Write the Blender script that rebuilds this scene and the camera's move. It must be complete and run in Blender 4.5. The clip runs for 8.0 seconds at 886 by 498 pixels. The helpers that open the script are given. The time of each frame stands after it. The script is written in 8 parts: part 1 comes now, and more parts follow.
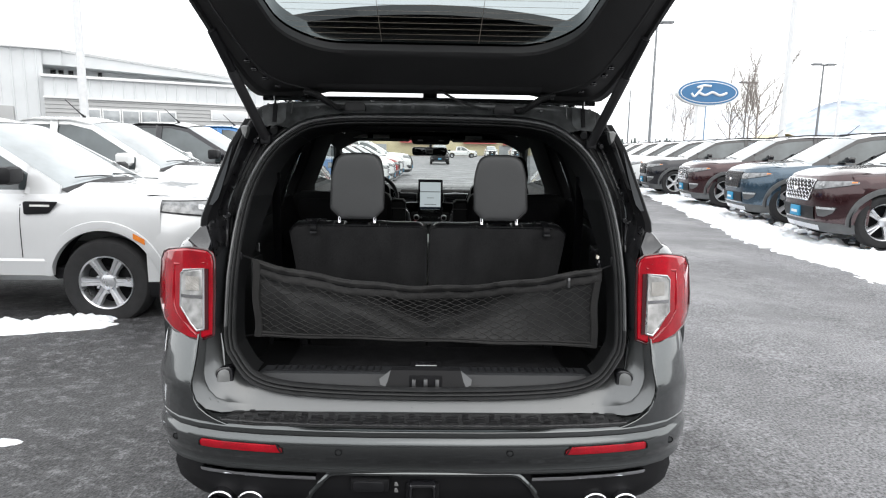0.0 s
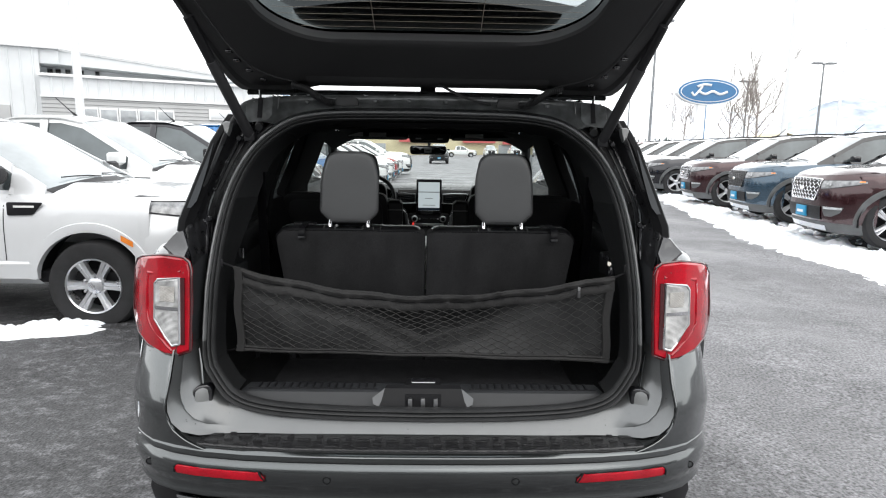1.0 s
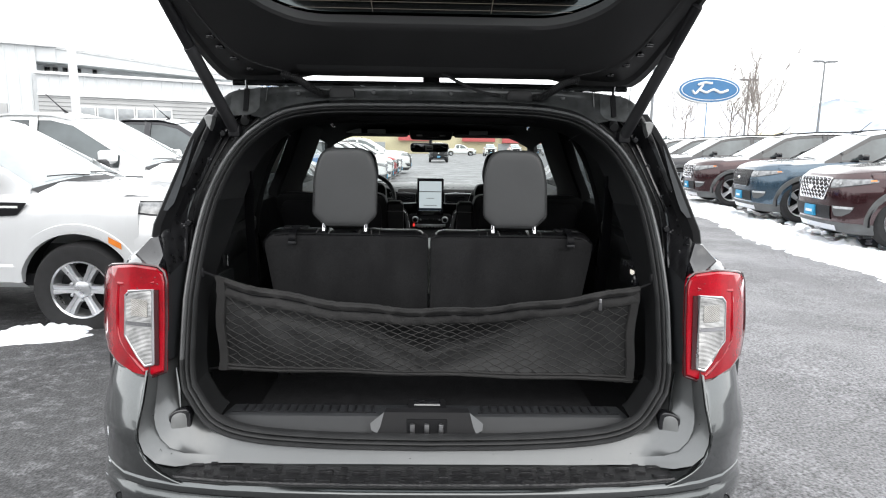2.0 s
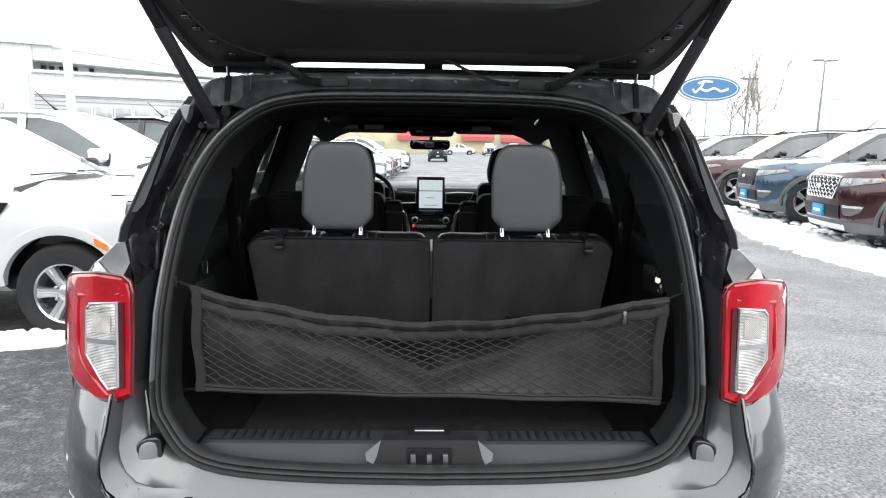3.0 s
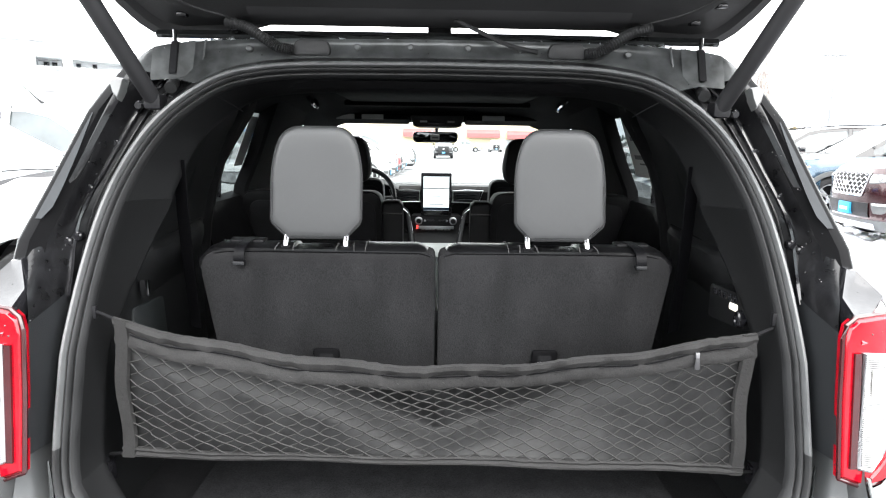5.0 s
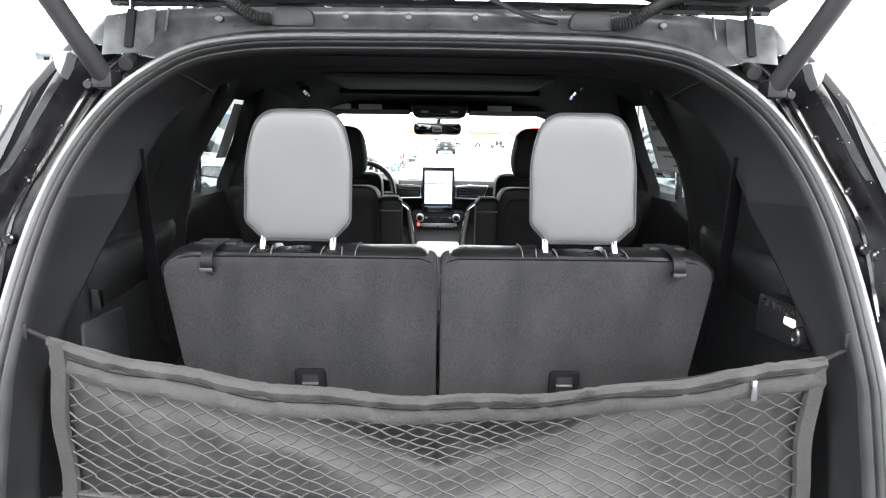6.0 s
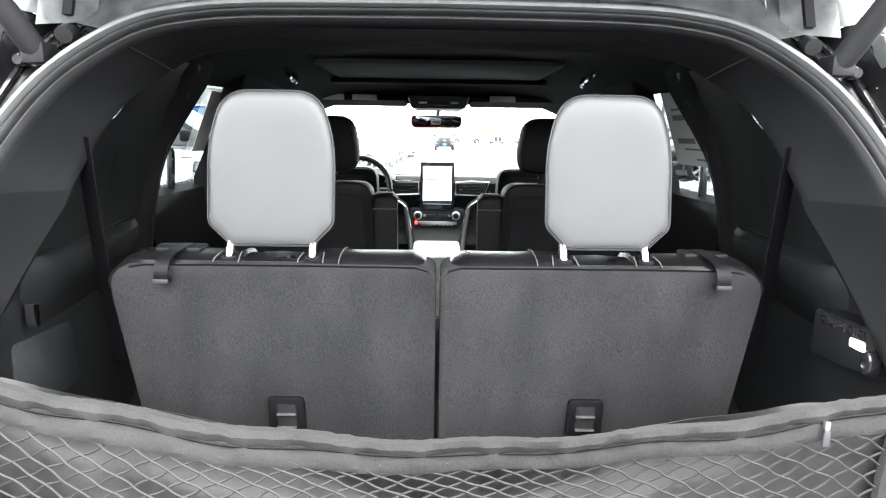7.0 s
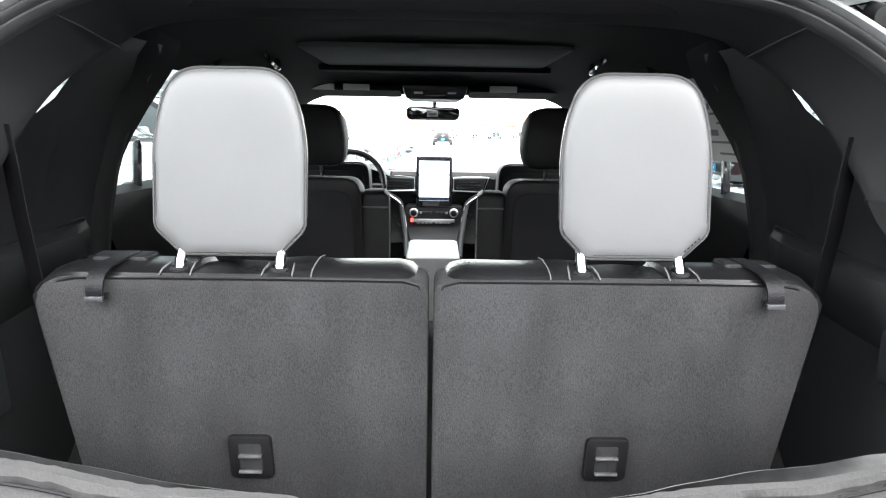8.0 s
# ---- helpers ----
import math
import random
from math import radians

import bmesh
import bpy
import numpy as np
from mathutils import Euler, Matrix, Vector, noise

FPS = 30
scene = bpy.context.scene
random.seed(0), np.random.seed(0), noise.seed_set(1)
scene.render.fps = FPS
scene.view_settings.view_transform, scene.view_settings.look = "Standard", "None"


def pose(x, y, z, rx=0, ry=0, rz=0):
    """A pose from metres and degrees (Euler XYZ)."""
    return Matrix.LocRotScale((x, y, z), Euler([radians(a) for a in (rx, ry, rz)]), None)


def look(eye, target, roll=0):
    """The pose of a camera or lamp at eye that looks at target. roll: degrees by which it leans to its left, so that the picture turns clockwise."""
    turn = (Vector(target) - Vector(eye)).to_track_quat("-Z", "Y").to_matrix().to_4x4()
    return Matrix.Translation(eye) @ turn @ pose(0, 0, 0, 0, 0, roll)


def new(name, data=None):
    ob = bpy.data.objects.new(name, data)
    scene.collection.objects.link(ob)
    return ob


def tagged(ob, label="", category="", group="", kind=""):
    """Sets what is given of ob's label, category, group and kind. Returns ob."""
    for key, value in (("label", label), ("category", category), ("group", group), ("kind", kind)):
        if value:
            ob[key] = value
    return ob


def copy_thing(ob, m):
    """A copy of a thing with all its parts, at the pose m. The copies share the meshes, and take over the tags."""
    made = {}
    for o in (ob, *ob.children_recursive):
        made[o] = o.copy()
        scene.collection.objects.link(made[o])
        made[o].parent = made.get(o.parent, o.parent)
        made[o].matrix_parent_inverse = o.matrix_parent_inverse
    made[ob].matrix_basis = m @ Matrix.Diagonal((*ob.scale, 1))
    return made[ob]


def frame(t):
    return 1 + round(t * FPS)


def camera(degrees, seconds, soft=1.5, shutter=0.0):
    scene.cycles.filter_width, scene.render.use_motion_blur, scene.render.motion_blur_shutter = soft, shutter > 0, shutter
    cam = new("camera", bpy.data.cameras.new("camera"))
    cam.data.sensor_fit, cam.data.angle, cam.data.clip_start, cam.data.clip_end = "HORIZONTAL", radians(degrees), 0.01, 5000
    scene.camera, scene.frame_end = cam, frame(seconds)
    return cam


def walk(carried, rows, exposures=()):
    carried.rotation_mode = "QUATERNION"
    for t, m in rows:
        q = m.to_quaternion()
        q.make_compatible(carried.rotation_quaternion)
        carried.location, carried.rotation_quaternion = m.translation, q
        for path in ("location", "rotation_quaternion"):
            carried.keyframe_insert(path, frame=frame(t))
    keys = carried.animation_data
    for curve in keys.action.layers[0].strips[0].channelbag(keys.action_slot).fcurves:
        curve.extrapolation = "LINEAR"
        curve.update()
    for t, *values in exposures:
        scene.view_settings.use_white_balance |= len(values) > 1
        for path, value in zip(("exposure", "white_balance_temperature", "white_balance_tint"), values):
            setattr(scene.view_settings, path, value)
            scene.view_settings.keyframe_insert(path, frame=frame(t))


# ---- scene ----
cam = camera(71.5, 8.0, soft=1.15)
# seconds, eye, point looked at, roll
PATH = [
    (0.0, (0.014, -2.077, 1.512), (0.052, -0.103, 1.190), 0.95),
    (0.5, (0.014, -1.990, 1.511), (0.053, -0.016, 1.188), 0.95),
    (1.0, (0.019, -1.888, 1.507), (0.059, 0.085, 1.183), 0.93),
    (1.5, (0.012, -1.778, 1.504), (0.053, 0.194, 1.178), 0.92),
    (3.0, (-0.007, -1.458, 1.481), (0.038, 0.514, 1.151), 0.90),
    (3.5, (-0.009, -1.346, 1.475), (0.038, 0.626, 1.146), 0.90),
    (4.0, (-0.010, -1.231, 1.470), (0.030, 0.740, 1.136), 0.88),
    (4.5, (-0.007, -1.130, 1.463), (0.026, 0.842, 1.126), 0.85),
    (6.0, (-0.005, -0.811, 1.434), (0.015, 1.157, 1.081), 0.82),
    (6.5, (-0.007, -0.709, 1.425), (0.014, 1.258, 1.063), 0.83),
    (7.0, (-0.005, -0.614, 1.418), (0.019, 1.352, 1.053), 0.86),
    (7.5, (-0.001, -0.523, 1.412), (0.026, 1.441, 1.039), 0.88),
    (8.0, (0.003, -0.433, 1.406), (0.033, 1.531, 1.026), 0.90),
]
# the clip's camera opens up as it nears the dark cabin
EXPOSURES = [(0.0, -0.2), (1.0, -0.08), (1.5, 0.04), (3.0, 0.32), (3.5, 0.55), (4.0, 0.80), (4.5, 1.17), (5.3, 1.84), (6.0, 2.42), (6.5, 2.63), (7.0, 2.74), (8.0, 2.83)]
walk(cam, [(t, look(eye, target, roll)) for t, eye, target, roll in PATH], EXPOSURES)

# ---- daylight: bright overcast sky with a very soft sun ----
SKY_STRENGTH, SUN_POWER = 0.1, 1.2
world = bpy.data.worlds.new("overcast_sky")
scene.world = world
world.use_nodes = True
wn, wl = world.node_tree.nodes, world.node_tree.links
sky = wn.new("ShaderNodeTexSky")
sky.sky_type, sky.sun_disc = "NISHITA", False
sky.sun_elevation, sky.sun_rotation = radians(53), radians(157)
sky.dust_density, sky.air_density = 4.0, 1.5
cloud = wn.new("ShaderNodeMix")
cloud.data_type = "RGBA"
cloud.inputs["Factor"].default_value = 0.86
wl.new(sky.outputs[0], cloud.inputs["A"])
cloud.inputs["B"].default_value = (26.0, 26.4, 26.8, 1)
wl.new(cloud.outputs["Result"], wn["Background"].inputs["Color"])
wn["Background"].inputs["Strength"].default_value = SKY_STRENGTH
sun = new("sun", bpy.data.lights.new("sun", "SUN"))
sun.data.energy, sun.data.angle, sun.data.color = SUN_POWER, radians(70), (1.0, 0.97, 0.93)
sun.matrix_world = look((6, -14, 20), (0, 0, 0))


# ---- materials ----
def material(name, color, rough=0.5, metal=0.0, vary=0.15, scale=8.0, bump=0.0, bump_scale=60.0,
             coat=0.0, spec=0.5, fine=0.0, fine_scale=200.0, rough_vary=0.1, tone=None, aniso=(1, 1, 1)):
    """A surface with colour and gloss that vary at a coarse and a fine scale, and a fine relief."""
    m = bpy.data.materials.new(name)
    m.use_nodes = True
    n, l = m.node_tree.nodes, m.node_tree.links
    b = n["Principled BSDF"]
    b.inputs["Metallic"].default_value = metal
    b.inputs["Coat Weight"].default_value = coat
    b.inputs["Coat Roughness"].default_value = 0.04
    b.inputs["Specular IOR Level"].default_value = spec
    tc = n.new("ShaderNodeTexCoord")
    mp = n.new("ShaderNodeMapping")
    mp.inputs["Scale"].default_value = aniso
    l.new(tc.outputs["Object"], mp.inputs["Vector"])
    big = n.new("ShaderNodeTexNoise")
    big.inputs["Scale"].default_value, big.inputs["Detail"].default_value = scale, 5
    small = n.new("ShaderNodeTexNoise")
    small.inputs["Scale"].default_value, small.inputs["Detail"].default_value = fine_scale, 3
    l.new(mp.outputs[0], big.inputs["Vector"]), l.new(mp.outputs[0], small.inputs["Vector"])
    ramp = n.new("ShaderNodeValToRGB")
    lo = [max(0, c * (1 - vary)) for c in color]
    hi = [min(1, c * (1 + vary)) for c in (tone or color)]
    ramp.color_ramp.elements[0].color, ramp.color_ramp.elements[1].color = (*lo, 1), (*hi, 1)
    ramp.color_ramp.elements[0].position, ramp.color_ramp.elements[1].position = 0.3, 0.7
    l.new(big.outputs["Fac"], ramp.inputs["Fac"])
    mix = n.new("ShaderNodeMix")
    mix.data_type, mix.blend_type = "RGBA", "OVERLAY"
    mix.inputs["Factor"].default_value = fine
    grain = n.new("ShaderNodeMapRange")
    grain.inputs["From Min"].default_value, grain.inputs["From Max"].default_value = 0.3, 0.7
    l.new(small.outputs["Fac"], grain.inputs["Value"])
    l.new(ramp.outputs["Color"], mix.inputs["A"]), l.new(grain.outputs[0], mix.inputs["B"])
    l.new(mix.outputs["Result"], b.inputs["Base Color"])
    rr = n.new("ShaderNodeMapRange")
    rr.inputs["To Min"].default_value, rr.inputs["To Max"].default_value = max(0.02, rough - rough_vary), min(1, rough + rough_vary)
    l.new(big.outputs["Fac"], rr.inputs["Value"]), l.new(rr.outputs[0], b.inputs["Roughness"])
    if bump:
        bn = n.new("ShaderNodeTexNoise")
        bn.inputs["Scale"].default_value, bn.inputs["Detail"].default_value = bump_scale, 4
        l.new(mp.outputs[0], bn.inputs["Vector"])
        bp = n.new("ShaderNodeBump")
        bp.inputs["Strength"].default_value, bp.inputs["Distance"].default_value = bump, 0.004
        l.new(bn.outputs["Fac"], bp.inputs["Height"]), l.new(bp.outputs[0], b.inputs["Normal"])
    return m


def principled(m):
    return m.node_tree.nodes["Principled BSDF"]


def window_glass(name, tint=(0.75, 0.8, 0.8)):
    """Thin clear pane: tinted see-through with a mirror gloss."""
    m = bpy.data.materials.new(name)
    m.use_nodes = True
    n, l = m.node_tree.nodes, m.node_tree.links
    n.remove(n["Principled BSDF"])
    tr, gl, mx, fr = (n.new("ShaderNodeBsdfTransparent"), n.new("ShaderNodeBsdfGlossy"), n.new("ShaderNodeMixShader"), n.new("ShaderNodeLayerWeight"))
    pw, sc = n.new("ShaderNodeMath"), n.new("ShaderNodeMath")
    pw.operation, sc.operation = "POWER", "MULTIPLY_ADD"
    pw.inputs[1].default_value, sc.inputs[1].default_value, sc.inputs[2].default_value = 4.0, 0.7, 0.05
    l.new(fr.outputs["Facing"], pw.inputs[0]), l.new(pw.outputs[0], sc.inputs[0])
    tr.inputs[0].default_value = (*tint, 1)
    gl.inputs["Roughness"].default_value = 0.02
    l.new(sc.outputs[0], mx.inputs[0]), l.new(tr.outputs[0], mx.inputs[1]), l.new(gl.outputs[0], mx.inputs[2])
    l.new(mx.outputs[0], n["Material Output"].inputs[0])
    return m


def ribbed(m, axis_scale=(0, 0, 1), scale=90.0, strength=0.6):
    """Adds fine parallel ribs to a material's relief."""
    n, l = m.node_tree.nodes, m.node_tree.links
    tc, mp, wv, bp = n.new("ShaderNodeTexCoord"), n.new("ShaderNodeMapping"), n.new("ShaderNodeTexWave"), n.new("ShaderNodeBump")
    mp.inputs["Scale"].default_value = axis_scale
    wv.bands_direction = "DIAGONAL"
    wv.inputs["Scale"].default_value = scale
    bp.inputs["Strength"].default_value, bp.inputs["Distance"].default_value = strength, 0.003
    l.new(tc.outputs["Object"], mp.inputs[0]), l.new(mp.outputs[0], wv.inputs[0])
    l.new(wv.outputs["Fac"], bp.inputs["Height"]), l.new(bp.outputs[0], principled(m).inputs["Normal"])
    return m


def paint(name, color, metal=0.55):
    return material(name, color, 0.2, metal, vary=0.06, scale=3, coat=1.0, fine=0.12, fine_scale=900, rough_vary=0.06, bump=0.02, bump_scale=500)


PAINT = material("magnetic_grey_paint", (0.106, 0.113, 0.114), 0.17, 0.94, vary=0.06, scale=3, coat=1.0, fine=0.15, fine_scale=900, rough_vary=0.05)
# paler than the seal's rubber for the daylight its outer lip catches
LIT_LIP = material("lit_seal_lip", (0.105, 0.108, 0.11), 0.38, vary=0.12, scale=18, bump=0.06, bump_scale=120, coat=0.4)
# body paint again, lightened to paint sky glow into the lower jamb
LIT_JAMB_PAINT = material("lit_jamb_grey_paint", (0.135, 0.14, 0.142), 0.32, 0.7, vary=0.08, scale=6, coat=0.5, fine=0.1, fine_scale=900, rough_vary=0.06)
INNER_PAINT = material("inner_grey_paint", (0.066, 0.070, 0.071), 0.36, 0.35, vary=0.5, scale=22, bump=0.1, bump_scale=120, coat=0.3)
STRIKER_BLACK = material("matt_black_moulding", (0.008, 0.008, 0.009), 0.55, vary=0.2, bump=0.15, bump_scale=700, spec=0.22)
# carpet darkened to paint in the shade down in the cargo bay
SHADED_FLOOR_CARPET = material("shaded_floor_carpet", (0.0117, 0.0117, 0.0125), 0.98, vary=0.25, scale=25, bump=0.3, bump_scale=900, fine=0.5, fine_scale=300, spec=0.1)
CAP_GREY = material("grey_cap_plastic", (0.17, 0.175, 0.175), 0.32, vary=0.1, coat=0.3)
JAMB_BLACK = material("dusty_black_jamb_paint", (0.008, 0.008, 0.009), 0.3, vary=0.5, scale=30, coat=0.15, bump=0.3, bump_scale=60, spec=0.35)
BLACK_GLOSS = material("gloss_black_paint", (0.012, 0.012, 0.014), 0.18, vary=0.3, scale=14, coat=0.6, bump=0.12, bump_scale=90)
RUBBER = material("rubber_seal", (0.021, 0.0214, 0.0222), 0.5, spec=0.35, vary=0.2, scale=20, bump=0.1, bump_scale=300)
PLASTIC = material("grained_black_plastic", (0.0109, 0.0109, 0.0125), 0.5, vary=0.2, scale=6, bump=0.25, bump_scale=700, fine=0.15, fine_scale=600, spec=0.3)
TRIM = material("interior_trim_plastic", (0.0086, 0.009, 0.0095), 0.5, vary=0.15, scale=5, bump=0.2, bump_scale=800, fine=0.1, fine_scale=500, spec=0.28)
GATE_TRIM = material("tailgate_panel_plastic", (0.034, 0.034, 0.035), 0.6, vary=0.12, scale=5, bump=0.2, bump_scale=800, fine=0.1, fine_scale=500)
SCUFF = material("sill_plastic", (0.0205, 0.0218, 0.024), 0.45, vary=0.15, scale=9, bump=0.2, bump_scale=600)
HEADLINER = material("black_headliner_cloth", (0.0078, 0.0078, 0.0086), 0.95, vary=0.15, scale=7, bump=0.3, bump_scale=900, spec=0.2)
CARPET = material("charcoal_carpet", (0.0187, 0.0187, 0.0195), 0.98, vary=0.3, scale=9, bump=0.25, bump_scale=800, fine=0.33, fine_scale=560, spec=0.1, aniso=(1, 1, 0.5))
LEATHER = material("black_leather", (0.0055, 0.0055, 0.0061), 0.3, vary=0.2, scale=12, bump=0.1, bump_scale=260, spec=0.24)
GREY_VINYL = material("grey_vinyl", (0.065, 0.0663, 0.0682), 0.42, vary=0.07, scale=5, bump=0.22, bump_scale=10, fine=0.02, fine_scale=300)
THREAD = material("pale_thread", (0.06, 0.06, 0.06), 0.8)
CHROME = material("polished_chrome", (0.75, 0.75, 0.77), 0.12, 1.0, vary=0.05, rough_vary=0.06)
STEEL = material("dull_steel", (0.4, 0.4, 0.41), 0.4, 1.0, vary=0.2, scale=30)
RED_LENS = material("red_lens", (0.36, 0.001, 0.010), 0.1, vary=0.3, scale=9, coat=0.8, spec=0.3, fine=0.15)
CLEAR_LENS = ribbed(material("clear_ribbed_lens", (0.40, 0.40, 0.395), 0.2, 0.35, vary=0.5, scale=22, coat=1.0), (0.0, 0, 1), 170, 0.5)
NET_CLOTH = material("net_hem_cloth", (0.0195, 0.0191, 0.0191), 0.85, vary=0.25, scale=16, bump=0.35, bump_scale=120, fine=0.3, fine_scale=500)
NET_BACK = material("net_back_mesh_cloth", (0.0125, 0.0128, 0.0134), 0.55, vary=0.5, scale=38, bump=0.4, bump_scale=40)
NET_CORD = material("elastic_cord", (0.0265, 0.026, 0.0256), 0.7, vary=0.2)
BLACK_CLOTH = material("black_seat_cloth", (0.007, 0.007, 0.008), 0.8, vary=0.3, scale=20, bump=0.2, bump_scale=500, spec=0.2)
PAPER = material("white_paper_label", (0.7, 0.7, 0.68), 0.7, vary=0.05)
INK = material("grey_print", (0.2, 0.2, 0.2), 0.7)
SEAT_LEATHER = material("matt_black_leather", (0.005, 0.005, 0.0055), 0.55, vary=0.2, scale=12, bump=0.1, bump_scale=260, spec=0.16)
STRAP = material("black_webbing", (0.006, 0.006, 0.007), 0.4, vary=0.2, scale=30, bump=0.3, bump_scale=400, spec=0.12)
DEEP_BLACK = material("deep_black_plastic", (0.004, 0.004, 0.0045), 0.6, vary=0.2, spec=0.06)
PIPING = material("grey_piping", (0.034, 0.0345, 0.0355), 0.4, spec=0.4)
SEAM = material("dark_seam_thread", (0.009, 0.009, 0.010), 0.7, spec=0.1, bump=0.3, bump_scale=500)
GLASS = window_glass("clear_car_glass", (0.88, 0.92, 0.9))
PRIVACY = window_glass("privacy_glass", (0.38, 0.42, 0.43))
REAR_TINT = window_glass("rear_privacy_glass", (0.15, 0.17, 0.17))
TINT = window_glass("tinted_car_glass", (0.55, 0.6, 0.6))
SMOKED = material("smoked_glass", (0.026, 0.029, 0.032), 0.25, vary=0.25, scale=9, spec=0.15, rough_vary=0.05)
DARK_GLASS = material("dark_glass", (0.010, 0.012, 0.014), 0.04, vary=0.3, scale=3, spec=0.5, rough_vary=0.02)
# pale tone paints the sky's reflection into the parked cars' windscreens
SKY_PALED_SCREEN = material("sky_paled_windscreen", (0.27, 0.30, 0.31), 0.12, vary=0.4, scale=1.6, coat=1.0, rough_vary=0.08)
# opaque side windows, lightened to stand for daylight seen through the cabin
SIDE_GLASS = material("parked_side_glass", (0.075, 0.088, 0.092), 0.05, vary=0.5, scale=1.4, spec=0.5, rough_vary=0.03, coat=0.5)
CLADDING = material("dusty_grey_cladding", (0.085, 0.088, 0.09), 0.6, vary=0.25, scale=5, bump=0.2, bump_scale=300)
TYRE = material("tyre_rubber", (0.013, 0.013, 0.014), 0.85, vary=0.4, scale=12, bump=0.3, bump_scale=80)
ALLOY = material("silver_alloy", (0.62, 0.63, 0.65), 0.3, 0.85, vary=0.06)
HEADLAMP = material("headlamp_lens", (0.55, 0.57, 0.58), 0.15, 0.3, vary=0.35, scale=14, coat=1.0)
LAMP_GREY = material("grey_lamp_glass", (0.20, 0.205, 0.21), 0.12, 0.3, vary=0.5, scale=16, coat=0.6)
LAMP_MOTTLED = material("cut_glass_lamp", (0.42, 0.43, 0.44), 0.1, 0.4, vary=0.85, scale=13, coat=1.0)
AMBER = material("amber_lens", (0.7, 0.2, 0.02), 0.25, coat=0.8)
BLUE_PLATE = material("blue_dealer_plate", (0.02, 0.25, 0.45), 0.5)


# ---- mesh helpers ----
def part(name, bm, mat, parent=None, label="", smooth=True):
    """Links a bmesh as one mesh object under a thing or a part."""
    me = bpy.data.meshes.new(name)
    bmesh.ops.recalc_face_normals(bm, faces=bm.faces)
    if smooth:
        for f in bm.faces:
            f.smooth = True
        for e in bm.edges:
            if len(e.link_faces) == 2 and e.calc_face_angle(0) > 0.6:
                e.smooth = False
    bm.to_mesh(me)
    bm.free()
    me.materials.append(mat)
    ob = new(name, me)
    if parent is not None:
        ob.parent = parent
        if label:
            ob["label"] = label
    return ob


def thing(name, label, category, group="", kind="", at=None):
    ob = new(name)
    ob.empty_display_size = 0.1
    if at is not None:
        ob.matrix_basis = at
    return tagged(ob, label, category, group, kind)


def lerp(table, v):
    """Reads a table of (key, value) rows between its rows."""
    if v <= table[0][0]:
        return table[0][1]
    for (a, p), (b, q) in zip(table, table[1:]):
        if v <= b:
            return p + (q - p) * (v - a) / (b - a)
    return table[-1][1]


def steps(a, b, n):
    return [a + (b - a) * i / n for i in range(n + 1)]


def bridge(bm, rows, closed=False, ends=False):
    """Skins rows of points; closed joins each row's last point to its first, ends caps the first and last rows."""
    vs = [[bm.verts.new(p) for p in row] for row in rows]
    n = len(vs[0])
    for a, b in zip(vs, vs[1:]):
        for i in range(n if closed else n - 1):
            j = (i + 1) % n
            try:
                bm.faces.new((a[i], a[j], b[j], b[i]))
            except ValueError:
                pass
    if ends:
        bm.faces.new(vs[0]), bm.faces.new(vs[-1][::-1])
    return vs


def skin(rows, closed=False, ends=False, thick=0.0):
    bm = bmesh.new()
    bridge(bm, rows, closed, ends)
    if thick:
        bmesh.ops.recalc_face_normals(bm, faces=bm.faces)
        bmesh.ops.solidify(bm, geom=bm.faces[:], thickness=thick)
    return bm


def box(bm, lo, hi, bevel=0.0, m=None):
    """Adds a box with softened edges."""
    r = bmesh.ops.create_cube(bm, size=1)
    size, mid = Vector(hi) - Vector(lo), (Vector(hi) + Vector(lo)) / 2
    for v in r["verts"]:
        v.co = Vector((v.co[k] * size[k] + mid[k] for k in range(3)))
    out = r["verts"]
    if bevel:
        es = list({e for v in out for e in v.link_edges})
        rb = bmesh.ops.bevel(bm, geom=es, offset=bevel, segments=2, affect="EDGES", profile=0.6)
        out = list({v for v in rb["verts"]} | {v for v in out if v.is_valid})
    if m is not None:
        bmesh.ops.transform(bm, matrix=m, verts=out)
    return bm


def boxed(lo, hi, bevel=0.0, m=None):
    return box(bmesh.new(), lo, hi, bevel, m)


def tube(bm, path, r, sides=8, caps=True):
    """A tube along a path; r is one radius or one for each point."""
    path = [Vector(p) for p in path]
    rows, up = [], Vector((0.31, 0.2, 0.93))
    for i, p in enumerate(path):
        d = (path[min(i + 1, len(path) - 1)] - path[max(i - 1, 0)]).normalized()
        a = d.cross(up)
        if a.length < 1e-3:
            a = d.cross(Vector((1, 0, 0)))
        a.normalize()
        b = d.cross(a)
        rr = r[i] if isinstance(r, (list, tuple)) else r
        rows.append([p + rr * (math.cos(k * math.tau / sides) * a + math.sin(k * math.tau / sides) * b) for k in range(sides)])
    bridge(bm, rows, True, caps)
    return bm


def tubed(path, r, sides=8):
    return tube(bmesh.new(), path, r, sides)


def rings(outline, lift, levels, close=True):
    """A cushion over a closed outline of points. levels: rows of (shrink towards the middle, lift along `lift`)."""
    pts = [Vector(p) for p in outline]
    mid = sum(pts, Vector()) / len(pts)
    lift = Vector(lift)
    rows = [[p.lerp(mid, s) + lift * h for p in pts] for s, h in levels]
    bm = bmesh.new()
    vs = bridge(bm, rows, True)
    if close:
        bm.faces.new(vs[-1])
    return bm


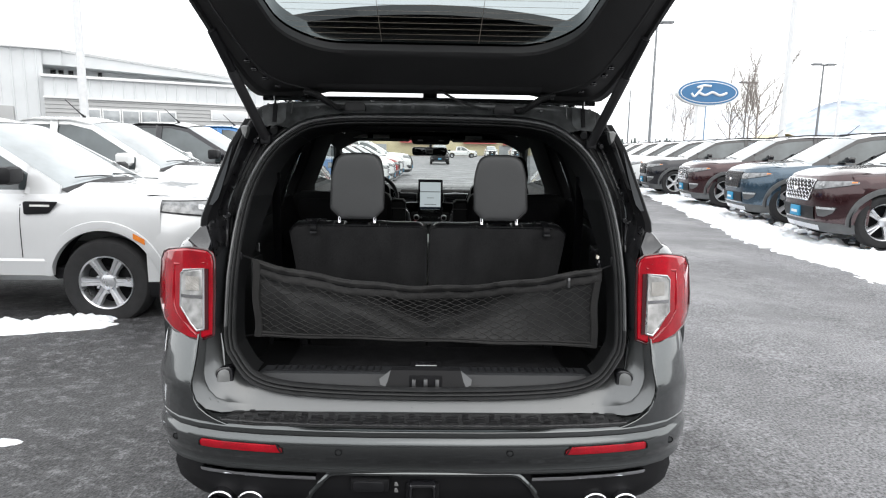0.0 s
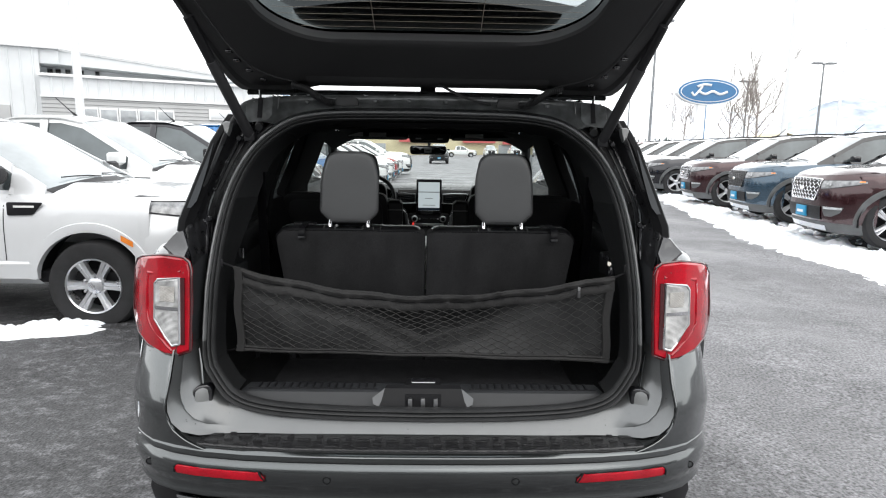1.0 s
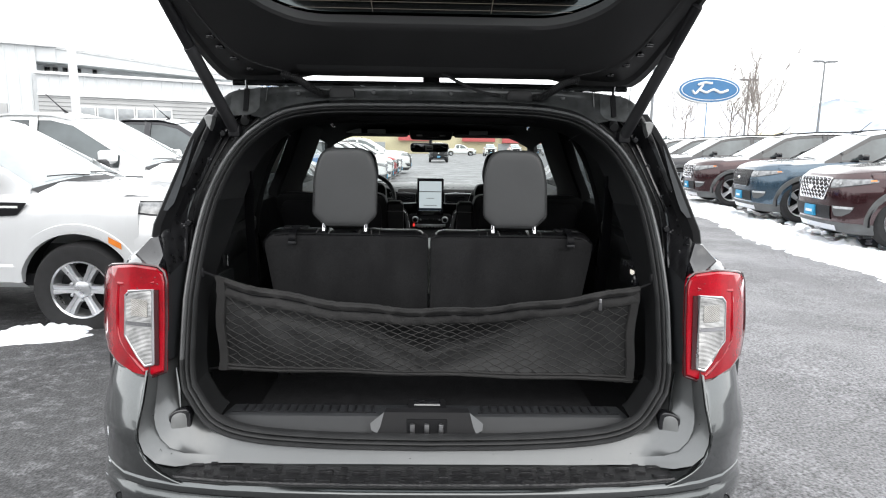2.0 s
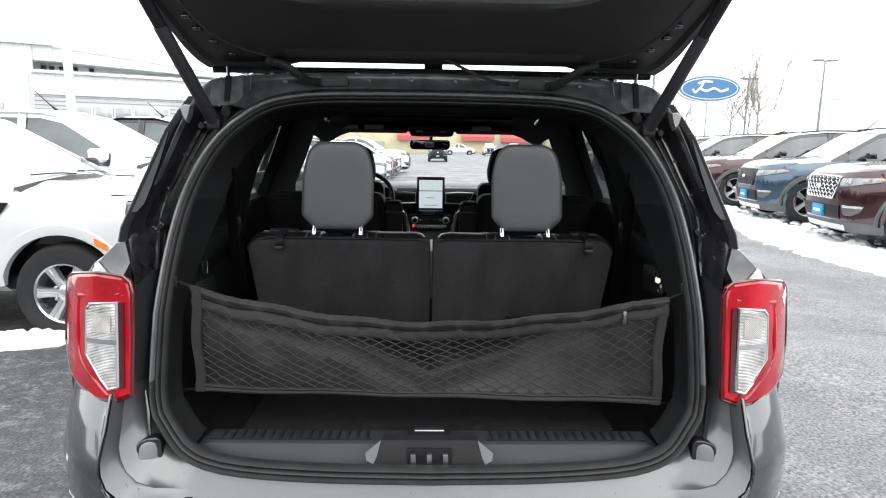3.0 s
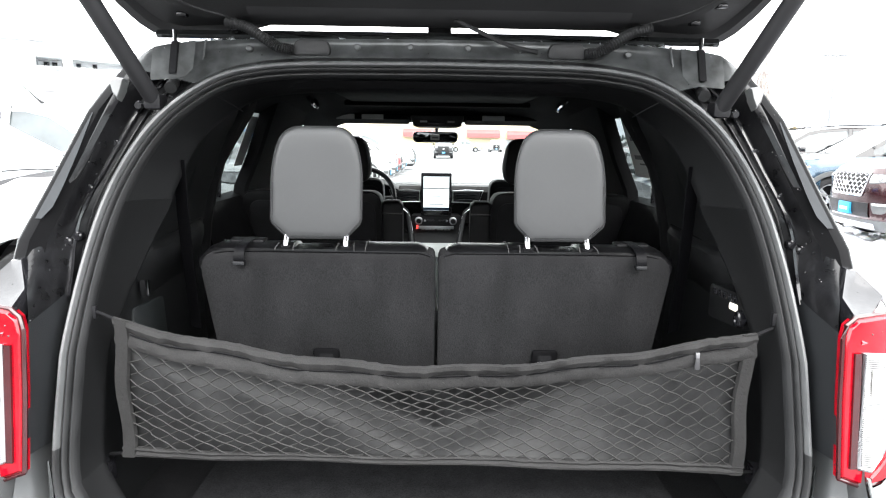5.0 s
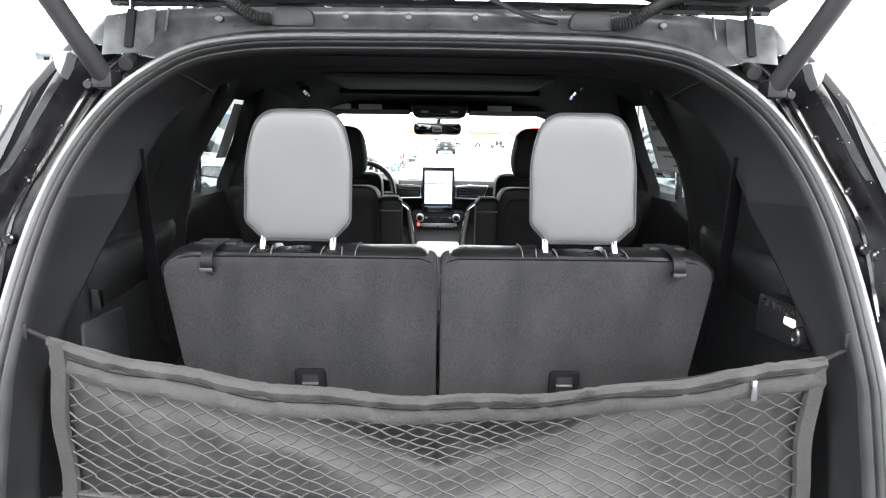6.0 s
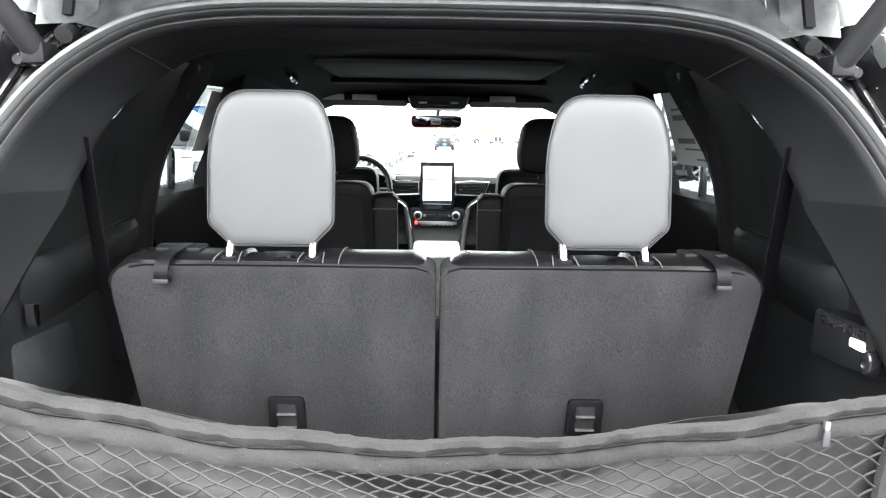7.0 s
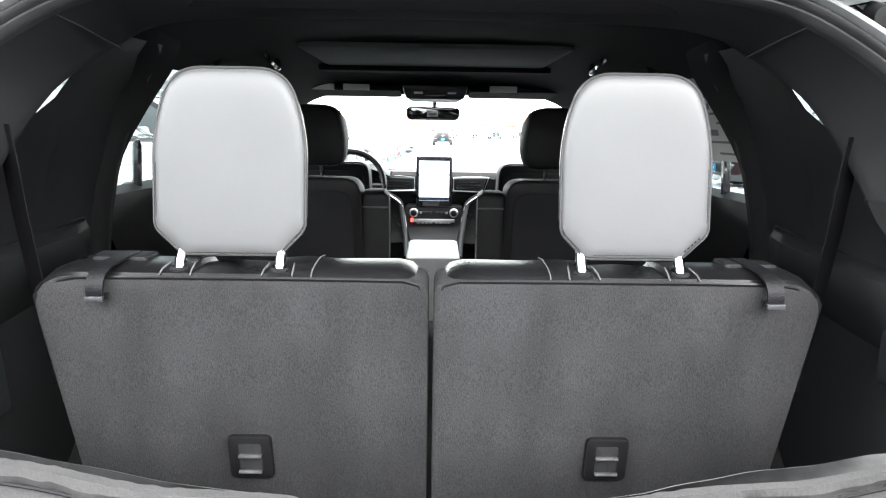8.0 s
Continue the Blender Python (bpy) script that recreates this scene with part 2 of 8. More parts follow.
def rounded(corners, r, n=4):
    """A closed 2D outline with rounded corners."""
    out, k = [], len(corners)
    for i, c in enumerate(corners):
        c = Vector(c)
        a, b = Vector(corners[i - 1]) - c, Vector(corners[(i + 1) % k]) - c
        ri = r[i] if isinstance(r, (list, tuple)) else r
        ri = min(ri, a.length * 0.48, b.length * 0.48)
        p, q = c + a.normalized() * ri, c + b.normalized() * ri
        for s in steps(0, 1, n):
            out.append((p * (1 - s) + c * s) * (1 - s) + (c * (1 - s) + q * s) * s)
    return out


def slab(outline2, place, depth, edge=0.004):
    """A plate over a 2D outline with softened rims. place(u, v, w) gives the point, w runs from front (0) to back (depth)."""
    mid = sum((Vector(p) for p in outline2), Vector((0, 0))) / len(outline2)

    def ring(shrink, w):
        row = []
        for p in outline2:
            d = Vector(p) - mid
            q = mid + d * max(0, 1 - shrink / max(d.length, 1e-6))
            row.append(place(q.x, q.y, w))
        return row
    return skin([ring(edge, 0), ring(edge * 0.3, edge * 0.3), ring(0, edge), ring(0, depth - edge), ring(edge, depth)], True, True)


def smoothed(points, n=6):
    """A smooth curve through points (Catmull-Rom)."""
    pts = [Vector(p) for p in points]
    pts = [pts[0] * 2 - pts[1]] + pts + [pts[-1] * 2 - pts[-2]]
    out = []
    for a, b, c, d in zip(pts, pts[1:], pts[2:], pts[3:]):
        for i in range(n):
            t = i / n
            out.append(0.5 * (2 * b + (c - a) * t + (2 * a - 5 * b + 4 * c - d) * t * t + (3 * b - a - 3 * c + d) * t ** 3))
    out.append(pts[-2])
    return out


# ---- vehicles: lower body, greenhouse, roof, bonnet, nose, wheels ----
SUV = dict(
    front=4.80, rear=-0.16, half=0.985, axles=(0.95, 3.975), wheel=0.39, low=0.30,
    shoulder=[(-0.2, 1.15), (0.3, 1.155), (3.3, 1.15), (3.7, 1.12), (4.4, 1.06), (4.7, 0.99), (4.9, 0.9)],
    roof=[(0.12, 1.17), (0.60, 1.69), (1.2, 1.745), (2.0, 1.745), (2.5, 1.70), (2.78, 1.64), (3.62, 1.16)],
    bonnet=[(3.5, 1.19), (4.0, 1.16), (4.5, 1.09), (4.75, 1.02)],
    panes=[(0.42, 0.94), (1.0, 1.84), (1.94, 3.32)], doors=(0.98, 1.89, 3.08), roof_half=0.68)
PICKUP = dict(
    front=5.2, rear=-0.16, half=0.93, axles=(1.0, 4.22), wheel=0.395, low=0.46, arch=1.27,
    shoulder=[(-0.2, 1.16), (1.5, 1.16), (3.4, 1.17), (3.9, 1.17), (4.7, 1.165), (5.0, 1.13), (5.25, 1.07)],
    roof=[(1.55, 1.18), (1.72, 1.72), (2.1, 1.83), (2.65, 1.83), (2.92, 1.77), (3.82, 1.25)],
    bonnet=[(3.72, 1.26), (4.3, 1.245), (4.8, 1.20), (5.1, 1.14)],
    panes=[(1.85, 2.4), (2.5, 3.52)], doors=(1.8, 2.45, 3.52), roof_half=0.63)


def side_x(spec, y, z):
    """Half width of the body at a height, drawn in towards nose and tail."""
    sh = lerp(spec["shoulder"], y)
    rel = [(0.0, 0.95), (0.35, 1.0), (0.72, 1.0), (0.88, 0.98), (0.95, 0.955), (1.0, 0.885)]
    x = spec["half"] * lerp(rel, (z - 0.25) / (sh - 0.25))
    f = spec["front"]
    x *= lerp([(f - 0.9, 1.0), (f - 0.55, 0.995), (f - 0.4, 0.94), (f - 0.2, 0.85), (f - 0.1, 0.78), (f, 0.68)], y)
    return x * lerp([(spec["rear"], 0.9), (spec["rear"] + 0.16, 0.975), (spec["rear"] + 0.4, 1.0)], y)


def glass_x(spec, y, z):
    """Half width of the cabin above the shoulder."""
    sh = lerp(spec["shoulder"], y)
    base = side_x(spec, min(y, spec["front"] - 1.0), sh)
    return base + (spec["roof_half"] - base) * max(0, (z - sh)) / (1.70 - 1.15)


def wheel(parent, m, r=0.39, spokes=6, twin=False, rim_mat=None, rim=0.70):
    """Tyre and spoked alloy rim; the axle is x, the outer face +x. rim: its share of the radius."""
    g = rim / 0.70
    bm = bmesh.new()
    prof = [(-0.10, 0.70), (-0.115, 0.86), (-0.10, 0.965), (-0.06, 1.0), (0.06, 1.0), (0.10, 0.965), (0.115, 0.93), (0.12, 0.84), (0.105, 0.70 * g), (0.08, 0.685 * g)]
    n = 40
    rows = [[m @ Vector((x, r * k * math.cos(a * math.tau / n), r * k * math.sin(a * math.tau / n))) for x, k in prof] for a in range(n)]
    bridge(bm, rows + rows[:1])
    tyre = part("tyre", bm, TYRE, parent)
    bm = bmesh.new()
    prof = [(0.10, 0.70 * g), (0.112, 0.685 * g), (0.10, 0.655 * g), (0.02, 0.63 * g), (-0.06, 0.60 * g)]
    rows = [[m @ Vector((x, r * k * math.cos(a * math.tau / n), r * k * math.sin(a * math.tau / n))) for x, k in prof] for a in range(n)]
    bridge(bm, rows + rows[:1])
    for s in range(spokes):
        for off in ((-0.11, 0.11) if twin else (0.0,)):
            a = s * math.tau / spokes + off
            u, t = Vector((0, math.cos(a), math.sin(a))), Vector((0, -math.sin(a), math.cos(a)))
            w0, w1 = (0.055, 0.06) if twin else (0.10, 0.125)
            rows = []
            for q, wd, h in ((0.12, w0, 0.075), (0.4 * g, w0 * 0.95, 0.088), (0.665 * g, w1, 0.097)):
                rows.append([m @ (u * r * q + t * r * wd * sx + Vector((h - d, 0, 0))) for sx, d in ((-1, 0.04), (-0.82, 0), (-0.2, 0.004), (0, 0.014 if not twin else 0.004), (0.2, 0.004), (0.82, 0), (1, 0.04))])
            bridge(bm, rows)
    rows = [[m @ Vector((x, r * k * math.cos(a * math.tau / 16), r * k * math.sin(a * math.tau / 16))) for a in range(16)] for x, k in ((0.06, 0.2), (0.085, 0.17), (0.095, 0.1), (0.097, 0.03))]
    bridge(bm, rows, True, True)
    for s in range(0 if twin else spokes):
        a = (s + 0.5) * math.tau / spokes
        c = m @ Vector((0.088, r * 0.235 * math.cos(a), r * 0.235 * math.sin(a)))
        tube(bm, [c - (m.to_3x3() @ Vector((0.02, 0, 0))), c, c + (m.to_3x3() @ Vector((0.012, 0, 0)))], [0.014, 0.014, 0.009], 8)
    part("rim", bm, rim_mat or ALLOY, tyre)
    bm = bmesh.new()
    rows = [[m @ Vector((x, r * k * math.cos(a * math.tau / 24), r * k * math.sin(a * math.tau / 24))) for a in range(24)] for x, k in ((-0.05, 0.62 * g), (-0.05, 0.02))]
    bridge(bm, rows, True)
    # disc blackened to paint in the shade between the spokes
    part("brake_disc", bm, BLACK_CLOTH, tyre)
    return tyre


def vehicle_body(root, spec, body, glass, main=False, mirror_mat=None):
    """Skins that every vehicle shares. The main one stays open at its tail."""
    f, r0, ar = spec["front"], spec["rear"], spec.get("arch", 1.14)
    y0 = 0.16 if main else r0

    def low(y):
        z = spec["low"]
        for ax in spec["axles"]:
            d = abs(y - ax)
            if d < spec["wheel"] * ar:
                z = max(z, spec["wheel"] + math.sqrt((spec["wheel"] * ar) ** 2 - d * d))
        return z
    ys = sorted(set([round(v, 3) for v in steps(y0, f - 0.56, 60)] + [round(ax + s * spec["wheel"] * (ar - 0.001) * math.cos(a * math.pi / 16), 4) for ax in spec["axles"] for s in (-1, 1) for a in range(9)]))
    for sx in (-1, 1):
        rows = []
        for y in ys:
            a, b = low(y), lerp(spec["shoulder"], y)
            rows.append([(sx * side_x(spec, y, z), y, z) for z in [a + (b - a) * k for k in (0, 0.12, 0.3, 0.5, 0.65, 0.78, 0.86, 0.92, 0.96, 1)]])
        part("body_side", skin(rows, thick=0.012), body, root)
        for ax in spec["axles"]:
            R = spec["wheel"] * ar
            rows = []
            for a in (steps(-0.15, math.pi + 0.15, 20) if ar < 1.2 else steps(0.12, math.pi - 0.12, 20)):
                rows.append([(sx * (side_x(spec, ax + R * math.cos(a), spec["wheel"] + R * math.sin(a)) + dx), ax + (R + dr) * math.cos(a), spec["wheel"] + (R + dr) * math.sin(a)) for dx, dr in ((-0.05, -0.03), (0.012, -0.028), (0.016, 0.0), (0.012, 0.05), (-0.004, 0.056))])
            part("wheel_arch", skin(rows), (PLASTIC if main else CLADDING) if ar < 1.2 else body, root)
            rows = [[(sx * (side_x(spec, ax, 0.7) - k), ax + (R + 0.01) * math.cos(a), spec["wheel"] + (R + 0.01) * math.sin(a)) for k in (0.03, 0.3)] for a in (steps(-0.2, math.pi + 0.2, 14) if ar < 1.2 else steps(0.12, math.pi - 0.12, 14))]
            part("wheel_well", skin(rows), BLACK_CLOTH, root)
        rows = [[(sx * side_x(spec, y, spec["low"] + dz) + sx * dx, y, spec["low"] + dz) for dz, dx in ((-0.06, -0.06), (0.0, 0.012), (0.13, 0.014), (0.15, 0.0))] for y in steps(spec["axles"][0] + 0.45, spec["axles"][1] - 0.45, 10)]
        part("rocker_panel", skin(rows), (PLASTIC if main else CLADDING) if ar < 1.2 else body, root)
    # greenhouse sides
    roof = spec["roof"]
    for sx in (-1, 1):
        ystart, yend = roof[0][0], roof[-1][0]
        cuts = sorted(set([ystart, yend] + [v for p in spec["panes"] for v in p] + [p[0] for p in roof] + steps(ystart, yend, 30)))
        bm = bmesh.new()
        for a, b in zip(cuts, cuts[1:]):
            if main and b <= 0.47:
                continue
            mid = (a + b) / 2
            in_pane = next((p for p in spec["panes"] if p[0] <= mid <= p[1]), None)

            def column(y):
                lo, hi = lerp(spec["shoulder"], y), max(lerp(roof, y), lerp(spec["shoulder"], y) + 0.004)
                return lo, hi
            def pt(y, z, d=0.0):
                return (sx * (glass_x(spec, y, z) + d), y, z)
            (la, ha), (lb, hb) = column(a), column(b)
            ra, rb = min(0.075, (ha - la) * 0.45), min(0.075, (hb - lb) * 0.45)
            sills = (min(0.035, (ha - la) * 0.3), min(0.035, (hb - lb) * 0.3))
            if in_pane:
                bridge(bm, [[pt(a, z) for z in (la, la + sills[0])], [pt(b, z) for z in (lb, lb + sills[1])]])
                bridge(bm, [[pt(a, z) for z in (ha - ra, ha)], [pt(b, z) for z in (hb - rb, hb)]])
            else:
                bridge(bm, [[pt(a, la + (ha - la) * k) for k in (0, 0.5, 1)], [pt(b, lb + (hb - lb) * k) for k in (0, 0.5, 1)]])
        bmesh.ops.remove_doubles(bm, verts=bm.verts, dist=0.0005)
        bmesh.ops.recalc_face_normals(bm, faces=bm.faces)
        bmesh.ops.solidify(bm, geom=bm.faces[:], thickness=0.02)
        part("window_frame", bm, body if ar > 1.2 else BLACK_GLOSS, root)
        for p0, p1 in spec["panes"]:
            rows = []
            for y in steps(p0 - 0.01, p1 + 0.01, 10):
                lo = lerp(spec["shoulder"], y) + 0.01
                hi = max(lerp(roof, y) - 0.05, lo + 0.01)
                rows.append([(sx * (glass_x(spec, y, z) - 0.006), y, z) for z in (lo, (lo + hi) / 2, hi)])
            ob = part("side_window", skin(rows), REAR_TINT if main and p0 < 1.9 else glass, root)
            ob.visible_shadow = not main
        for d in spec["doors"]:
            rows = [[(sx * (side_x(spec, y, z) + 0.0015), y, z) for z in steps(spec["low"] + 0.16, lerp(spec["shoulder"], d) - 0.02, 8)] for y in (d - 0.004, d + 0.004)]
            part("door_gap", skin(rows), BLACK_CLOTH, root)
        for d in spec["doors"][:-1]:
            z = 0.98
            part("door_handle", boxed((sx * side_x(spec, d + 0.15, z) - 0.018, d + 0.06, z - 0.016), (sx * side_x(spec, d + 0.15, z) + 0.018, d + 0.26, z + 0.016), 0.008), body, root)
        # door mirror
        y, z = spec["doors"][-1] - 0.02, lerp(spec["shoulder"], spec["doors"][-1]) + (0.05 if ar < 1.2 else 0.12)
        big = 1.0 if ar < 1.2 else 1.35
        gx = glass_x(spec, y, z)
        bm = bmesh.new()
        rows = []
        for k, w, h in ((0.0, 0.025, 0.03), (0.05, 0.03, 0.04), (0.08, 0.055, 0.075), (0.1, 0.06, 0.082), (0.22, 0.062, 0.085), (0.25, 0.055, 0.075), (0.262, 0.03, 0.05)):
            rows.append([(sx * (gx + k), y + w * big * q - 0.03, z + 0.045 + h * (0.68 if ar < 1.2 else 0.95) * v) for q, v in ((1, 0.2), (0.9, 0.75), (0.6, 1.0), (-0.75, 0.95), (-1, 0.75), (-1, -0.8), (-0.8, -1.0), (0.5, -0.95), (0.9, -0.6))])
        bridge(bm, rows, True, True)
        part("door_mirror", bm, mirror_mat or body, root)
    # roof skin from tail to windscreen head, then windscreen
    head = spec["roof"][-2]
    ry = [v for v in steps(roof[1][0], head[0], 14)]
    hx = spec["roof_half"]
    if not main:
        rows = [[(hx * s * (1 if True else 1), y, lerp(roof, y) + 0.045 * (1 - s * s)) for s in steps(-1, 1, 10)] for y in ry]
        part("roof_panel", skin(rows, thick=0.02), body, root)
    base = roof[-1]
    rows = []
    for k in steps(0, 1, 6):
        y, z = head[0] + (base[0] - head[0]) * k, head[1] + (base[1] - head[1]) * k
        w = glass_x(spec, y, z) - 0.01
        rows.append([(w * s, y + 0.10 * (1 - s * s), z + 0.03 * (1 - s * s) - (0 if main else 0.05 * k * s * s)) for s in steps(-1, 1, 10)])
    ob = part("windscreen", skin(rows), GLASS if main else SKY_PALED_SCREEN, root)
    ob.visible_shadow = not main
    for s in (() if main else (-0.55, 0.05)):
        slope = (head[1] - base[1]) / (base[0] - head[0])
        part("wiper_blade", tubed([(x, base[0] + 0.10 * (1 - (x / 0.8) ** 2) - dy, base[1] + 0.03 * (1 - (x / 0.8) ** 2) + dy * slope + 0.008) for x, dy in ((s, 0.02), (s + 0.16, 0.045), (s + 0.34, 0.055), (s + 0.5, 0.06))], 0.006, 6), PLASTIC, root)
    if not main:
        rows = []
        for dy, dz in ((-0.02, 0.012), (0.03, -0.008), (0.09, -0.035), (0.06, -0.12)):
            rows.append([((glass_x(spec, base[0], base[1]) - 0.01) * s, base[0] + 0.10 * (1 - s * s) + dy, base[1] + 0.03 * (1 - s * s) - 0.05 * s * s + dz) for s in steps(-1, 1, 10)])
        part("cowl", skin(rows), PLASTIC, root)
    # rear pane and tail
    if not main:
        rows = []
        for k in steps(0, 1, 4):
            y, z = roof[0][0] + (roof[1][0] - roof[0][0]) * k, roof[0][1] + (roof[1][1] - roof[0][1]) * k
            w = glass_x(spec, y, z) - 0.01
            rows.append([(w * s, y - 0.05 * (1 - s * s), z) for s in steps(-1, 1, 8)])
        part("rear_window", skin(rows), glass, root)
        rows = []
        top = lerp(spec["shoulder"], r0)
        for z in (spec["low"], 0.5, 0.62, 0.9, top):
            w = side_x(spec, r0, z)
            rows.append([(w * s, r0 - 0.06 * (1 - s ** 4), z) for s in steps(-1, 1, 8)])
        rows.append([(side_x(spec, r0, top) * s, roof[0][0], roof[0][1]) for s in steps(-1, 1, 8)])
        part("tail_panel", skin(rows), body, root)
    # bonnet
    hood = spec["bonnet"]
    rows = []
    for y in steps(hood[0][0] - 0.05, f - 0.64, 9):
        sh = lerp(spec["shoulder"], y)
        w, zc = side_x(spec, y, sh), lerp(hood, y)
        rows.append([Vector((w * s, y, sh + (zc - sh) * (1 - abs(s) ** 3.2) + 0.014 * math.exp(-((abs(s) - 0.55) / 0.14) ** 2))) for s in steps(-1, 1, 32)])
    # the leading edge rolls down to the crown of the fascia
    top = lerp(spec["shoulder"], f - 0.12) + 0.02
    lip = [nose_point(spec, s, top + (lerp(spec["shoulder"], f - 0.6) - top) * s * s, 0.004) for s in steps(-1, 1, 32)]
    last = rows[-1]
    for k in (0.12, 0.25, 0.4, 0.55, 0.68, 0.8, 0.88, 0.94, 0.98, 1.0):
        rows.append([Vector((a.x + (b.x - a.x) * k, a.y + (b.y - a.y) * k, b.z + (a.z - b.z) * (1 - k ** 2.4))) for a, b in zip(last, lip)])
    part("bonnet", skin(rows, thick=0.012), body, root)


NOSE_PLAN = [(0.0, 0.0, 0.0), (0.25, 0.28, 0.008), (0.45, 0.50, 0.032), (0.58, 0.66, 0.085), (0.68, 0.77, 0.16), (0.78, 0.868, 0.27), (0.84, 0.915, 0.345), (0.89, 0.945, 0.42), (0.94, 0.966, 0.50), (1.0, 0.981, 0.60)]


def nose_point(spec, u, z, d=0.0):
    """A point on the front fascia: u runs round it from -1 to 1, d stands proud."""
    k, q = spec["half"] / 0.985, abs(u)
    x, back = lerp([(r[0], r[1]) for r in NOSE_PLAN], q), lerp([(r[0], r[2]) for r in NOSE_PLAN], q)
    e = 0.02
    dx = lerp([(r[0], r[1]) for r in NOSE_PLAN], min(1, q + e)) - lerp([(r[0], r[1]) for r in NOSE_PLAN], max(0, q - e))
    db = lerp([(r[0], r[2]) for r in NOSE_PLAN], min(1, q + e)) - lerp([(r[0], r[2]) for r in NOSE_PLAN], max(0, q - e))
    n = math.hypot(dx, db)
    nx, ny = (db / n, dx / n)
    sh = lerp(spec["shoulder"], spec["front"] - 0.12) + 0.02
    sh += (lerp(spec["shoulder"], spec["front"] - 0.6) - sh) * q * q
    x *= 1 - (1 - lerp([(0.72, 1.0), (0.88, 0.98), (0.95, 0.955), (1.0, 0.89)], (z - 0.25) / (sh - 0.25))) * min(1, q * 1.2)
    tuck = 0.16 * max(0, z - 0.82) + 0.9 * max(0, z - 0.88) ** 1.5 + 0.35 * max(0, 0.40 - z) + 0.02 * max(0, 0.62 - z) / 0.2
    sg = -1 if u < 0 else 1
    return Vector((sg * (x * k + nx * (d - tuck * 0.6)), spec["front"] - back + ny * (d - tuck), z))


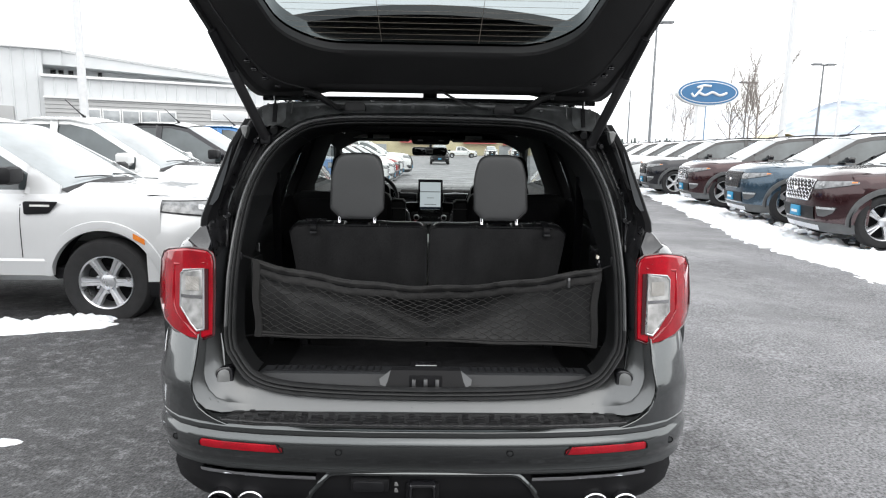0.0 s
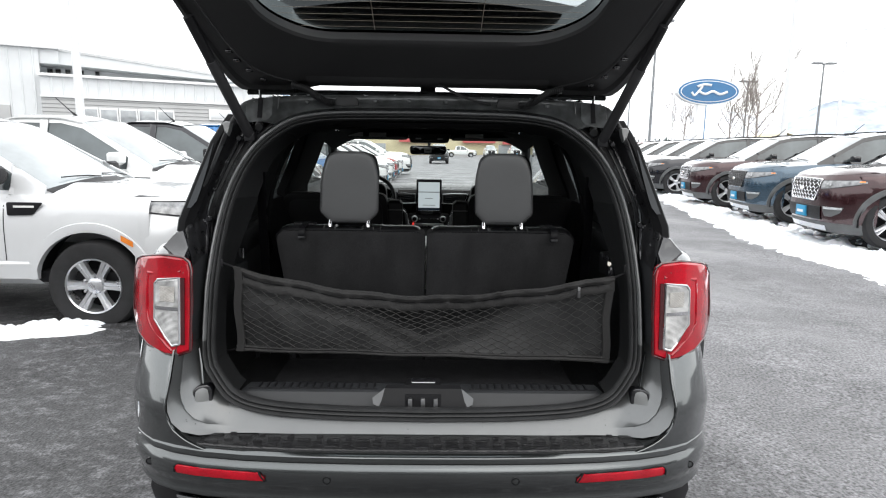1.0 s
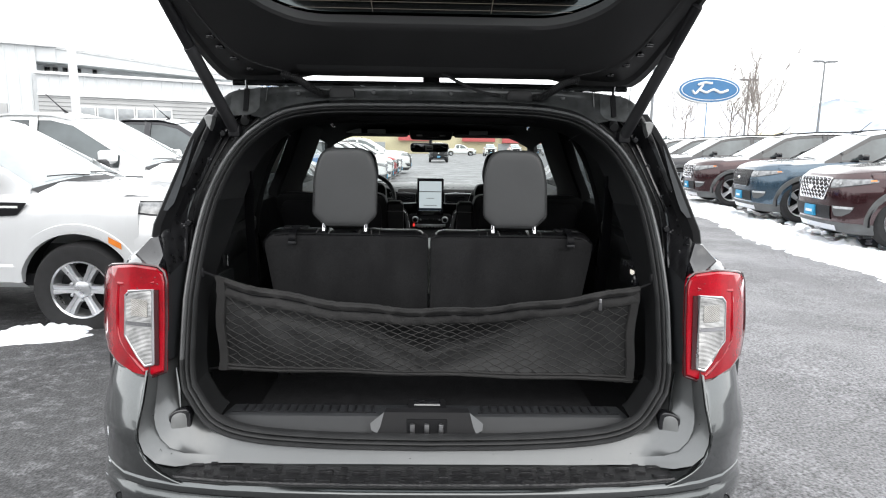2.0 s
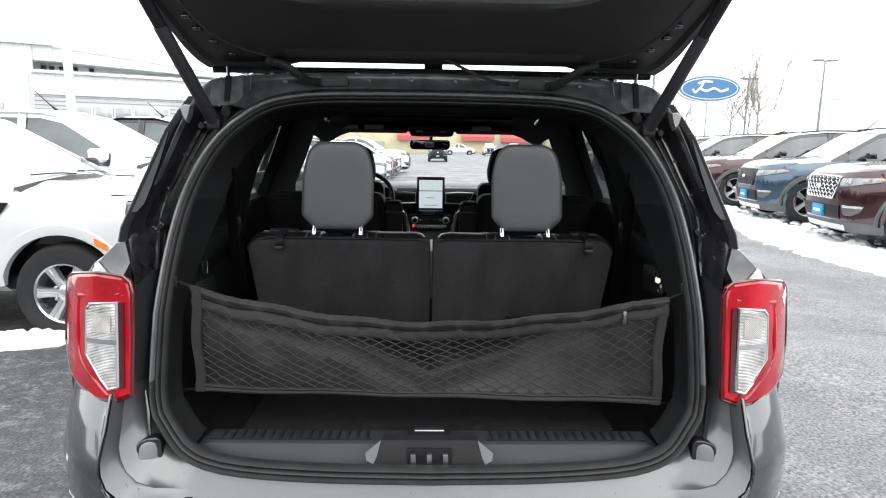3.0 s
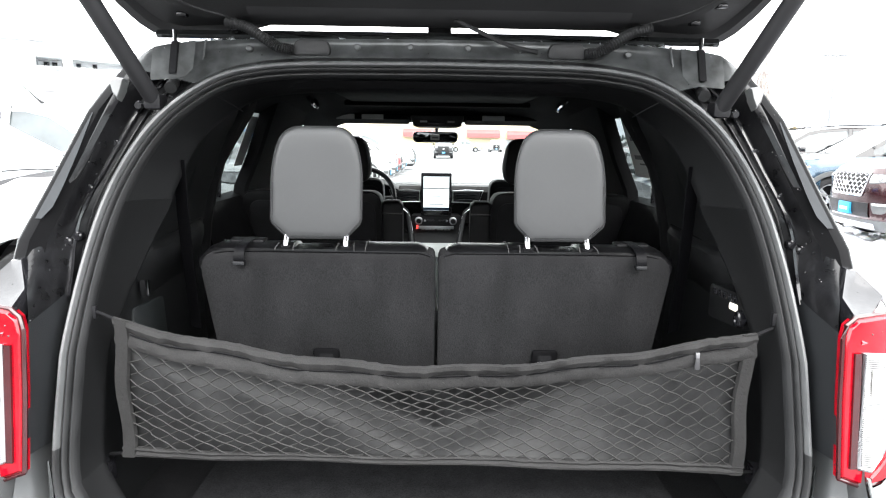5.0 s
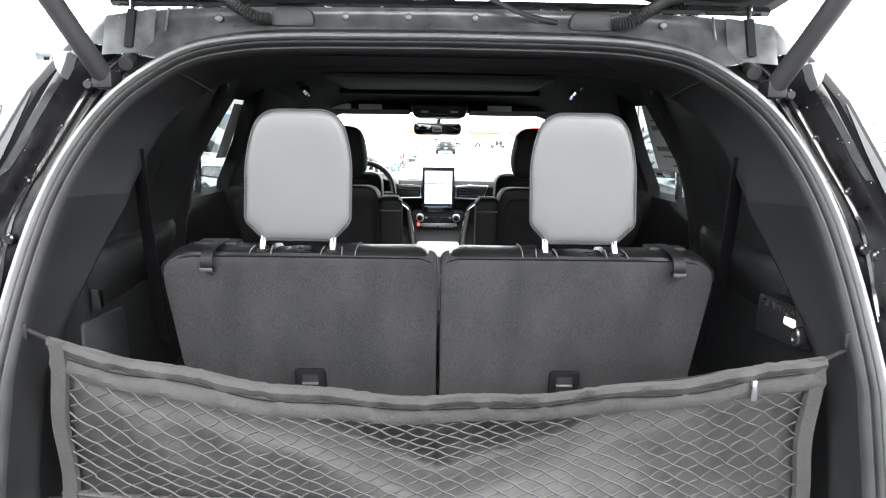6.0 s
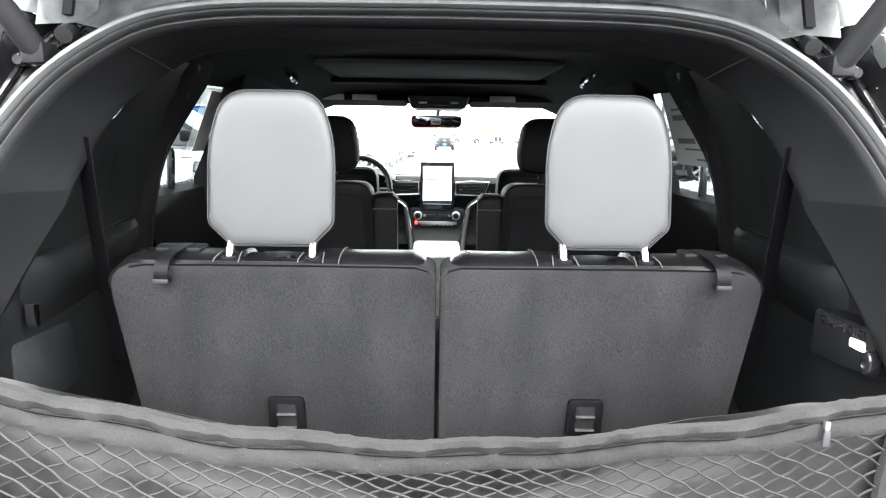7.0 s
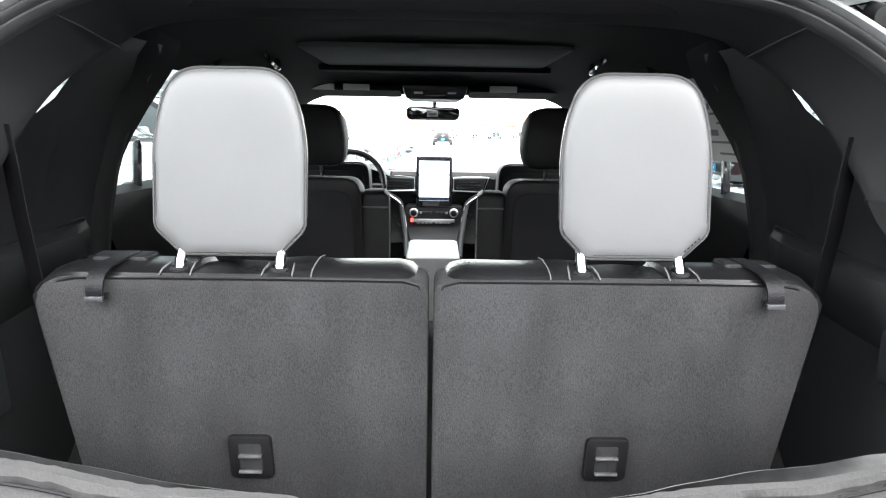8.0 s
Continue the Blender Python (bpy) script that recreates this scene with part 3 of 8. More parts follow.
def vehicle_nose(root, spec, body, chrome_grille=False, pickup=False):
    """Front fascia wrapped round both corners, grille with its bars, headlamps, fog lamps and plate."""
    f = spec["front"]
    top = lerp(spec["shoulder"], f - 0.12) + 0.02

    def P(u, z, d=0.0):
        return nose_point(spec, u, z, d)

    def crown(u):
        return top + (lerp(spec["shoulder"], f - 0.6) - top) * abs(u) ** 2
    us = [k / 24 for k in range(-24, 25)]
    base = 0.40 if pickup else 0.33
    rows = [[P(u, base + (crown(u) - base) * k) for u in us] for k in (0, 0.12, 0.25, 0.4, 0.55, 0.7, 0.82, 0.92, 1.0)]
    part("front_fascia", skin(rows), body, root)
    dz = 0.0 if pickup else -0.075
    rows = [[P(u, z + dz, d) for u in us] for z, d in ((0.25, -0.06), (0.27, 0.0), (0.36, 0.012), (0.405, 0.010), (0.412, -0.004))]
    part("lower_cladding", skin(rows), PLASTIC if pickup else CLADDING, root)
    gz0, gz1, gu = (0.64, top, 0.52) if pickup else (0.655, top - 0.045, 0.43)
    foot = 0.92 if pickup else 0.80
    rows = [[P(u * (foot + (1 - foot) * min(1, k * 1.2)), gz0 + (gz1 - gz0) * k, 0.012) for u in steps(-gu, gu, 12)] for k in steps(0, 1, 5)]
    grille = part("grille", skin(rows), PLASTIC, root)
    gm = CHROME if chrome_grille else BLACK_GLOSS
    bm = bmesh.new()
    nb = 5
    for i in range(nb + 1):
        z = gz0 + 0.02 + (gz1 - gz0 - 0.04) * i / nb
        tube(bm, [P(u, z + 0.019 * (1 if (k + i) % 2 else -1), 0.022) for k, u in enumerate(steps(-gu * 0.95 * (foot + (1 - foot) * min(1, 1.2 * i / nb)), gu * 0.95 * (foot + (1 - foot) * min(1, 1.2 * i / nb)), 16))], 0.0065, 4)
    part("grille_bars", bm, gm, grille)
    ring = rounded([(-gu, gz1), (gu, gz1), (gu * foot, gz0), (-gu * foot, gz0)], 0.03)
    pts = [P(p.x, p.y, 0.018) for p in ring]
    part("grille_surround", tubed(pts + pts[:1], 0.011, 6), gm, grille)
    part("emblem", rings([P(0.07 * math.cos(a * math.tau / 20), (gz0 + gz1) / 2 + 0.03 * math.sin(a * math.tau / 20), 0.03) for a in range(20)], (0, 1, 0), [(0, -0.01), (0, 0.004), (0.15, 0.008)]), CHROME, grille)
    for sx in (-1, 1):
        span = steps(gu + 0.02, 0.97 if pickup else 0.90, 8)
        rows = []
        for q in span:
            w = (q - span[0]) / (span[-1] - span[0])
            hi = crown(q) - (0.03 if pickup else 0.075) - 0.01 * w
            lo = hi - (0.15 * (1 - 0.45 * w) if pickup else 0.125 * (1 - 0.62 * w ** 1.5))
            rows.append([P(sx * q, lo + (hi - lo) * k, d) for k, d in ((0, 0.004), (0.08, 0.014), (0.5, 0.018), (0.92, 0.014), (1, 0.004))])
        lamp = part("headlight", skin(rows), LAMP_GREY, root)
        edge = [r[0] for r in rows] + [r[4] for r in rows[::-1]]
        part("lamp_rim", tubed(edge + edge[:1], 0.008 if pickup else 0.005, 6), BLACK_GLOSS, lamp)
        mid_u = gu + 0.12
        zc = crown(mid_u) - (0.085 if pickup else 0.135)
        part("lamp_lens", rings([P(sx * (mid_u + 0.035 * math.cos(a * math.tau / 16)), zc + 0.028 * math.sin(a * math.tau / 16), 0.019) for a in range(16)], (0, 1, 0), [(0, 0), (0.2, 0.006), (0.6, 0.008)]), LAMP_MOTTLED, lamp)
        rows = [[P(sx * q, z + 0.5 * dz, d) for q in steps(q0, q1, 6)] for z, q0, q1, d in (((0.455, 0.50, 0.66, 0.004), (0.46, 0.50, 0.67, 0.014), (0.54, 0.50, 0.75, 0.016), (0.63, 0.50, 0.80, 0.014), (0.635, 0.50, 0.80, 0.004)) if pickup else ((0.465, 0.53, 0.60, 0.002), (0.47, 0.52, 0.62, 0.010), (0.53, 0.50, 0.70, 0.012), (0.605, 0.49, 0.73, 0.012), (0.61, 0.49, 0.73, 0.002)))]
        pocket = part("fog_lamp_pocket", skin(rows), PLASTIC if pickup else CLADDING, root)
        part("fog_lamp", skin([[P(sx * q, z + 0.5 * dz, d) for q in steps(0.52, 0.72 if dz else 0.76, 4)] for z, d in ((0.572, 0.012), (0.575, 0.030), (0.605, 0.030), (0.608, 0.012))]), HEADLAMP, pocket)
        if pickup:
            part("turn_signal", skin([[(sx * (side_x(spec, y, 0.8) + 0.022), y, 0.80 - (y - f + 0.7) * 0.55 + k) for k in (0.0, 0.05)] for y in (f - 0.70, f - 0.60)]), AMBER, lamp)
        else:
            part("turn_signal", skin([[P(sx * q, crown(q) - 0.097 - k, 0.02) for q in (0.84, 0.885)] for k in (0.0, 0.02)]), AMBER, lamp)
    rows = [[P(u, z + 0.8 * dz, d) for u in steps(-0.46, 0.46, 16)] for z, d in ((0.425, 0.002), (0.43, 0.012), (0.48, 0.014), (0.56, 0.014), (0.62, 0.012), (0.625, 0.002))]
    part("lower_intake", skin(rows), PLASTIC, root)
    rows = [[P(u, z + dz, 0.016) for u in steps(-0.5, 0.5, 10)] for z in (0.28, 0.31, 0.345, 0.36)]
    part("skid_plate", skin(rows), STEEL if pickup else ALLOY, root)
    plate = part("plate", boxed((-0.155, f - 0.03, 0.46 + dz), (0.155, f + 0.022, 0.62 + dz), 0.006), BLUE_PLATE, root, "blue dealer plate")
    part("plate_print", boxed((-0.1, f + 0.020, 0.51 + dz), (0.1, f + 0.025, 0.55 + dz), 0.001), PAPER, plate)


def vehicle(name, label, category, m, spec, body, group="", chrome_grille=False, pickup=False, twin=True, glass=None):
    root = thing(name, label, category, group, at=m)
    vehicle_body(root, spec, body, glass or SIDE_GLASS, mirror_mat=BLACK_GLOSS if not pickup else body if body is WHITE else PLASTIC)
    vehicle_nose(root, spec, body, chrome_grille, pickup)
    for ax in spec["axles"]:
        for sx in (-1, 1):
            turn = Matrix.Translation((sx * (spec["half"] - 0.125), ax, spec["wheel"])) @ (Matrix.Identity(4) if sx > 0 else pose(0, 0, 0, 0, 0, 180))
            wheel(root, turn, spec["wheel"], 6 if pickup else 5, twin and not pickup, None, 0.62 if pickup else 0.70)
    if pickup:
        f = spec["axles"][1]
        bed = boxed((-0.78, 0.0, 0.72), (0.78, 1.6, 0.75), 0.01)
        part("load_bed", bed, PLASTIC, root)
        part("bulkhead", boxed((-0.8, 1.62, 0.5), (0.8, 1.66, 1.2), 0.01), body, root)
        for sx in (-1, 1):
            x = sx * (side_x(spec, f - 0.5, 1.04) + 0.008)
            badge = rounded([(f - 0.66, 1.0), (f - 0.66, 1.115), (f - 0.36, 1.115), (f - 0.45, 1.01)], 0.02)
            b = part("fender_badge", slab(badge, lambda u, v, w, x=x, sx=sx: (x + sx * (0.012 - w), u, v), 0.02), PLASTIC, root)
            part("badge_bar", boxed((x + sx * 0.013 - 0.003, f - 0.60, 1.07), (x + sx * 0.013 + 0.003, f - 0.43, 1.088), 0.001), PAPER, b)
    else:
        for sx in (-1, 1):
            part("roof_rail", tubed([(sx * 0.6, y, lerp(spec["roof"], y) + 0.05) for y in steps(0.75, 2.5, 8)], 0.018, 6), BLACK_GLOSS, root)
    part("antenna", tubed([(0.3, spec["roof"][-2][0] - 0.25, lerp(spec["roof"], spec["roof"][-2][0] - 0.25) + 0.03), (0.3, spec["roof"][-2][0] - 0.32, lerp(spec["roof"], spec["roof"][-2][0] - 0.25) + 0.09), (0.3, spec["roof"][-2][0] - 0.5, lerp(spec["roof"], spec["roof"][-2][0] - 0.25) + 0.26)], [0.02, 0.008, 0.005], 6), PLASTIC, root)
    part("underbody", boxed((-0.8, spec["rear"] + 0.2, spec["low"] - 0.06), (0.8, spec["front"] - 0.3, spec["low"] + 0.05), 0.02), PLASTIC, root)
    return root


# ---- the grey SUV with its tailgate open ----
suv = thing("suv", "dark grey metallic SUV with its tailgate raised, parked on wet asphalt", "car")
vehicle_body(suv, SUV, PAINT, TINT, main=True, mirror_mat=BLACK_GLOSS)
vehicle_nose(suv, SUV, PAINT)
for ax in SUV["axles"]:
    for sx in (-1, 1):
        wheel(suv, Matrix.Translation((sx * 0.86, ax, 0.39)) @ (Matrix.Identity(4) if sx > 0 else pose(0, 0, 0, 0, 0, 180)), 0.39, 5, True)

# profile of the tailgate opening, seen from the side
LEAN_Y = [(0.5, -0.03), (0.618, 0.002), (0.70, 0.045), (0.87, 0.09), (1.05, 0.14), (1.3, 0.28), (1.5, 0.40), (1.64, 0.49), (1.75, 0.56)]
HALF_OPENING = [(0, 0.618), (0.3, 0.623), (0.53, 0.640), (0.65, 0.682), (0.715, 0.76), (0.733, 0.80), (0.742, 0.87), (0.742, 1.04), (0.738, 1.2), (0.722, 1.33),
                (0.692, 1.43), (0.647, 1.513), (0.59, 1.572), (0.52, 1.618), (0.437, 1.641), (0.31, 1.653), (0, 1.657)]
HALF_JAMB = [(0, 0.577, 0.002), (0.3, 0.579, 0.002), (0.55, 0.583, 0.001), (0.70, 0.595, -0.004), (0.797, 0.71, -0.002), (0.788, 0.80, 0.0), (0.746, 0.88, 0.020), (0.742, 1.04, 0.046), (0.750, 1.14, 0.072),
             (0.806, 1.237, 0.175), (0.785, 1.37, 0.29), (0.755, 1.53, 0.41), (0.735, 1.60, 0.47), (0.695, 1.668, 0.525), (0.60, 1.688, 0.545), (0.4, 1.700, 0.55), (0, 1.706, 0.55)]


def both_sides(half):
    """A closed loop from a half outline that starts and ends on the centre line."""
    right = smoothed([(p[0], p[1], p[2] if len(p) > 2 else 0) for p in half], 4)
    return right, [Vector((-p.x, p.y, p.z)) for p in right[-2:0:-1]]


o_right, o_left = both_sides(HALF_OPENING)
LOOP = [Vector((p.x, p.y)) for p in o_right + o_left]
j_right, j_left = both_sides(HALF_JAMB)
JAMB = [Vector((p.x, p.z, p.y)) for p in j_right + j_left]


def opening(d, dy):
    """The loop of the opening, drawn in by d and set back by dy."""
    out, n = [], len(LOOP)
    for i, p in enumerate(LOOP):
        t = (LOOP[(i + 1) % n] - LOOP[i - 1]).normalized()
        q = p + Vector((-t.y, t.x)) * d
        out.append(Vector((q.x, lerp(LEAN_Y, p.y) + dy, q.y)))
    return out


SEAL = smoothed([(0.026, 0.03, 0), (0.0265, -0.006, 0), (0.028, -0.016, 0), (0.032, -0.020, 0), (0.036, -0.015, 0), (0.0385, -0.007, 0), (0.041, -0.012, 0), (0.044, -0.014, 0),
                 (0.0465, -0.010, 0), (0.0485, -0.006, 0), (0.0505, 0.001, 0), (0.051, 0.014, 0)], 3)
seal = part("door_seal", skin([opening(p.x, p.y) for p in SEAL], True), RUBBER, suv, "ribbed black rubber door seal")

# painted and black jamb between seal and outer skin
edge0 = opening(0.0, 0.02)
N = len(edge0)


def jamb_rows(i0, i1, depth):
    rows = []
    for i in range(i0, i1 + 1):
        a, b = edge0[i % N], JAMB[i % N]
        rows.append([a + (b - a) * k + Vector((0, h * depth, 0)) for k, h in ((-0.02, 0.6), (0.06, 0.5), (0.16, 0.95), (0.3, 1.0), (0.62, 1.0), (0.72, 0.55), (0.82, 0.1), (0.93, 0.0), (1.0, 0.06), (1.02, 0.6), (1.02, 1.6))])
    return rows


lo_i = next(i for i, p in enumerate(LOOP[:len(o_right)]) if p.y > 1.13)
mid_i = next(i for i, p in enumerate(LOOP[:len(o_right)]) if p.y > 0.845)
flange_i = next(i for i, p in enumerate(LOOP[:len(o_right)]) if p.y > 0.86)
hi_i = next(i for i, p in enumerate(LOOP[:len(o_right)]) if p.y > 1.575)
for sx in (-1, 1):
    part("jamb_bead", tubed([(sx * 0.738, 0.070, 0.845), (sx * 0.728, 0.058, 0.79), (sx * 0.719, 0.040, 0.735)], [0.002, 0.005, 0.003], 6), PAINT, suv)
part("lamp_filler", skin(jamb_rows(mid_i, lo_i, 0.006)), SCUFF, suv)
part("lamp_filler", skin(jamb_rows(N - lo_i, N - mid_i, 0.006)), SCUFF, suv)
part("pillar_jamb", skin(jamb_rows(lo_i, hi_i, 0.05)), JAMB_BLACK, suv, "gloss black pillar jamb with water drops")
part("pillar_jamb", skin(jamb_rows(N - hi_i, N - lo_i, 0.05)), JAMB_BLACK, suv, "gloss black pillar jamb with water drops")
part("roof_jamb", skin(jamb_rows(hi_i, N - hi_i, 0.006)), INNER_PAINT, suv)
# welded ridge and dark channel down each pillar jamb
for i0, i1 in ((lo_i, hi_i), (N - hi_i, N - lo_i)):
    for share, r, lift, mat in ((0.52, 0.006, 0.046, BLACK_GLOSS), (0.33, 0.003, 0.046, JAMB_BLACK)):
        path = [edge0[i % N].lerp(JAMB[i % N], share) + Vector((0, lift, 0)) for i in range(i0, i1 + 1)]
        part("jamb_ridge", tubed(path, [r * (0.6 + 0.4 * abs(math.sin(k * 1.7))) for k in range(len(path))], 6), mat, suv)
# outer lip of the seal: painted sky-lit above the lamps, black along the sill
for name, i0, i1, mat, levels in (
        ("seal_carrier", -N // 2, N - N // 2, JAMB_BLACK, ((-0.003, 0.045), (0.003, 0.012), (0.010, -0.006), (0.0145, -0.020))),
        ("seal_lip", flange_i, N - flange_i, LIT_LIP, ((0.0135, -0.016), (0.0155, -0.024), (0.019, -0.028), (0.023, -0.027), (0.0265, -0.020), (0.028, 0.0))),
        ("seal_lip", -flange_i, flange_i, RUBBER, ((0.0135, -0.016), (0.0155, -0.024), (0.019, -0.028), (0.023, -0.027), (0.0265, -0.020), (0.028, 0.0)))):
    loops = [opening(d, dy) for d, dy in levels]
    part(name, skin([[loop[i % N] for loop in loops] for i in range(i0, i1 + 1)]), mat, seal)

# roof panel
rows = []
for y in (0.552, 0.56, 0.585, 0.8, 1.1, 1.5, 2.0, 2.4, 2.78):
    z = lerp([(0.552, 1.697), (0.56, 1.706), (0.585, 1.711), (1.2, 1.745), (2.0, 1.745), (2.5, 1.70), (2.78, 1.64)], y)
    rows.append([(0.69 * s, y, z + 0.035 * (1 - s * s) * (1 if y > 0.6 else 0.1)) for s in steps(-1, 1, 14)])
part("roof_panel", skin(rows, thick=-0.012), PAINT, suv)
for sx in (-1, 1):
    part("roof_rail", tubed([(sx * 0.62, y, lerp(SUV["roof"], y) + 0.05) for y in steps(0.85, 2.5, 8)], 0.016, 6), BLACK_GLOSS, suv)

# rear corners below the tail lights
PLAN = [(0.70, -0.022), (0.80, -0.022), (0.82, -0.018), (0.86, 0.0), (0.915, 0.035), (0.95, 0.075), (0.98, 0.13), (1.0, 0.19)]
BPLAN = [(0, -0.158), (0.2, -0.157), (0.4, -0.150), (0.55, -0.138), (0.68, -0.118), (0.78, -0.09), (0.86, -0.05), (0.915, 0.0), (0.95, 0.040), (0.98, 0.095), (0.995, 0.16), (1.0, 0.26), (1.0, 0.45)]
RIM_X = [(0.57, 0.655), (0.58, 0.665), (0.585, 0.695), (0.601, 0.737), (0.628, 0.773), (0.663, 0.792), (0.699, 0.800), (0.78, 0.792), (0.862, 0.790)]
LAMP_FOOT = [(0.79, 0.836), (0.83, 0.838), (0.90, 0.858), (0.95, 0.885), (0.984, 0.916), (0.997, 0.945)]


def corner_y(x, z):
    """The corner leans from the bumper's plan in to the lamp's."""
    k = lerp([(0.69, 0.0), (0.71, 0.07), (0.862, 1.0), (0.93, 1.15)], z)
    return (lerp(BPLAN, x) + lerp([(0.572, 0.017), (0.69, 0.008)], z)) * (1 - k) + (lerp(PLAN, x) + 0.022) * k


for sx in (-1, 1):
    rows = []
    for z in (0.572, 0.580, 0.586, 0.592, 0.60, 0.61, 0.622, 0.638, 0.655, 0.68, 0.70, 0.715, 0.74, 0.78, 0.815, 0.862):
        xi = lerp(RIM_X, z)
        xs = [xi + (0.997 - xi) * k for k in (0.03, 0.1, 0.2, 0.32, 0.45, 0.58, 0.7, 0.8, 0.88, 0.94, 0.98, 1.0)]
        yi = corner_y(xi, z)
        row = [(sx * (xi - 0.003), yi + 0.085, z), (sx * (xi - 0.003), yi + 0.012, z), (sx * (xi - 0.001), yi + 0.003, z), (sx * (xi + 0.004), yi - 0.001, z)]
        if z > 0.85:
            tops = [lerp(LAMP_FOOT, x) + 0.003 for x in xs]
        else:
            tops = [z] * len(xs)
        rows.append(row + [(sx * (x - max(0, min(t, 0.87) - 0.69) * 0.12 * (x - xi) / 0.18), corner_y(x, t) + (0.014 if z > 0.85 else 0.0), t) for x, t in zip(xs, tops)] + [(sx * (0.997 - max(0, z - 0.69) * 0.12), 0.34, tops[-1])])
    part("quarter_panel", skin(rows), PAINT, suv)
    edge = [(sx * (lerp(RIM_X, z) + 0.001), corner_y(lerp(RIM_X, z), z) - 0.0005, z) for z in steps(0.574, 0.86, 26)]
    part("panel_edge", tubed(edge, 0.0032, 8), PAINT, suv)
    rows = []
    for y in (0.085, 0.12, 0.17, 0.22, 0.3, 0.47, 0.6):
        cap = (lerp([(0.085, 0.855), (0.12, 0.90), (0.17, 0.94), (0.22, 0.955)], y) - 0.80) / 0.155
        rows.append([(sx * (0.80 + (x - 0.80) * cap), y, z) for x, z in ((0.955, 1.06), (0.945, 1.12), (0.905, min(1.165, 1.145 + 0.2 * (y - 0.085))), (0.86, min(1.185, 1.15 + 0.35 * (y - 0.085))), (lerp([(0.1, 0.79), (0.3, 0.80), (0.6, 0.82)], y), min(lerp([(0.1, 1.19), (0.3, 1.2), (0.6, 1.19)], y), 1.152 + 0.5 * (y - 0.085))))])
    part("shoulder_panel", skin(rows), PAINT, suv)
    # black applique that wraps the rear pillar
    rows = []
    for k in steps(0, 1, 8):
        z = 1.20 + 0.42 * k
        xi = lerp([(1.2, 0.80), (1.237, 0.808), (1.37, 0.789), (1.53, 0.759), (1.62, 0.725)], z)
        yi = lerp([(1.2, 0.15), (1.237, 0.175), (1.37, 0.29), (1.53, 0.41), (1.62, 0.5)], z)
        rows.append([(sx * (xi - 0.022), yi + 0.018, z), (sx * xi, yi - 0.006, z), (sx * (xi + 0.020), yi - 0.003, z), (sx * (xi + 0.026), yi + 0.003, z), (sx * (xi + 0.034), yi + 0.06, z), (sx * (glass_x(SUV, 0.5, z) + 0.012), 0.48 + 0.05 * k, z)])
    part("pillar_applique", skin(rows), DEEP_BLACK, suv, "black rear pillar panel")
    part("applique_edge", tubed([Vector(r[3]) for r in rows], 0.0022, 6), INNER_PAINT, suv)
    # smoked glass let into the panel
    pane = []
    for k in steps(0, 1, 10):
        r = lerp([(0, 0.22), (1, 0.74)], k) * 8
        a, b = [Vector(p) for p in rows[int(r)]], [Vector(p) for p in rows[min(8, int(r) + 1)]]
        inner, outer = a[1].lerp(b[1], r % 1), a[2].lerp(b[2], r % 1)
        wide = lerp([(0, 0.7), (0.06, 1.25), (0.25, 1.2), (0.6, 0.8), (1.0, 0.12)], k)
        pane.append([outer.lerp(inner, 0.4 + wide * q) + Vector((0, -0.003, 0)) for q in (0, 0.5, 1.0)])
    part("pillar_glass", skin(pane, thick=0.001), SMOKED, suv, "smoked glass edge of the quarter window")
    # small tip at the head of the pillar
    part("pillar_tip", rings([(sx * x, y - 0.03, z) for x, y, z in ((0.729, 0.445, 1.540), (0.742, 0.45, 1.556), (0.752, 0.46, 1.584), (0.742, 0.468, 1.592), (0.722, 0.468, 1.590), (0.723, 0.455, 1.565))], (0, -1, 0.2), [(0, -0.06), (0, 0), (0.2, 0.004)]), CAP_GREY, suv, "pale grey plastic pillar cap")
    for px, py, pz in ((0.70, 0.455, 1.53), (0.735, 0.41, 1.44), (0.765, 0.335, 1.345), (0.772, 0.25, 1.24), (0.755, 0.26, 1.25)):
        bm = bmesh.new()
        bridge(bm, [[(sx * px + r * math.cos(a), py - h, pz + r * math.sin(a)) for a in steps(0, math.tau * 11 / 12, 11)] for r, h in ((0.011, -0.01), (0.011, 0.004), (0.008, 0.007))], True, True)
        part("jamb_bolt", bm, BLACK_GLOSS, suv)
    # body-side lower bracket above the tail light
    part("lamp_bracket", rings([(sx * x, y, z) for x, y, z in ((0.757, 0.045, 1.14), (0.80, 0.06, 1.15), (0.855, 0.11, 1.175), (0.83, 0.17, 1.22), (0.80, 0.16, 1.225), (0.765, 0.11, 1.17))], (0, -1, 0.4), [(0, -0.03), (0, 0.0), (0.15, 0.008), (0.5, 0.002)]), BLACK_GLOSS, suv)
    # drain cap
    cap = rounded([(-0.021, -0.036), (0.021, -0.036), (0.021, 0.036), (-0.021, 0.036)], 0.02)
    well = part("cap_rim", slab(cap, lambda u, v, w, sx=sx: (sx * (0.716 + u * 1.3), 0.021 + w - u * 0.7 + v * 0.2, 0.690 + v * 1.2), 0.03), BLACK_GLOSS, suv)
    part("jamb_cap", slab(cap, lambda u, v, w, sx=sx: (sx * (0.716 + u), 0.018 + w - u * 0.7 + v * 0.2, 0.690 + v), 0.03, 0.006), CAP_GREY, well, "grey oval jamb cap")

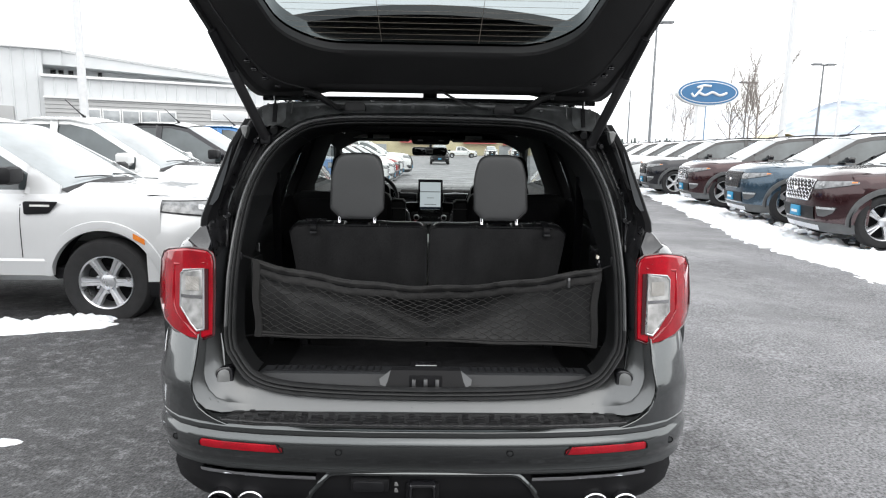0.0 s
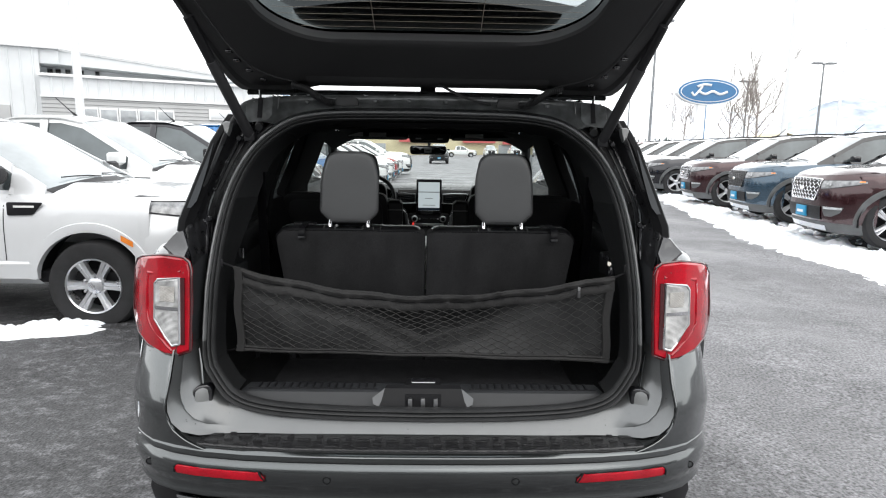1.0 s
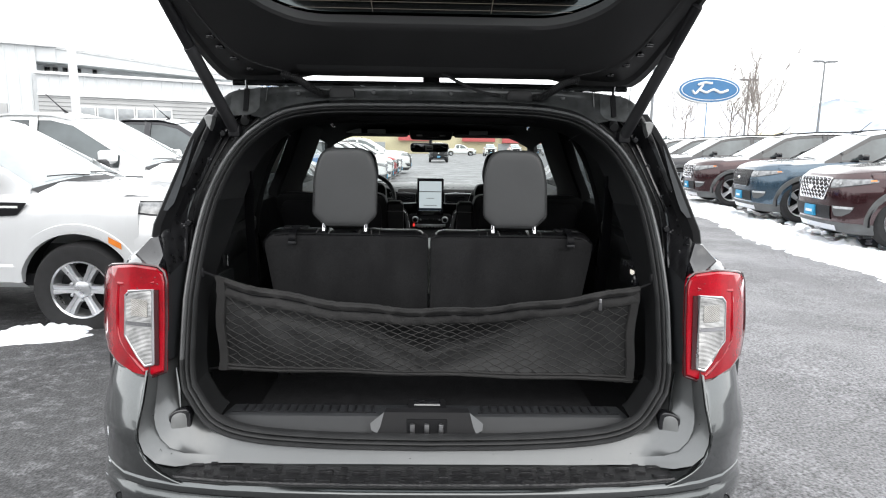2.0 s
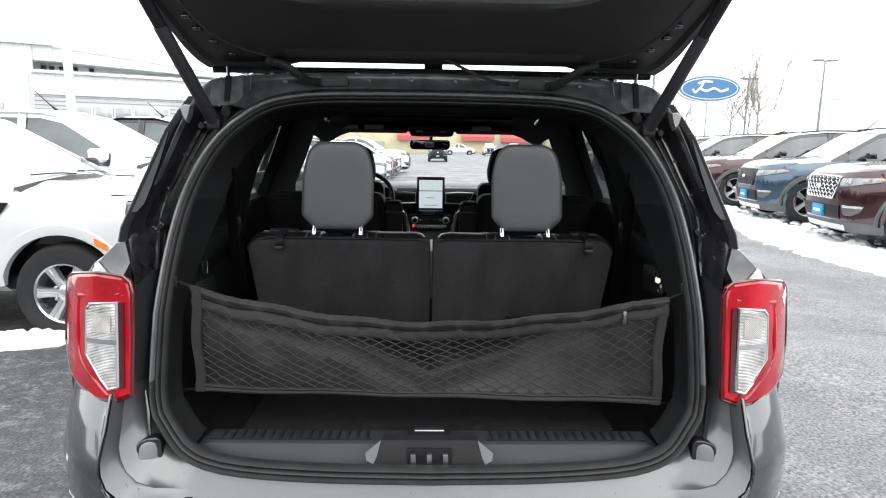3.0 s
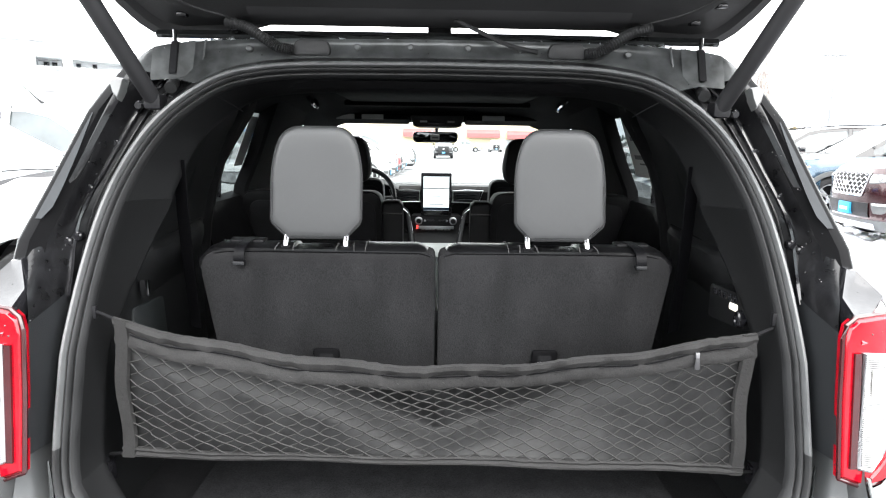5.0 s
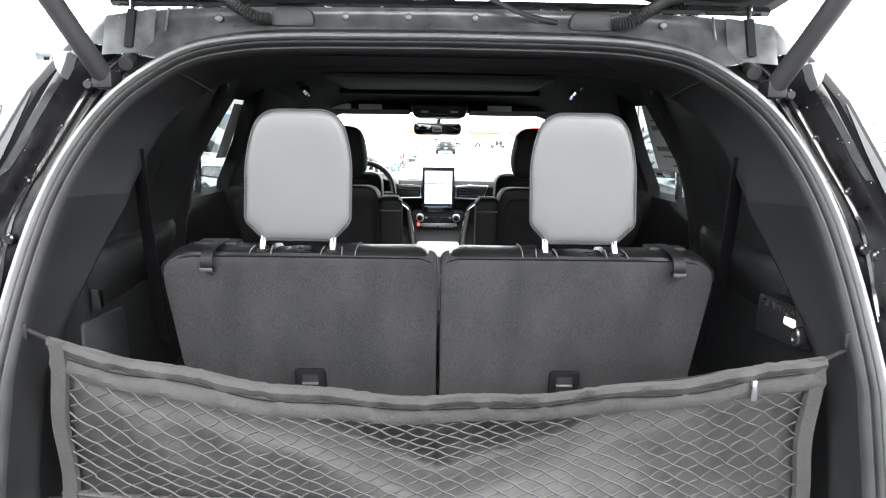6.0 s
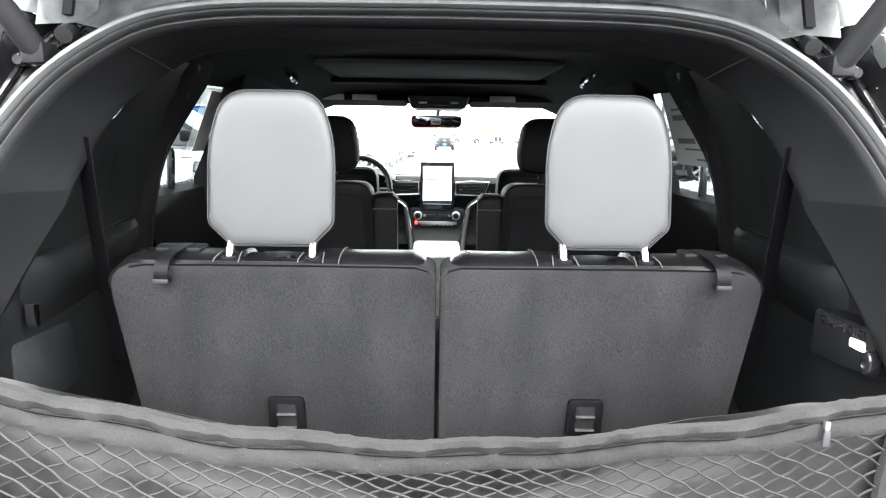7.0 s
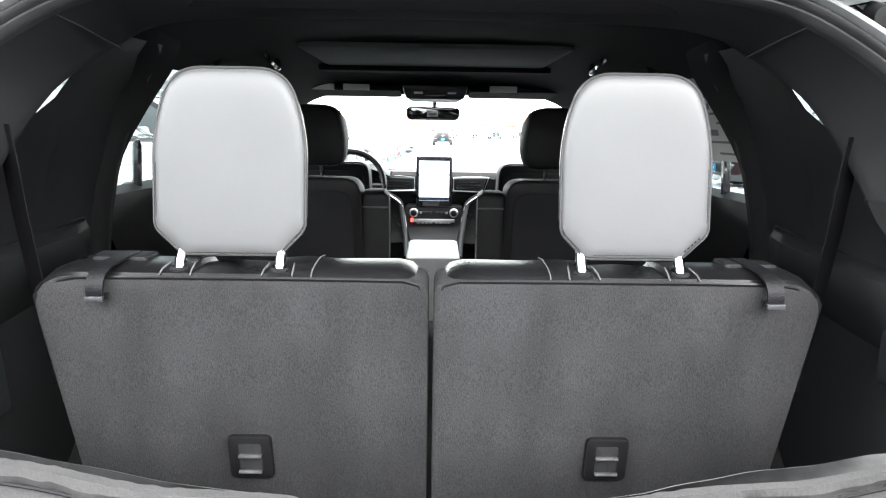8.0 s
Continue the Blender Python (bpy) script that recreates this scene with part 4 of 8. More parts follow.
# painted lower jamb, from the seal out to the rim of the corner panels
rows = []
for i in range(-mid_i, mid_i + 1):
    a, b = edge0[i % N], JAMB[i % N]
    w = lerp([(0.66, 0.0), (0.74, 1.0)], abs(b.x))
    sg = -1 if b.x < 0 else 1
    rx = lerp(RIM_X, b.z)
    cy = corner_y(rx, b.z)
    end = b.lerp(Vector((sg * (rx - 0.002), cy + 0.012, b.z)), w)
    row = [a + (end - a) * k + Vector((0, h * w, 0)) for k, h in ((-0.02, 0.012), (0.05, 0.002), (0.25, 0.0), (0.5, 0.0), (0.70, 0.0), (0.72, 0.0035), (0.74, 0.0), (0.88, -0.002), (1.0, -0.004))]
    rows.append(row)
part("lower_jamb", skin(rows), LIT_JAMB_PAINT, suv)

# ---- tail lights ----
LAMP = [(0.744, 0.854), (0.740, 1.0), (0.741, 1.112), (0.747, 1.136), (0.764, 1.150), (0.83, 1.156), (0.925, 1.142), (0.955, 1.128), (0.980, 1.10), (0.993, 1.0), (0.993, 0.945), (0.984, 0.916), (0.950, 0.885), (0.90, 0.858), (0.83, 0.838), (0.79, 0.836)]
LENS = [(0.776, 0.878), (0.776, 1.088), (0.852, 1.078), (0.862, 1.066), (0.864, 0.952), (0.822, 0.896), (0.799, 0.872)]


def lamp_y(x, z):
    return lerp([(0.74, 0.014), (0.80, 0.020), (0.86, 0.040), (0.91, 0.072), (0.945, 0.104), (0.975, 0.147), (0.99, 0.17)], x) + (z - 0.86) * 0.12


def lamp_shell(outline, sx, levels, n=3):
    pts = []
    for a, b in zip(outline, outline[1:] + outline[:1]):
        pts += [(a[0] + (b[0] - a[0]) * k / n, a[1] + (b[1] - a[1]) * k / n) for k in range(n)]
    mx, mz = sum(p[0] for p in pts) / len(pts), sum(p[1] for p in pts) / len(pts)
    rows = []
    for s, h in levels:
        row = []
        for x, z in pts:
            x2, z2 = x + (mx - x) * s, z + (mz - z) * s
            row.append((sx * x2, lamp_y(x2, z2) - h, z2))
        rows.append(row)
    bm = bmesh.new()
    vs = bridge(bm, rows, True)
    bm.faces.new(vs[-1])
    return bm


BULB_TINT = ribbed(material("tan_bulb_window", (0.40, 0.385, 0.36), 0.2, 0.2, vary=0.25, scale=30, coat=1.0), (1, 0, 1), 120, 0.5)
DARK_LENS = material("smoked_lens", (0.05, 0.006, 0.008), 0.2, coat=1.0)
for sx in (-1, 1):
    lamp = part("tail_light", lamp_shell(LAMP, sx, [(0, -0.014), (0, -0.006), (0.015, 0.002), (0.05, 0.008), (0.3, 0.008), (0.6, 0.008), (0.95, 0.008)]), RED_LENS, suv, "red tail light with a clear lens")
    part("clear_lens", lamp_shell(LENS, sx, [(0, 0.0), (0.01, 0.011), (0.06, 0.016), (0.4, 0.016), (0.95, 0.016)]), CLEAR_LENS, lamp, "clear ribbed reversing lens")
    edge = [(sx * x, lamp_y(x, z) - 0.001, z) for x, z in LAMP]
    part("lamp_border", tubed(edge + edge[:1], 0.0045, 6), DARK_LENS, lamp)
    bm = bmesh.new()
    ring = [(sx * x, lamp_y(x, z) - 0.012, z) for x, z in LENS]
    tube(bm, ring + ring[:1], 0.0045, 6)
    part("lens_surround", bm, ALLOY, lamp)
    ridge = [(0.815 + (x - 0.815) * 1.42 + 0.012, 0.98 + (z - 0.98) * 1.17) for x, z in LENS[1:]]
    part("light_guide", tubed(smoothed([(sx * x, lamp_y(x, z) - 0.006, z) for x, z in ridge], 4), 0.005, 6), RED_LENS, lamp)
    part("lens_strip", skin([[(sx * x, lamp_y(x, z) - h, z) for x, h in ((0.758, 0.004), (0.759, 0.0125), (0.772, 0.0125), (0.773, 0.004))] for z in (0.876, 0.95, 1.03, 1.088)]), DARK_LENS, lamp)
    part("bulb_window", skin([[(sx * x, lamp_y(x, z) - 0.0178, z) for x in (0.79, 0.815, 0.842)] for z in (1.012, 1.035, 1.06)]), BULB_TINT, lamp)
    part("lens_divider", skin([[(sx * x, lamp_y(x, z) - 0.0185, z) for x in (0.779, 0.82, 0.860)] for z in (0.985, 0.995)]), CHROME, lamp)

# ---- rear bumper ----
BFULL = [(-x, y) for x, y in BPLAN[:0:-1]] + BPLAN


def bumper(profile, x_max=2.0):
    """Sweeps (set-in, height) rows round the bumper's plan."""
    pts = [Vector(p) for p in BFULL]
    keep = [i for i, p in enumerate(pts) if abs(p.x) <= x_max]
    rows = []
    for i in keep:
        t = (pts[min(i + 1, len(pts) - 1)] - pts[max(i - 1, 0)]).normalized()
        nrm = Vector((-t.y, t.x))
        rows.append([(pts[i].x + nrm.x * d, pts[i].y + nrm.y * d, z) for d, z in profile])
    return rows


def on_bumper(x, z, out=0.0):
    y = lerp(BPLAN, abs(x))
    e = 0.01
    t = Vector((2 * e, lerp(BPLAN, abs(x + e)) - lerp(BPLAN, abs(x - e)))).normalized()
    d = lerp([(0.30, 0.06), (0.36, 0.036), (0.41, 0.045), (0.43, 0.014), (0.445, 0.0175), (0.466, 0.012), (0.476, 0.006), (0.49, 0.002), (0.505, 0.0), (0.522, 0.0), (0.53, 0.002), (0.552, 0.013), (0.575, 0.010)], z) - out
    return Vector((x - t.y * d, y + t.x * d, z))


part("bumper_skin", skin(bumper([(0.16, 0.580), (0.045, 0.581), (0.034, 0.583), (0.026, 0.5825), (0.016, 0.579), (0.010, 0.574), (0.008, 0.566), (0.008, 0.5585), (0.012, 0.557), (0.014, 0.5555), (0.013, 0.552), (0.007, 0.541), (0.002, 0.530), (0.0, 0.522), (0.0, 0.505), (0.002, 0.49), (0.006, 0.476), (0.012, 0.466), (0.0175, 0.445), (0.015, 0.436), (0.013, 0.430), (0.014, 0.424), (0.022, 0.418), (0.05, 0.412)])), PAINT, suv, "painted rear bumper skin")
part("bumper_valance", skin(bumper([(0.06, 0.425), (0.045, 0.41), (0.036, 0.36), (0.05, 0.30), (0.09, 0.255), (0.2, 0.24)], 0.95)), STRIKER_BLACK, suv, "black plastic bumper valance")
part("bumper_gap", tubed([on_bumper(x, 0.5565, 0.001) for x in steps(-0.9, 0.9, 40)], 0.0022, 6), BLACK_CLOTH, suv)
# step pad on the bumper top, with moulded lugs
WET_PAD = material("wet_grained_rubber", (0.013, 0.013, 0.014), 0.18, vary=0.3, scale=30, bump=1.0, bump_scale=130, rough_vary=0.14, spec=0.6)
pad = part("step_pad", skin([[(x, y, z) for x, y, z in ((s * (0.70 if k < 4 else 0.72), lerp(BPLAN, abs(s) * 0.70) + dy * (1 - 0.15 * abs(s) ** 3), zz) for s in steps(-1, 1, 24))] for k, (dy, zz) in enumerate(((0.030, 0.578), (0.031, 0.587), (0.036, 0.590), (0.08, 0.587), (0.150, 0.580), (0.158, 0.57)))]), WET_PAD, suv, "grained black step pad, wet")
bm = bmesh.new()
for i in range(29):
    x = -0.66 + 1.32 * i / 28
    y = lerp(BPLAN, abs(x))
    for k, (dy, wdt) in enumerate(((0.05, 0.020), (0.078, 0.013), (0.106, 0.020), (0.13, 0.010))):
        if (i + k) % 2 == 0:
            box(bm, (x - wdt, y + dy - 0.006, 0.578), (x + wdt, y + dy + 0.006, 0.5935 - (dy - 0.05) * 0.1 + 0.0008 * (i % 3)), 0.002)
tagged(part("pad_lug_field", bm, WET_PAD, pad), kind="stuff")
for sx in (-1, 1):
    rows = [[on_bumper(sx * x, z, o) for z, o in ((0.497 + k0, -0.004), (0.499 + k0, 0.005), (0.5125, 0.007), (0.524 - k0, 0.005), (0.526 - k0, -0.004))] for x, k0 in ((0.470, 0.0), (0.476, 0.0), (0.52, 0.0), (0.60, 0.0), (0.70, 0.0), (0.757, 0.0), (0.766, 0.004))]
    rows[0] = [p + Vector((0, 0.004, 0)) for p in rows[0]]
    for k, p in enumerate(rows[0]):
        p.x += sx * 0.03 * k / 4
    rows[1][4].x += sx * 0.028
    rows[1][3].x += sx * 0.02
    reflector = part("reflector", skin(rows), RED_LENS, suv, "red bumper reflector")
    rim = [r[0] for r in rows] + [p for p in rows[-1][1:]] + [r[4] for r in rows[-2::-1]] + rows[0][3:0:-1]
    part("reflector_rim", tubed([p + Vector((0, -0.003, 0)) for p in rim + rim[:1]], 0.0028, 6), BLACK_CLOTH, reflector)
    for x in (0.287, 0.868):
        c = on_bumper(sx * x, 0.507)
        bm = bmesh.new()
        bridge(bm, [[c + Vector((r * math.cos(a), -h, r * math.sin(a))) for a in steps(0, math.tau * 15 / 16, 15)] for r, h in ((0.012, -0.006), (0.012, 0.0025), (0.0105, 0.003), (0.0104, -0.002), (0.0085, -0.002), (0.0082, 0.003), (0.002, 0.0035))], True, True)
        sensor = part("parking_sensor", bm, PAINT, suv)
        ring = [c + Vector((0.0112 * math.cos(a), -0.003, 0.0112 * math.sin(a))) for a in steps(0, math.tau, 20)]
        part("sensor_ring", tubed(ring, 0.0014, 5), BLACK_CLOTH, sensor)
    part("chrome_strip", skin([[on_bumper(sx * x, z, o) for z, o in ((0.387, -0.01), (0.389, 0.014), (0.397, 0.021), (0.405, 0.0235), (0.407, -0.01))] for x in (0.37, 0.38, 0.5, 0.65, 0.75, 0.79)]), CHROME, suv)
    for x in (0.60, 0.705):
        bm = bmesh.new()
        rows = [[(sx * x + r * math.cos(a), y, 0.285 + r * math.sin(a)) for a in steps(0, math.tau * 19 / 20, 19)] for r, y in ((0.046, 0.12), (0.046, -0.09), (0.050, -0.105), (0.046, -0.108), (0.041, -0.10), (0.039, 0.05))]
        bridge(bm, rows, True)
        part("exhaust_tip", bm, CHROME, suv)
hitch = part("hitch_receiver", boxed((-0.062, -0.135, 0.28), (0.052, -0.02, 0.385), 0.01), STRIKER_BLACK, suv)
part("hitch_tube", skin([[(p.x, y, p.y) for p in rounded([(-0.005 - w, 0.345 - w), (-0.005 + w, 0.345 - w), (-0.005 + w, 0.345 + w), (-0.005 - w, 0.345 + w)], 0.012)] for w, y in ((0.034, -0.05), (0.034, -0.152), (0.037, -0.158), (0.043, -0.158), (0.046, -0.152), (0.046, -0.05))], True), BLACK_GLOSS, hitch)
socket = part("trailer_socket", boxed((-0.25, -0.148, 0.355), (-0.115, -0.06, 0.405), 0.012), STRIKER_BLACK, suv)
part("socket_lid", slab(rounded([(-0.238, 0.362), (-0.135, 0.362), (-0.135, 0.399), (-0.238, 0.399)], 0.012), lambda u, v, w: (u, -0.153 + w, v), 0.012, 0.003), PLASTIC, socket)
for z0, z1 in ((0.385, 0.399), (0.362, 0.377)):
    part("warning_mark", slab(rounded([(-0.100, z0), (-0.086, z0), (-0.091, z1), (-0.099, z1)], 0.002), lambda u, v, w: (u, -0.1535 + w, v), 0.003, 0.0005), INK, hitch, "grey warning mark")
part("valance_rim", tubed(smoothed([on_bumper(x, z, 0.004) for x, z in ((-0.41, 0.30), (-0.387, 0.336), (-0.356, 0.377), (-0.326, 0.403), (-0.287, 0.417), (-0.2, 0.421), (0, 0.423), (0.2, 0.421), (0.287, 0.417), (0.326, 0.403), (0.356, 0.377), (0.387, 0.336), (0.41, 0.30))], 3), 0.011, 8), PAINT, suv)

# ---- load sill, striker, cargo floor ----
sill = part("load_sill", skin([[(s * w, y, z) for s in steps(-1, 1, 12)] for w, y, z in ((0.55, 0.062, 0.628), (0.60, 0.075, 0.655), (0.615, 0.09, 0.688), (0.61, 0.10, 0.694), (0.60, 0.165, 0.692), (0.60, 0.172, 0.675))]), SCUFF, suv, "dark grey plastic load sill")
bm = bmesh.new()
for sx in (-1, 1):
    for i in range(16):
        x = sx * (0.17 + 0.026 * i)
        box(bm, (x - 0.004, 0.105, 0.690), (x + 0.004, 0.155, 0.6985), 0.0015)
    box(bm, (min(sx * 0.155, sx * 0.59), 0.100, 0.690), (max(sx * 0.155, sx * 0.59), 0.103, 0.6975), 0.001)
tagged(part("sill_rib_field", bm, PLASTIC, sill), kind="stuff")
cover = part("striker_cover", skin([[(x, y, z) for x in (-w1, -w0, -w0 * 0.5, 0, w0 * 0.5, w0, w1)] for w0, w1, y, z in ((0.100, 0.153, 0.026, 0.64), (0.105, 0.160, 0.03, 0.66), (0.11, 0.166, 0.045, 0.687), (0.10, 0.128, 0.062, 0.712), (0.098, 0.122, 0.076, 0.717), (0.098, 0.12, 0.090, 0.700))], thick=-0.004), STRIKER_BLACK, suv, "black plastic striker cover")
# facets of the black cover painted pale for the daylight they catch
for sx in (-1, 1):
    part("cover_facet", skin([[(sx * x, y, z) for x, y, z in r] for r in (((0.167, 0.038, 0.690), (0.164, 0.032, 0.672)), ((0.127, 0.056, 0.717), (0.143, 0.026, 0.660)))]), material("lit_chamfer_plastic", (0.10, 0.104, 0.108), 0.4), cover)
part("striker_slot", slab(rounded([(-0.060, 0.661), (0.060, 0.661), (0.060, 0.700), (-0.060, 0.700)], 0.004), lambda u, v, w: (u, 0.026 + (v - 0.66) * 0.45 + w, v), 0.01, 0.001), BLACK_CLOTH, cover)
for x in (-0.042, 0.0, 0.042):
    part("striker_bar", boxed((x - 0.007, 0.022, 0.664), (x + 0.007, 0.034, 0.694), 0.003), STEEL, cover)
part("cargo_floor", boxed((-0.53, 0.175, 0.655), (0.53, 0.60, 0.685), 0.006), SHADED_FLOOR_CARPET, suv, "charcoal carpeted cargo floor")
part("floor_well", boxed((-0.70, 0.08, 0.58), (0.70, 0.62, 0.64), 0.006), SHADED_FLOOR_CARPET, suv)
grip = part("floor_handle", slab(rounded([(-0.060, 0.092), (0.060, 0.092), (0.058, 0.180), (-0.058, 0.180)], 0.01), lambda u, v, w: (u, v, 0.7065 - w), 0.016, 0.002), STRIKER_BLACK, suv, "black recessed floor handle")
part("handle_bar", tubed([(-0.040, 0.128, 0.7085), (0.040, 0.128, 0.7085)], 0.0022, 6), STEEL, grip)
part("handle_recess", slab(rounded([(-0.042, 0.140), (0.042, 0.140), (0.042, 0.172), (-0.042, 0.172)], 0.006), lambda u, v, w: (u, v, 0.7078 - w), 0.006, 0.001), BLACK_GLOSS, grip)

# ---- interior trim ----
SIDE_IN = [(0.60, 0.690), (0.9, 0.705), (1.10, 0.712), (1.2, 0.70), (1.35, 0.665), (1.5, 0.60), (1.56, 0.56)]


def wall_x(y, z):
    return lerp(SIDE_IN, z) + lerp([(0.1, -0.005), (0.35, 0.0), (0.6, 0.01), (0.95, 0.022), (2.0, 0.03)], y)


UP = [i for i, p in enumerate(LOOP) if p.y > 0.66]
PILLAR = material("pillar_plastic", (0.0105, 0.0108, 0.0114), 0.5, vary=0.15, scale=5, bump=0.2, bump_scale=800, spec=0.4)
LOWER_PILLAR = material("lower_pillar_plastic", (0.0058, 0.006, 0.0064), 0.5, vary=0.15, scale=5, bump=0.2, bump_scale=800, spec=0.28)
# set-in and set-back of the surround: shallow under the roof, deep at the sides
ring_levels = (((0.046, 0.0), (0.046, 0.0)), ((0.050, 0.010), (0.050, 0.010)), ((0.054, 0.025), (0.053, 0.028)), ((0.060, 0.05), (0.060, 0.065)),
               ((0.066, 0.072), (0.070, 0.105)), ((0.075, 0.098), (0.080, 0.142)), ((0.077, 0.108), (0.085, 0.158)), ((0.072, 0.115), (0.083, 0.168)), ((0.035, 0.122), (0.03, 0.178)))
rows = []
for roof_level, side_level in ring_levels:
    near, deep = opening(*roof_level), opening(*side_level)
    high, low = opening(0.046 + (side_level[0] - 0.046) * 0.72, side_level[1] * 1.03), opening(0.046 + (side_level[0] - 0.046) * 0.35, side_level[1] * 0.45)
    row = []
    for i in UP:
        side = low[i].lerp(deep[i], lerp([(1.02, 0.0), (1.30, 1.0)], LOOP[i].y)).lerp(high[i], lerp([(1.36, 0.0), (1.50, 1.0)], LOOP[i].y))
        row.append(near[i].lerp(side, lerp([(0.42, 0.0), (0.56, 1.0)], abs(LOOP[i].x))))
    rows.append(row)
j_low = next(i for i, p in enumerate(LOOP[:len(o_right)]) if p.y > 1.32)
cut = UP.index(j_low)
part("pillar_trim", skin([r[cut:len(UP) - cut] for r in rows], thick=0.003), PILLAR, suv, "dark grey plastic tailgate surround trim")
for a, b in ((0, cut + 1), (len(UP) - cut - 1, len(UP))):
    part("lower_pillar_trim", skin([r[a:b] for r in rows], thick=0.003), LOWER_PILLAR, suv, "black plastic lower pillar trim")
j_top = next(i for i, p in enumerate(LOOP[:len(o_right)]) if p.y > 1.595)
for sx in (-1, 1):
    rows = []
    for y in (0.10, 0.15, 0.2, 0.26, 0.32, 0.38, 0.42, 0.48, 0.54, 0.585, 0.61, 0.632, 0.65, 0.665, 0.672, 0.69, 0.72, 0.80, 0.88, 0.95):
        head = lerp([(0.10, 1.16), (0.38, 1.33), (0.5, 1.376), (0.585, 1.417), (0.632, 1.449), (0.672, 1.508), (0.69, 1.56), (0.80, 1.57), (0.95, 1.575)], y)
        row = []
        for k in (0, 0.1, 0.25, 0.4, 0.52, 0.62, 0.72, 0.82, 0.9, 0.96, 1.0):
            z = 0.60 + (head - 0.60) * k
            ys = max(y, lerp(LEAN_Y, z) + 0.075)
            row.append((sx * wall_x(ys, z), ys, z))
        rows.append(row)
    part("quarter_trim", skin(rows), TRIM, suv, "black moulded cargo side trim")
    # pillar behind the rear door, standing proud of the trim
    rows = []
    for z in (0.66, 0.9, 1.1, 1.2, 1.26, 1.32, 1.38, 1.44, 1.5, 1.54, 1.60):
        xb, yb = lerp([(1.15, 0.757), (1.30, 0.738), (1.40, 0.70), (1.56, 0.625)], z), lerp([(0.66, 0.97), (1.15, 0.985), (1.30, 1.005), (1.40, 1.037), (1.56, 1.12), (1.6, 1.14)], z)
        row = [(sx * (wall_x(y, z) + d), y, z) for y, d in ((0.84, 0.006), (0.87, -0.006), (0.92, -0.006))]
        rows.append(row + [(sx * (xb - 0.016), yb - 0.022, z), (sx * (xb - 0.004), yb - 0.004, z), (sx * (xb + 0.004), yb, z), (sx * (xb + 0.06), yb + 0.03, z)])
    part("door_pillar_trim", skin(rows), HEADLINER, suv)
    rows = []
    for z in (0.66, 0.9, 1.1, 1.27, 1.4, 1.5, 1.57, 1.62):
        xb, yb = lerp([(1.1, 0.785), (1.27, 0.765), (1.57, 0.64), (1.62, 0.62)], z), lerp([(0.66, 1.47), (1.27, 1.46), (1.40, 1.47), (1.57, 1.43)], z)
        rows.append([(sx * (xb + d), yb + dy, z) for dy, d in ((0.0, 0.05), (0.0, 0.006), (0.012, -0.006), (0.10, -0.010), (0.26, -0.006), (0.60, 0.0), (0.62, 0.012), (0.62, 0.05))])
    part("centre_pillar_trim", skin(rows), HEADLINER, suv)
    for y0, y1 in ((1.0, 1.80), (1.93, 3.0)):
        rows = [[(sx * (0.80 - k), y, z) for y in steps(y0, y1, 6)] for z, k in ((0.45, 0.0), (0.8, 0.01), (0.95, 0.05), (1.03, 0.075), (1.12, 0.055), (1.19, 0.03), (1.235, 0.01), (1.25, -0.03))]
        part("door_trim", skin(rows), SEAT_LEATHER, suv)
    part("door_frame_strip", tubed([(sx * 0.812, 1.275, 1.13), (sx * 0.818, 1.28, 1.25), (sx * 0.812, 1.284, 1.355), (sx * 0.81, 1.284, 1.368)], [0.010, 0.012, 0.012, 0.006], 8), BLACK_GLOSS, suv)
    part("trim_joint", tubed([opening(d - 0.001, dy)[j_low if sx > 0 else -j_low] for d, dy in ((0.050, 0.012), (0.053, 0.028), (0.060, 0.065), (0.070, 0.105), (0.080, 0.142), (0.085, 0.158))], 0.0014, 5), BLACK_CLOTH, suv)
    part("trim_joint", tubed([opening(d - 0.001, dy)[j_top if sx > 0 else -j_top] for d, dy in ((0.050, 0.012), (0.053, 0.028), (0.060, 0.065), (0.070, 0.105), (0.080, 0.142), (0.085, 0.158))], 0.0016, 5), SCUFF, suv)
# moulded armrest ledges on the side trim
for sx in (-1, 1):
    rows = []
    for y in (0.40, 0.43, 0.48, 0.6, 0.75, 0.82, 0.85):
        q = lerp([(0.40, 0.0), (0.43, 0.6), (0.48, 1.0), (0.75, 1.0), (0.82, 0.6), (0.85, 0.0)], y)
        rows.append([(sx * (wall_x(y, z) + 0.004 - d * q), y, z + 0.03 * (y - 0.4)) for d, z in ((0.0, 1.205), (0.022, 1.200), (0.036, 1.188), (0.040, 1.165), (0.032, 1.13), (0.012, 1.09), (0.0, 1.06))])
    part("trim_armrest", skin(rows), TRIM, suv)
# headliner with a lowered rim and a shade panel
rows = []
for y in (0.575, 0.62, 0.75, 1.0, 1.4, 1.53, 2.07, 2.2, 2.5, 2.70):
    zc = lerp([(0.57, 1.61), (0.62, 1.625), (1.0, 1.66), (1.5, 1.675), (2.1, 1.665), (2.5, 1.625), (2.7, 1.60)], y)
    rows.append([(x, y, zc - drop) for x, drop in ((-0.70, 0.115), (-0.60, 0.06), (-0.52, 0.03), (-0.44, 0.012), (-0.2, 0.0), (0.2, 0.0), (0.44, 0.012), (0.52, 0.03), (0.60, 0.06), (0.70, 0.115))])
part("headliner", skin(rows), HEADLINER, suv, "black cloth headliner")
part("headliner_rim", skin([[(s * 0.46, y, z) for s in steps(-1, 1, 10)] for y, z in ((0.52, 1.60), (0.56, 1.585), (0.62, 1.592), (0.66, 1.63))]), HEADLINER, suv)
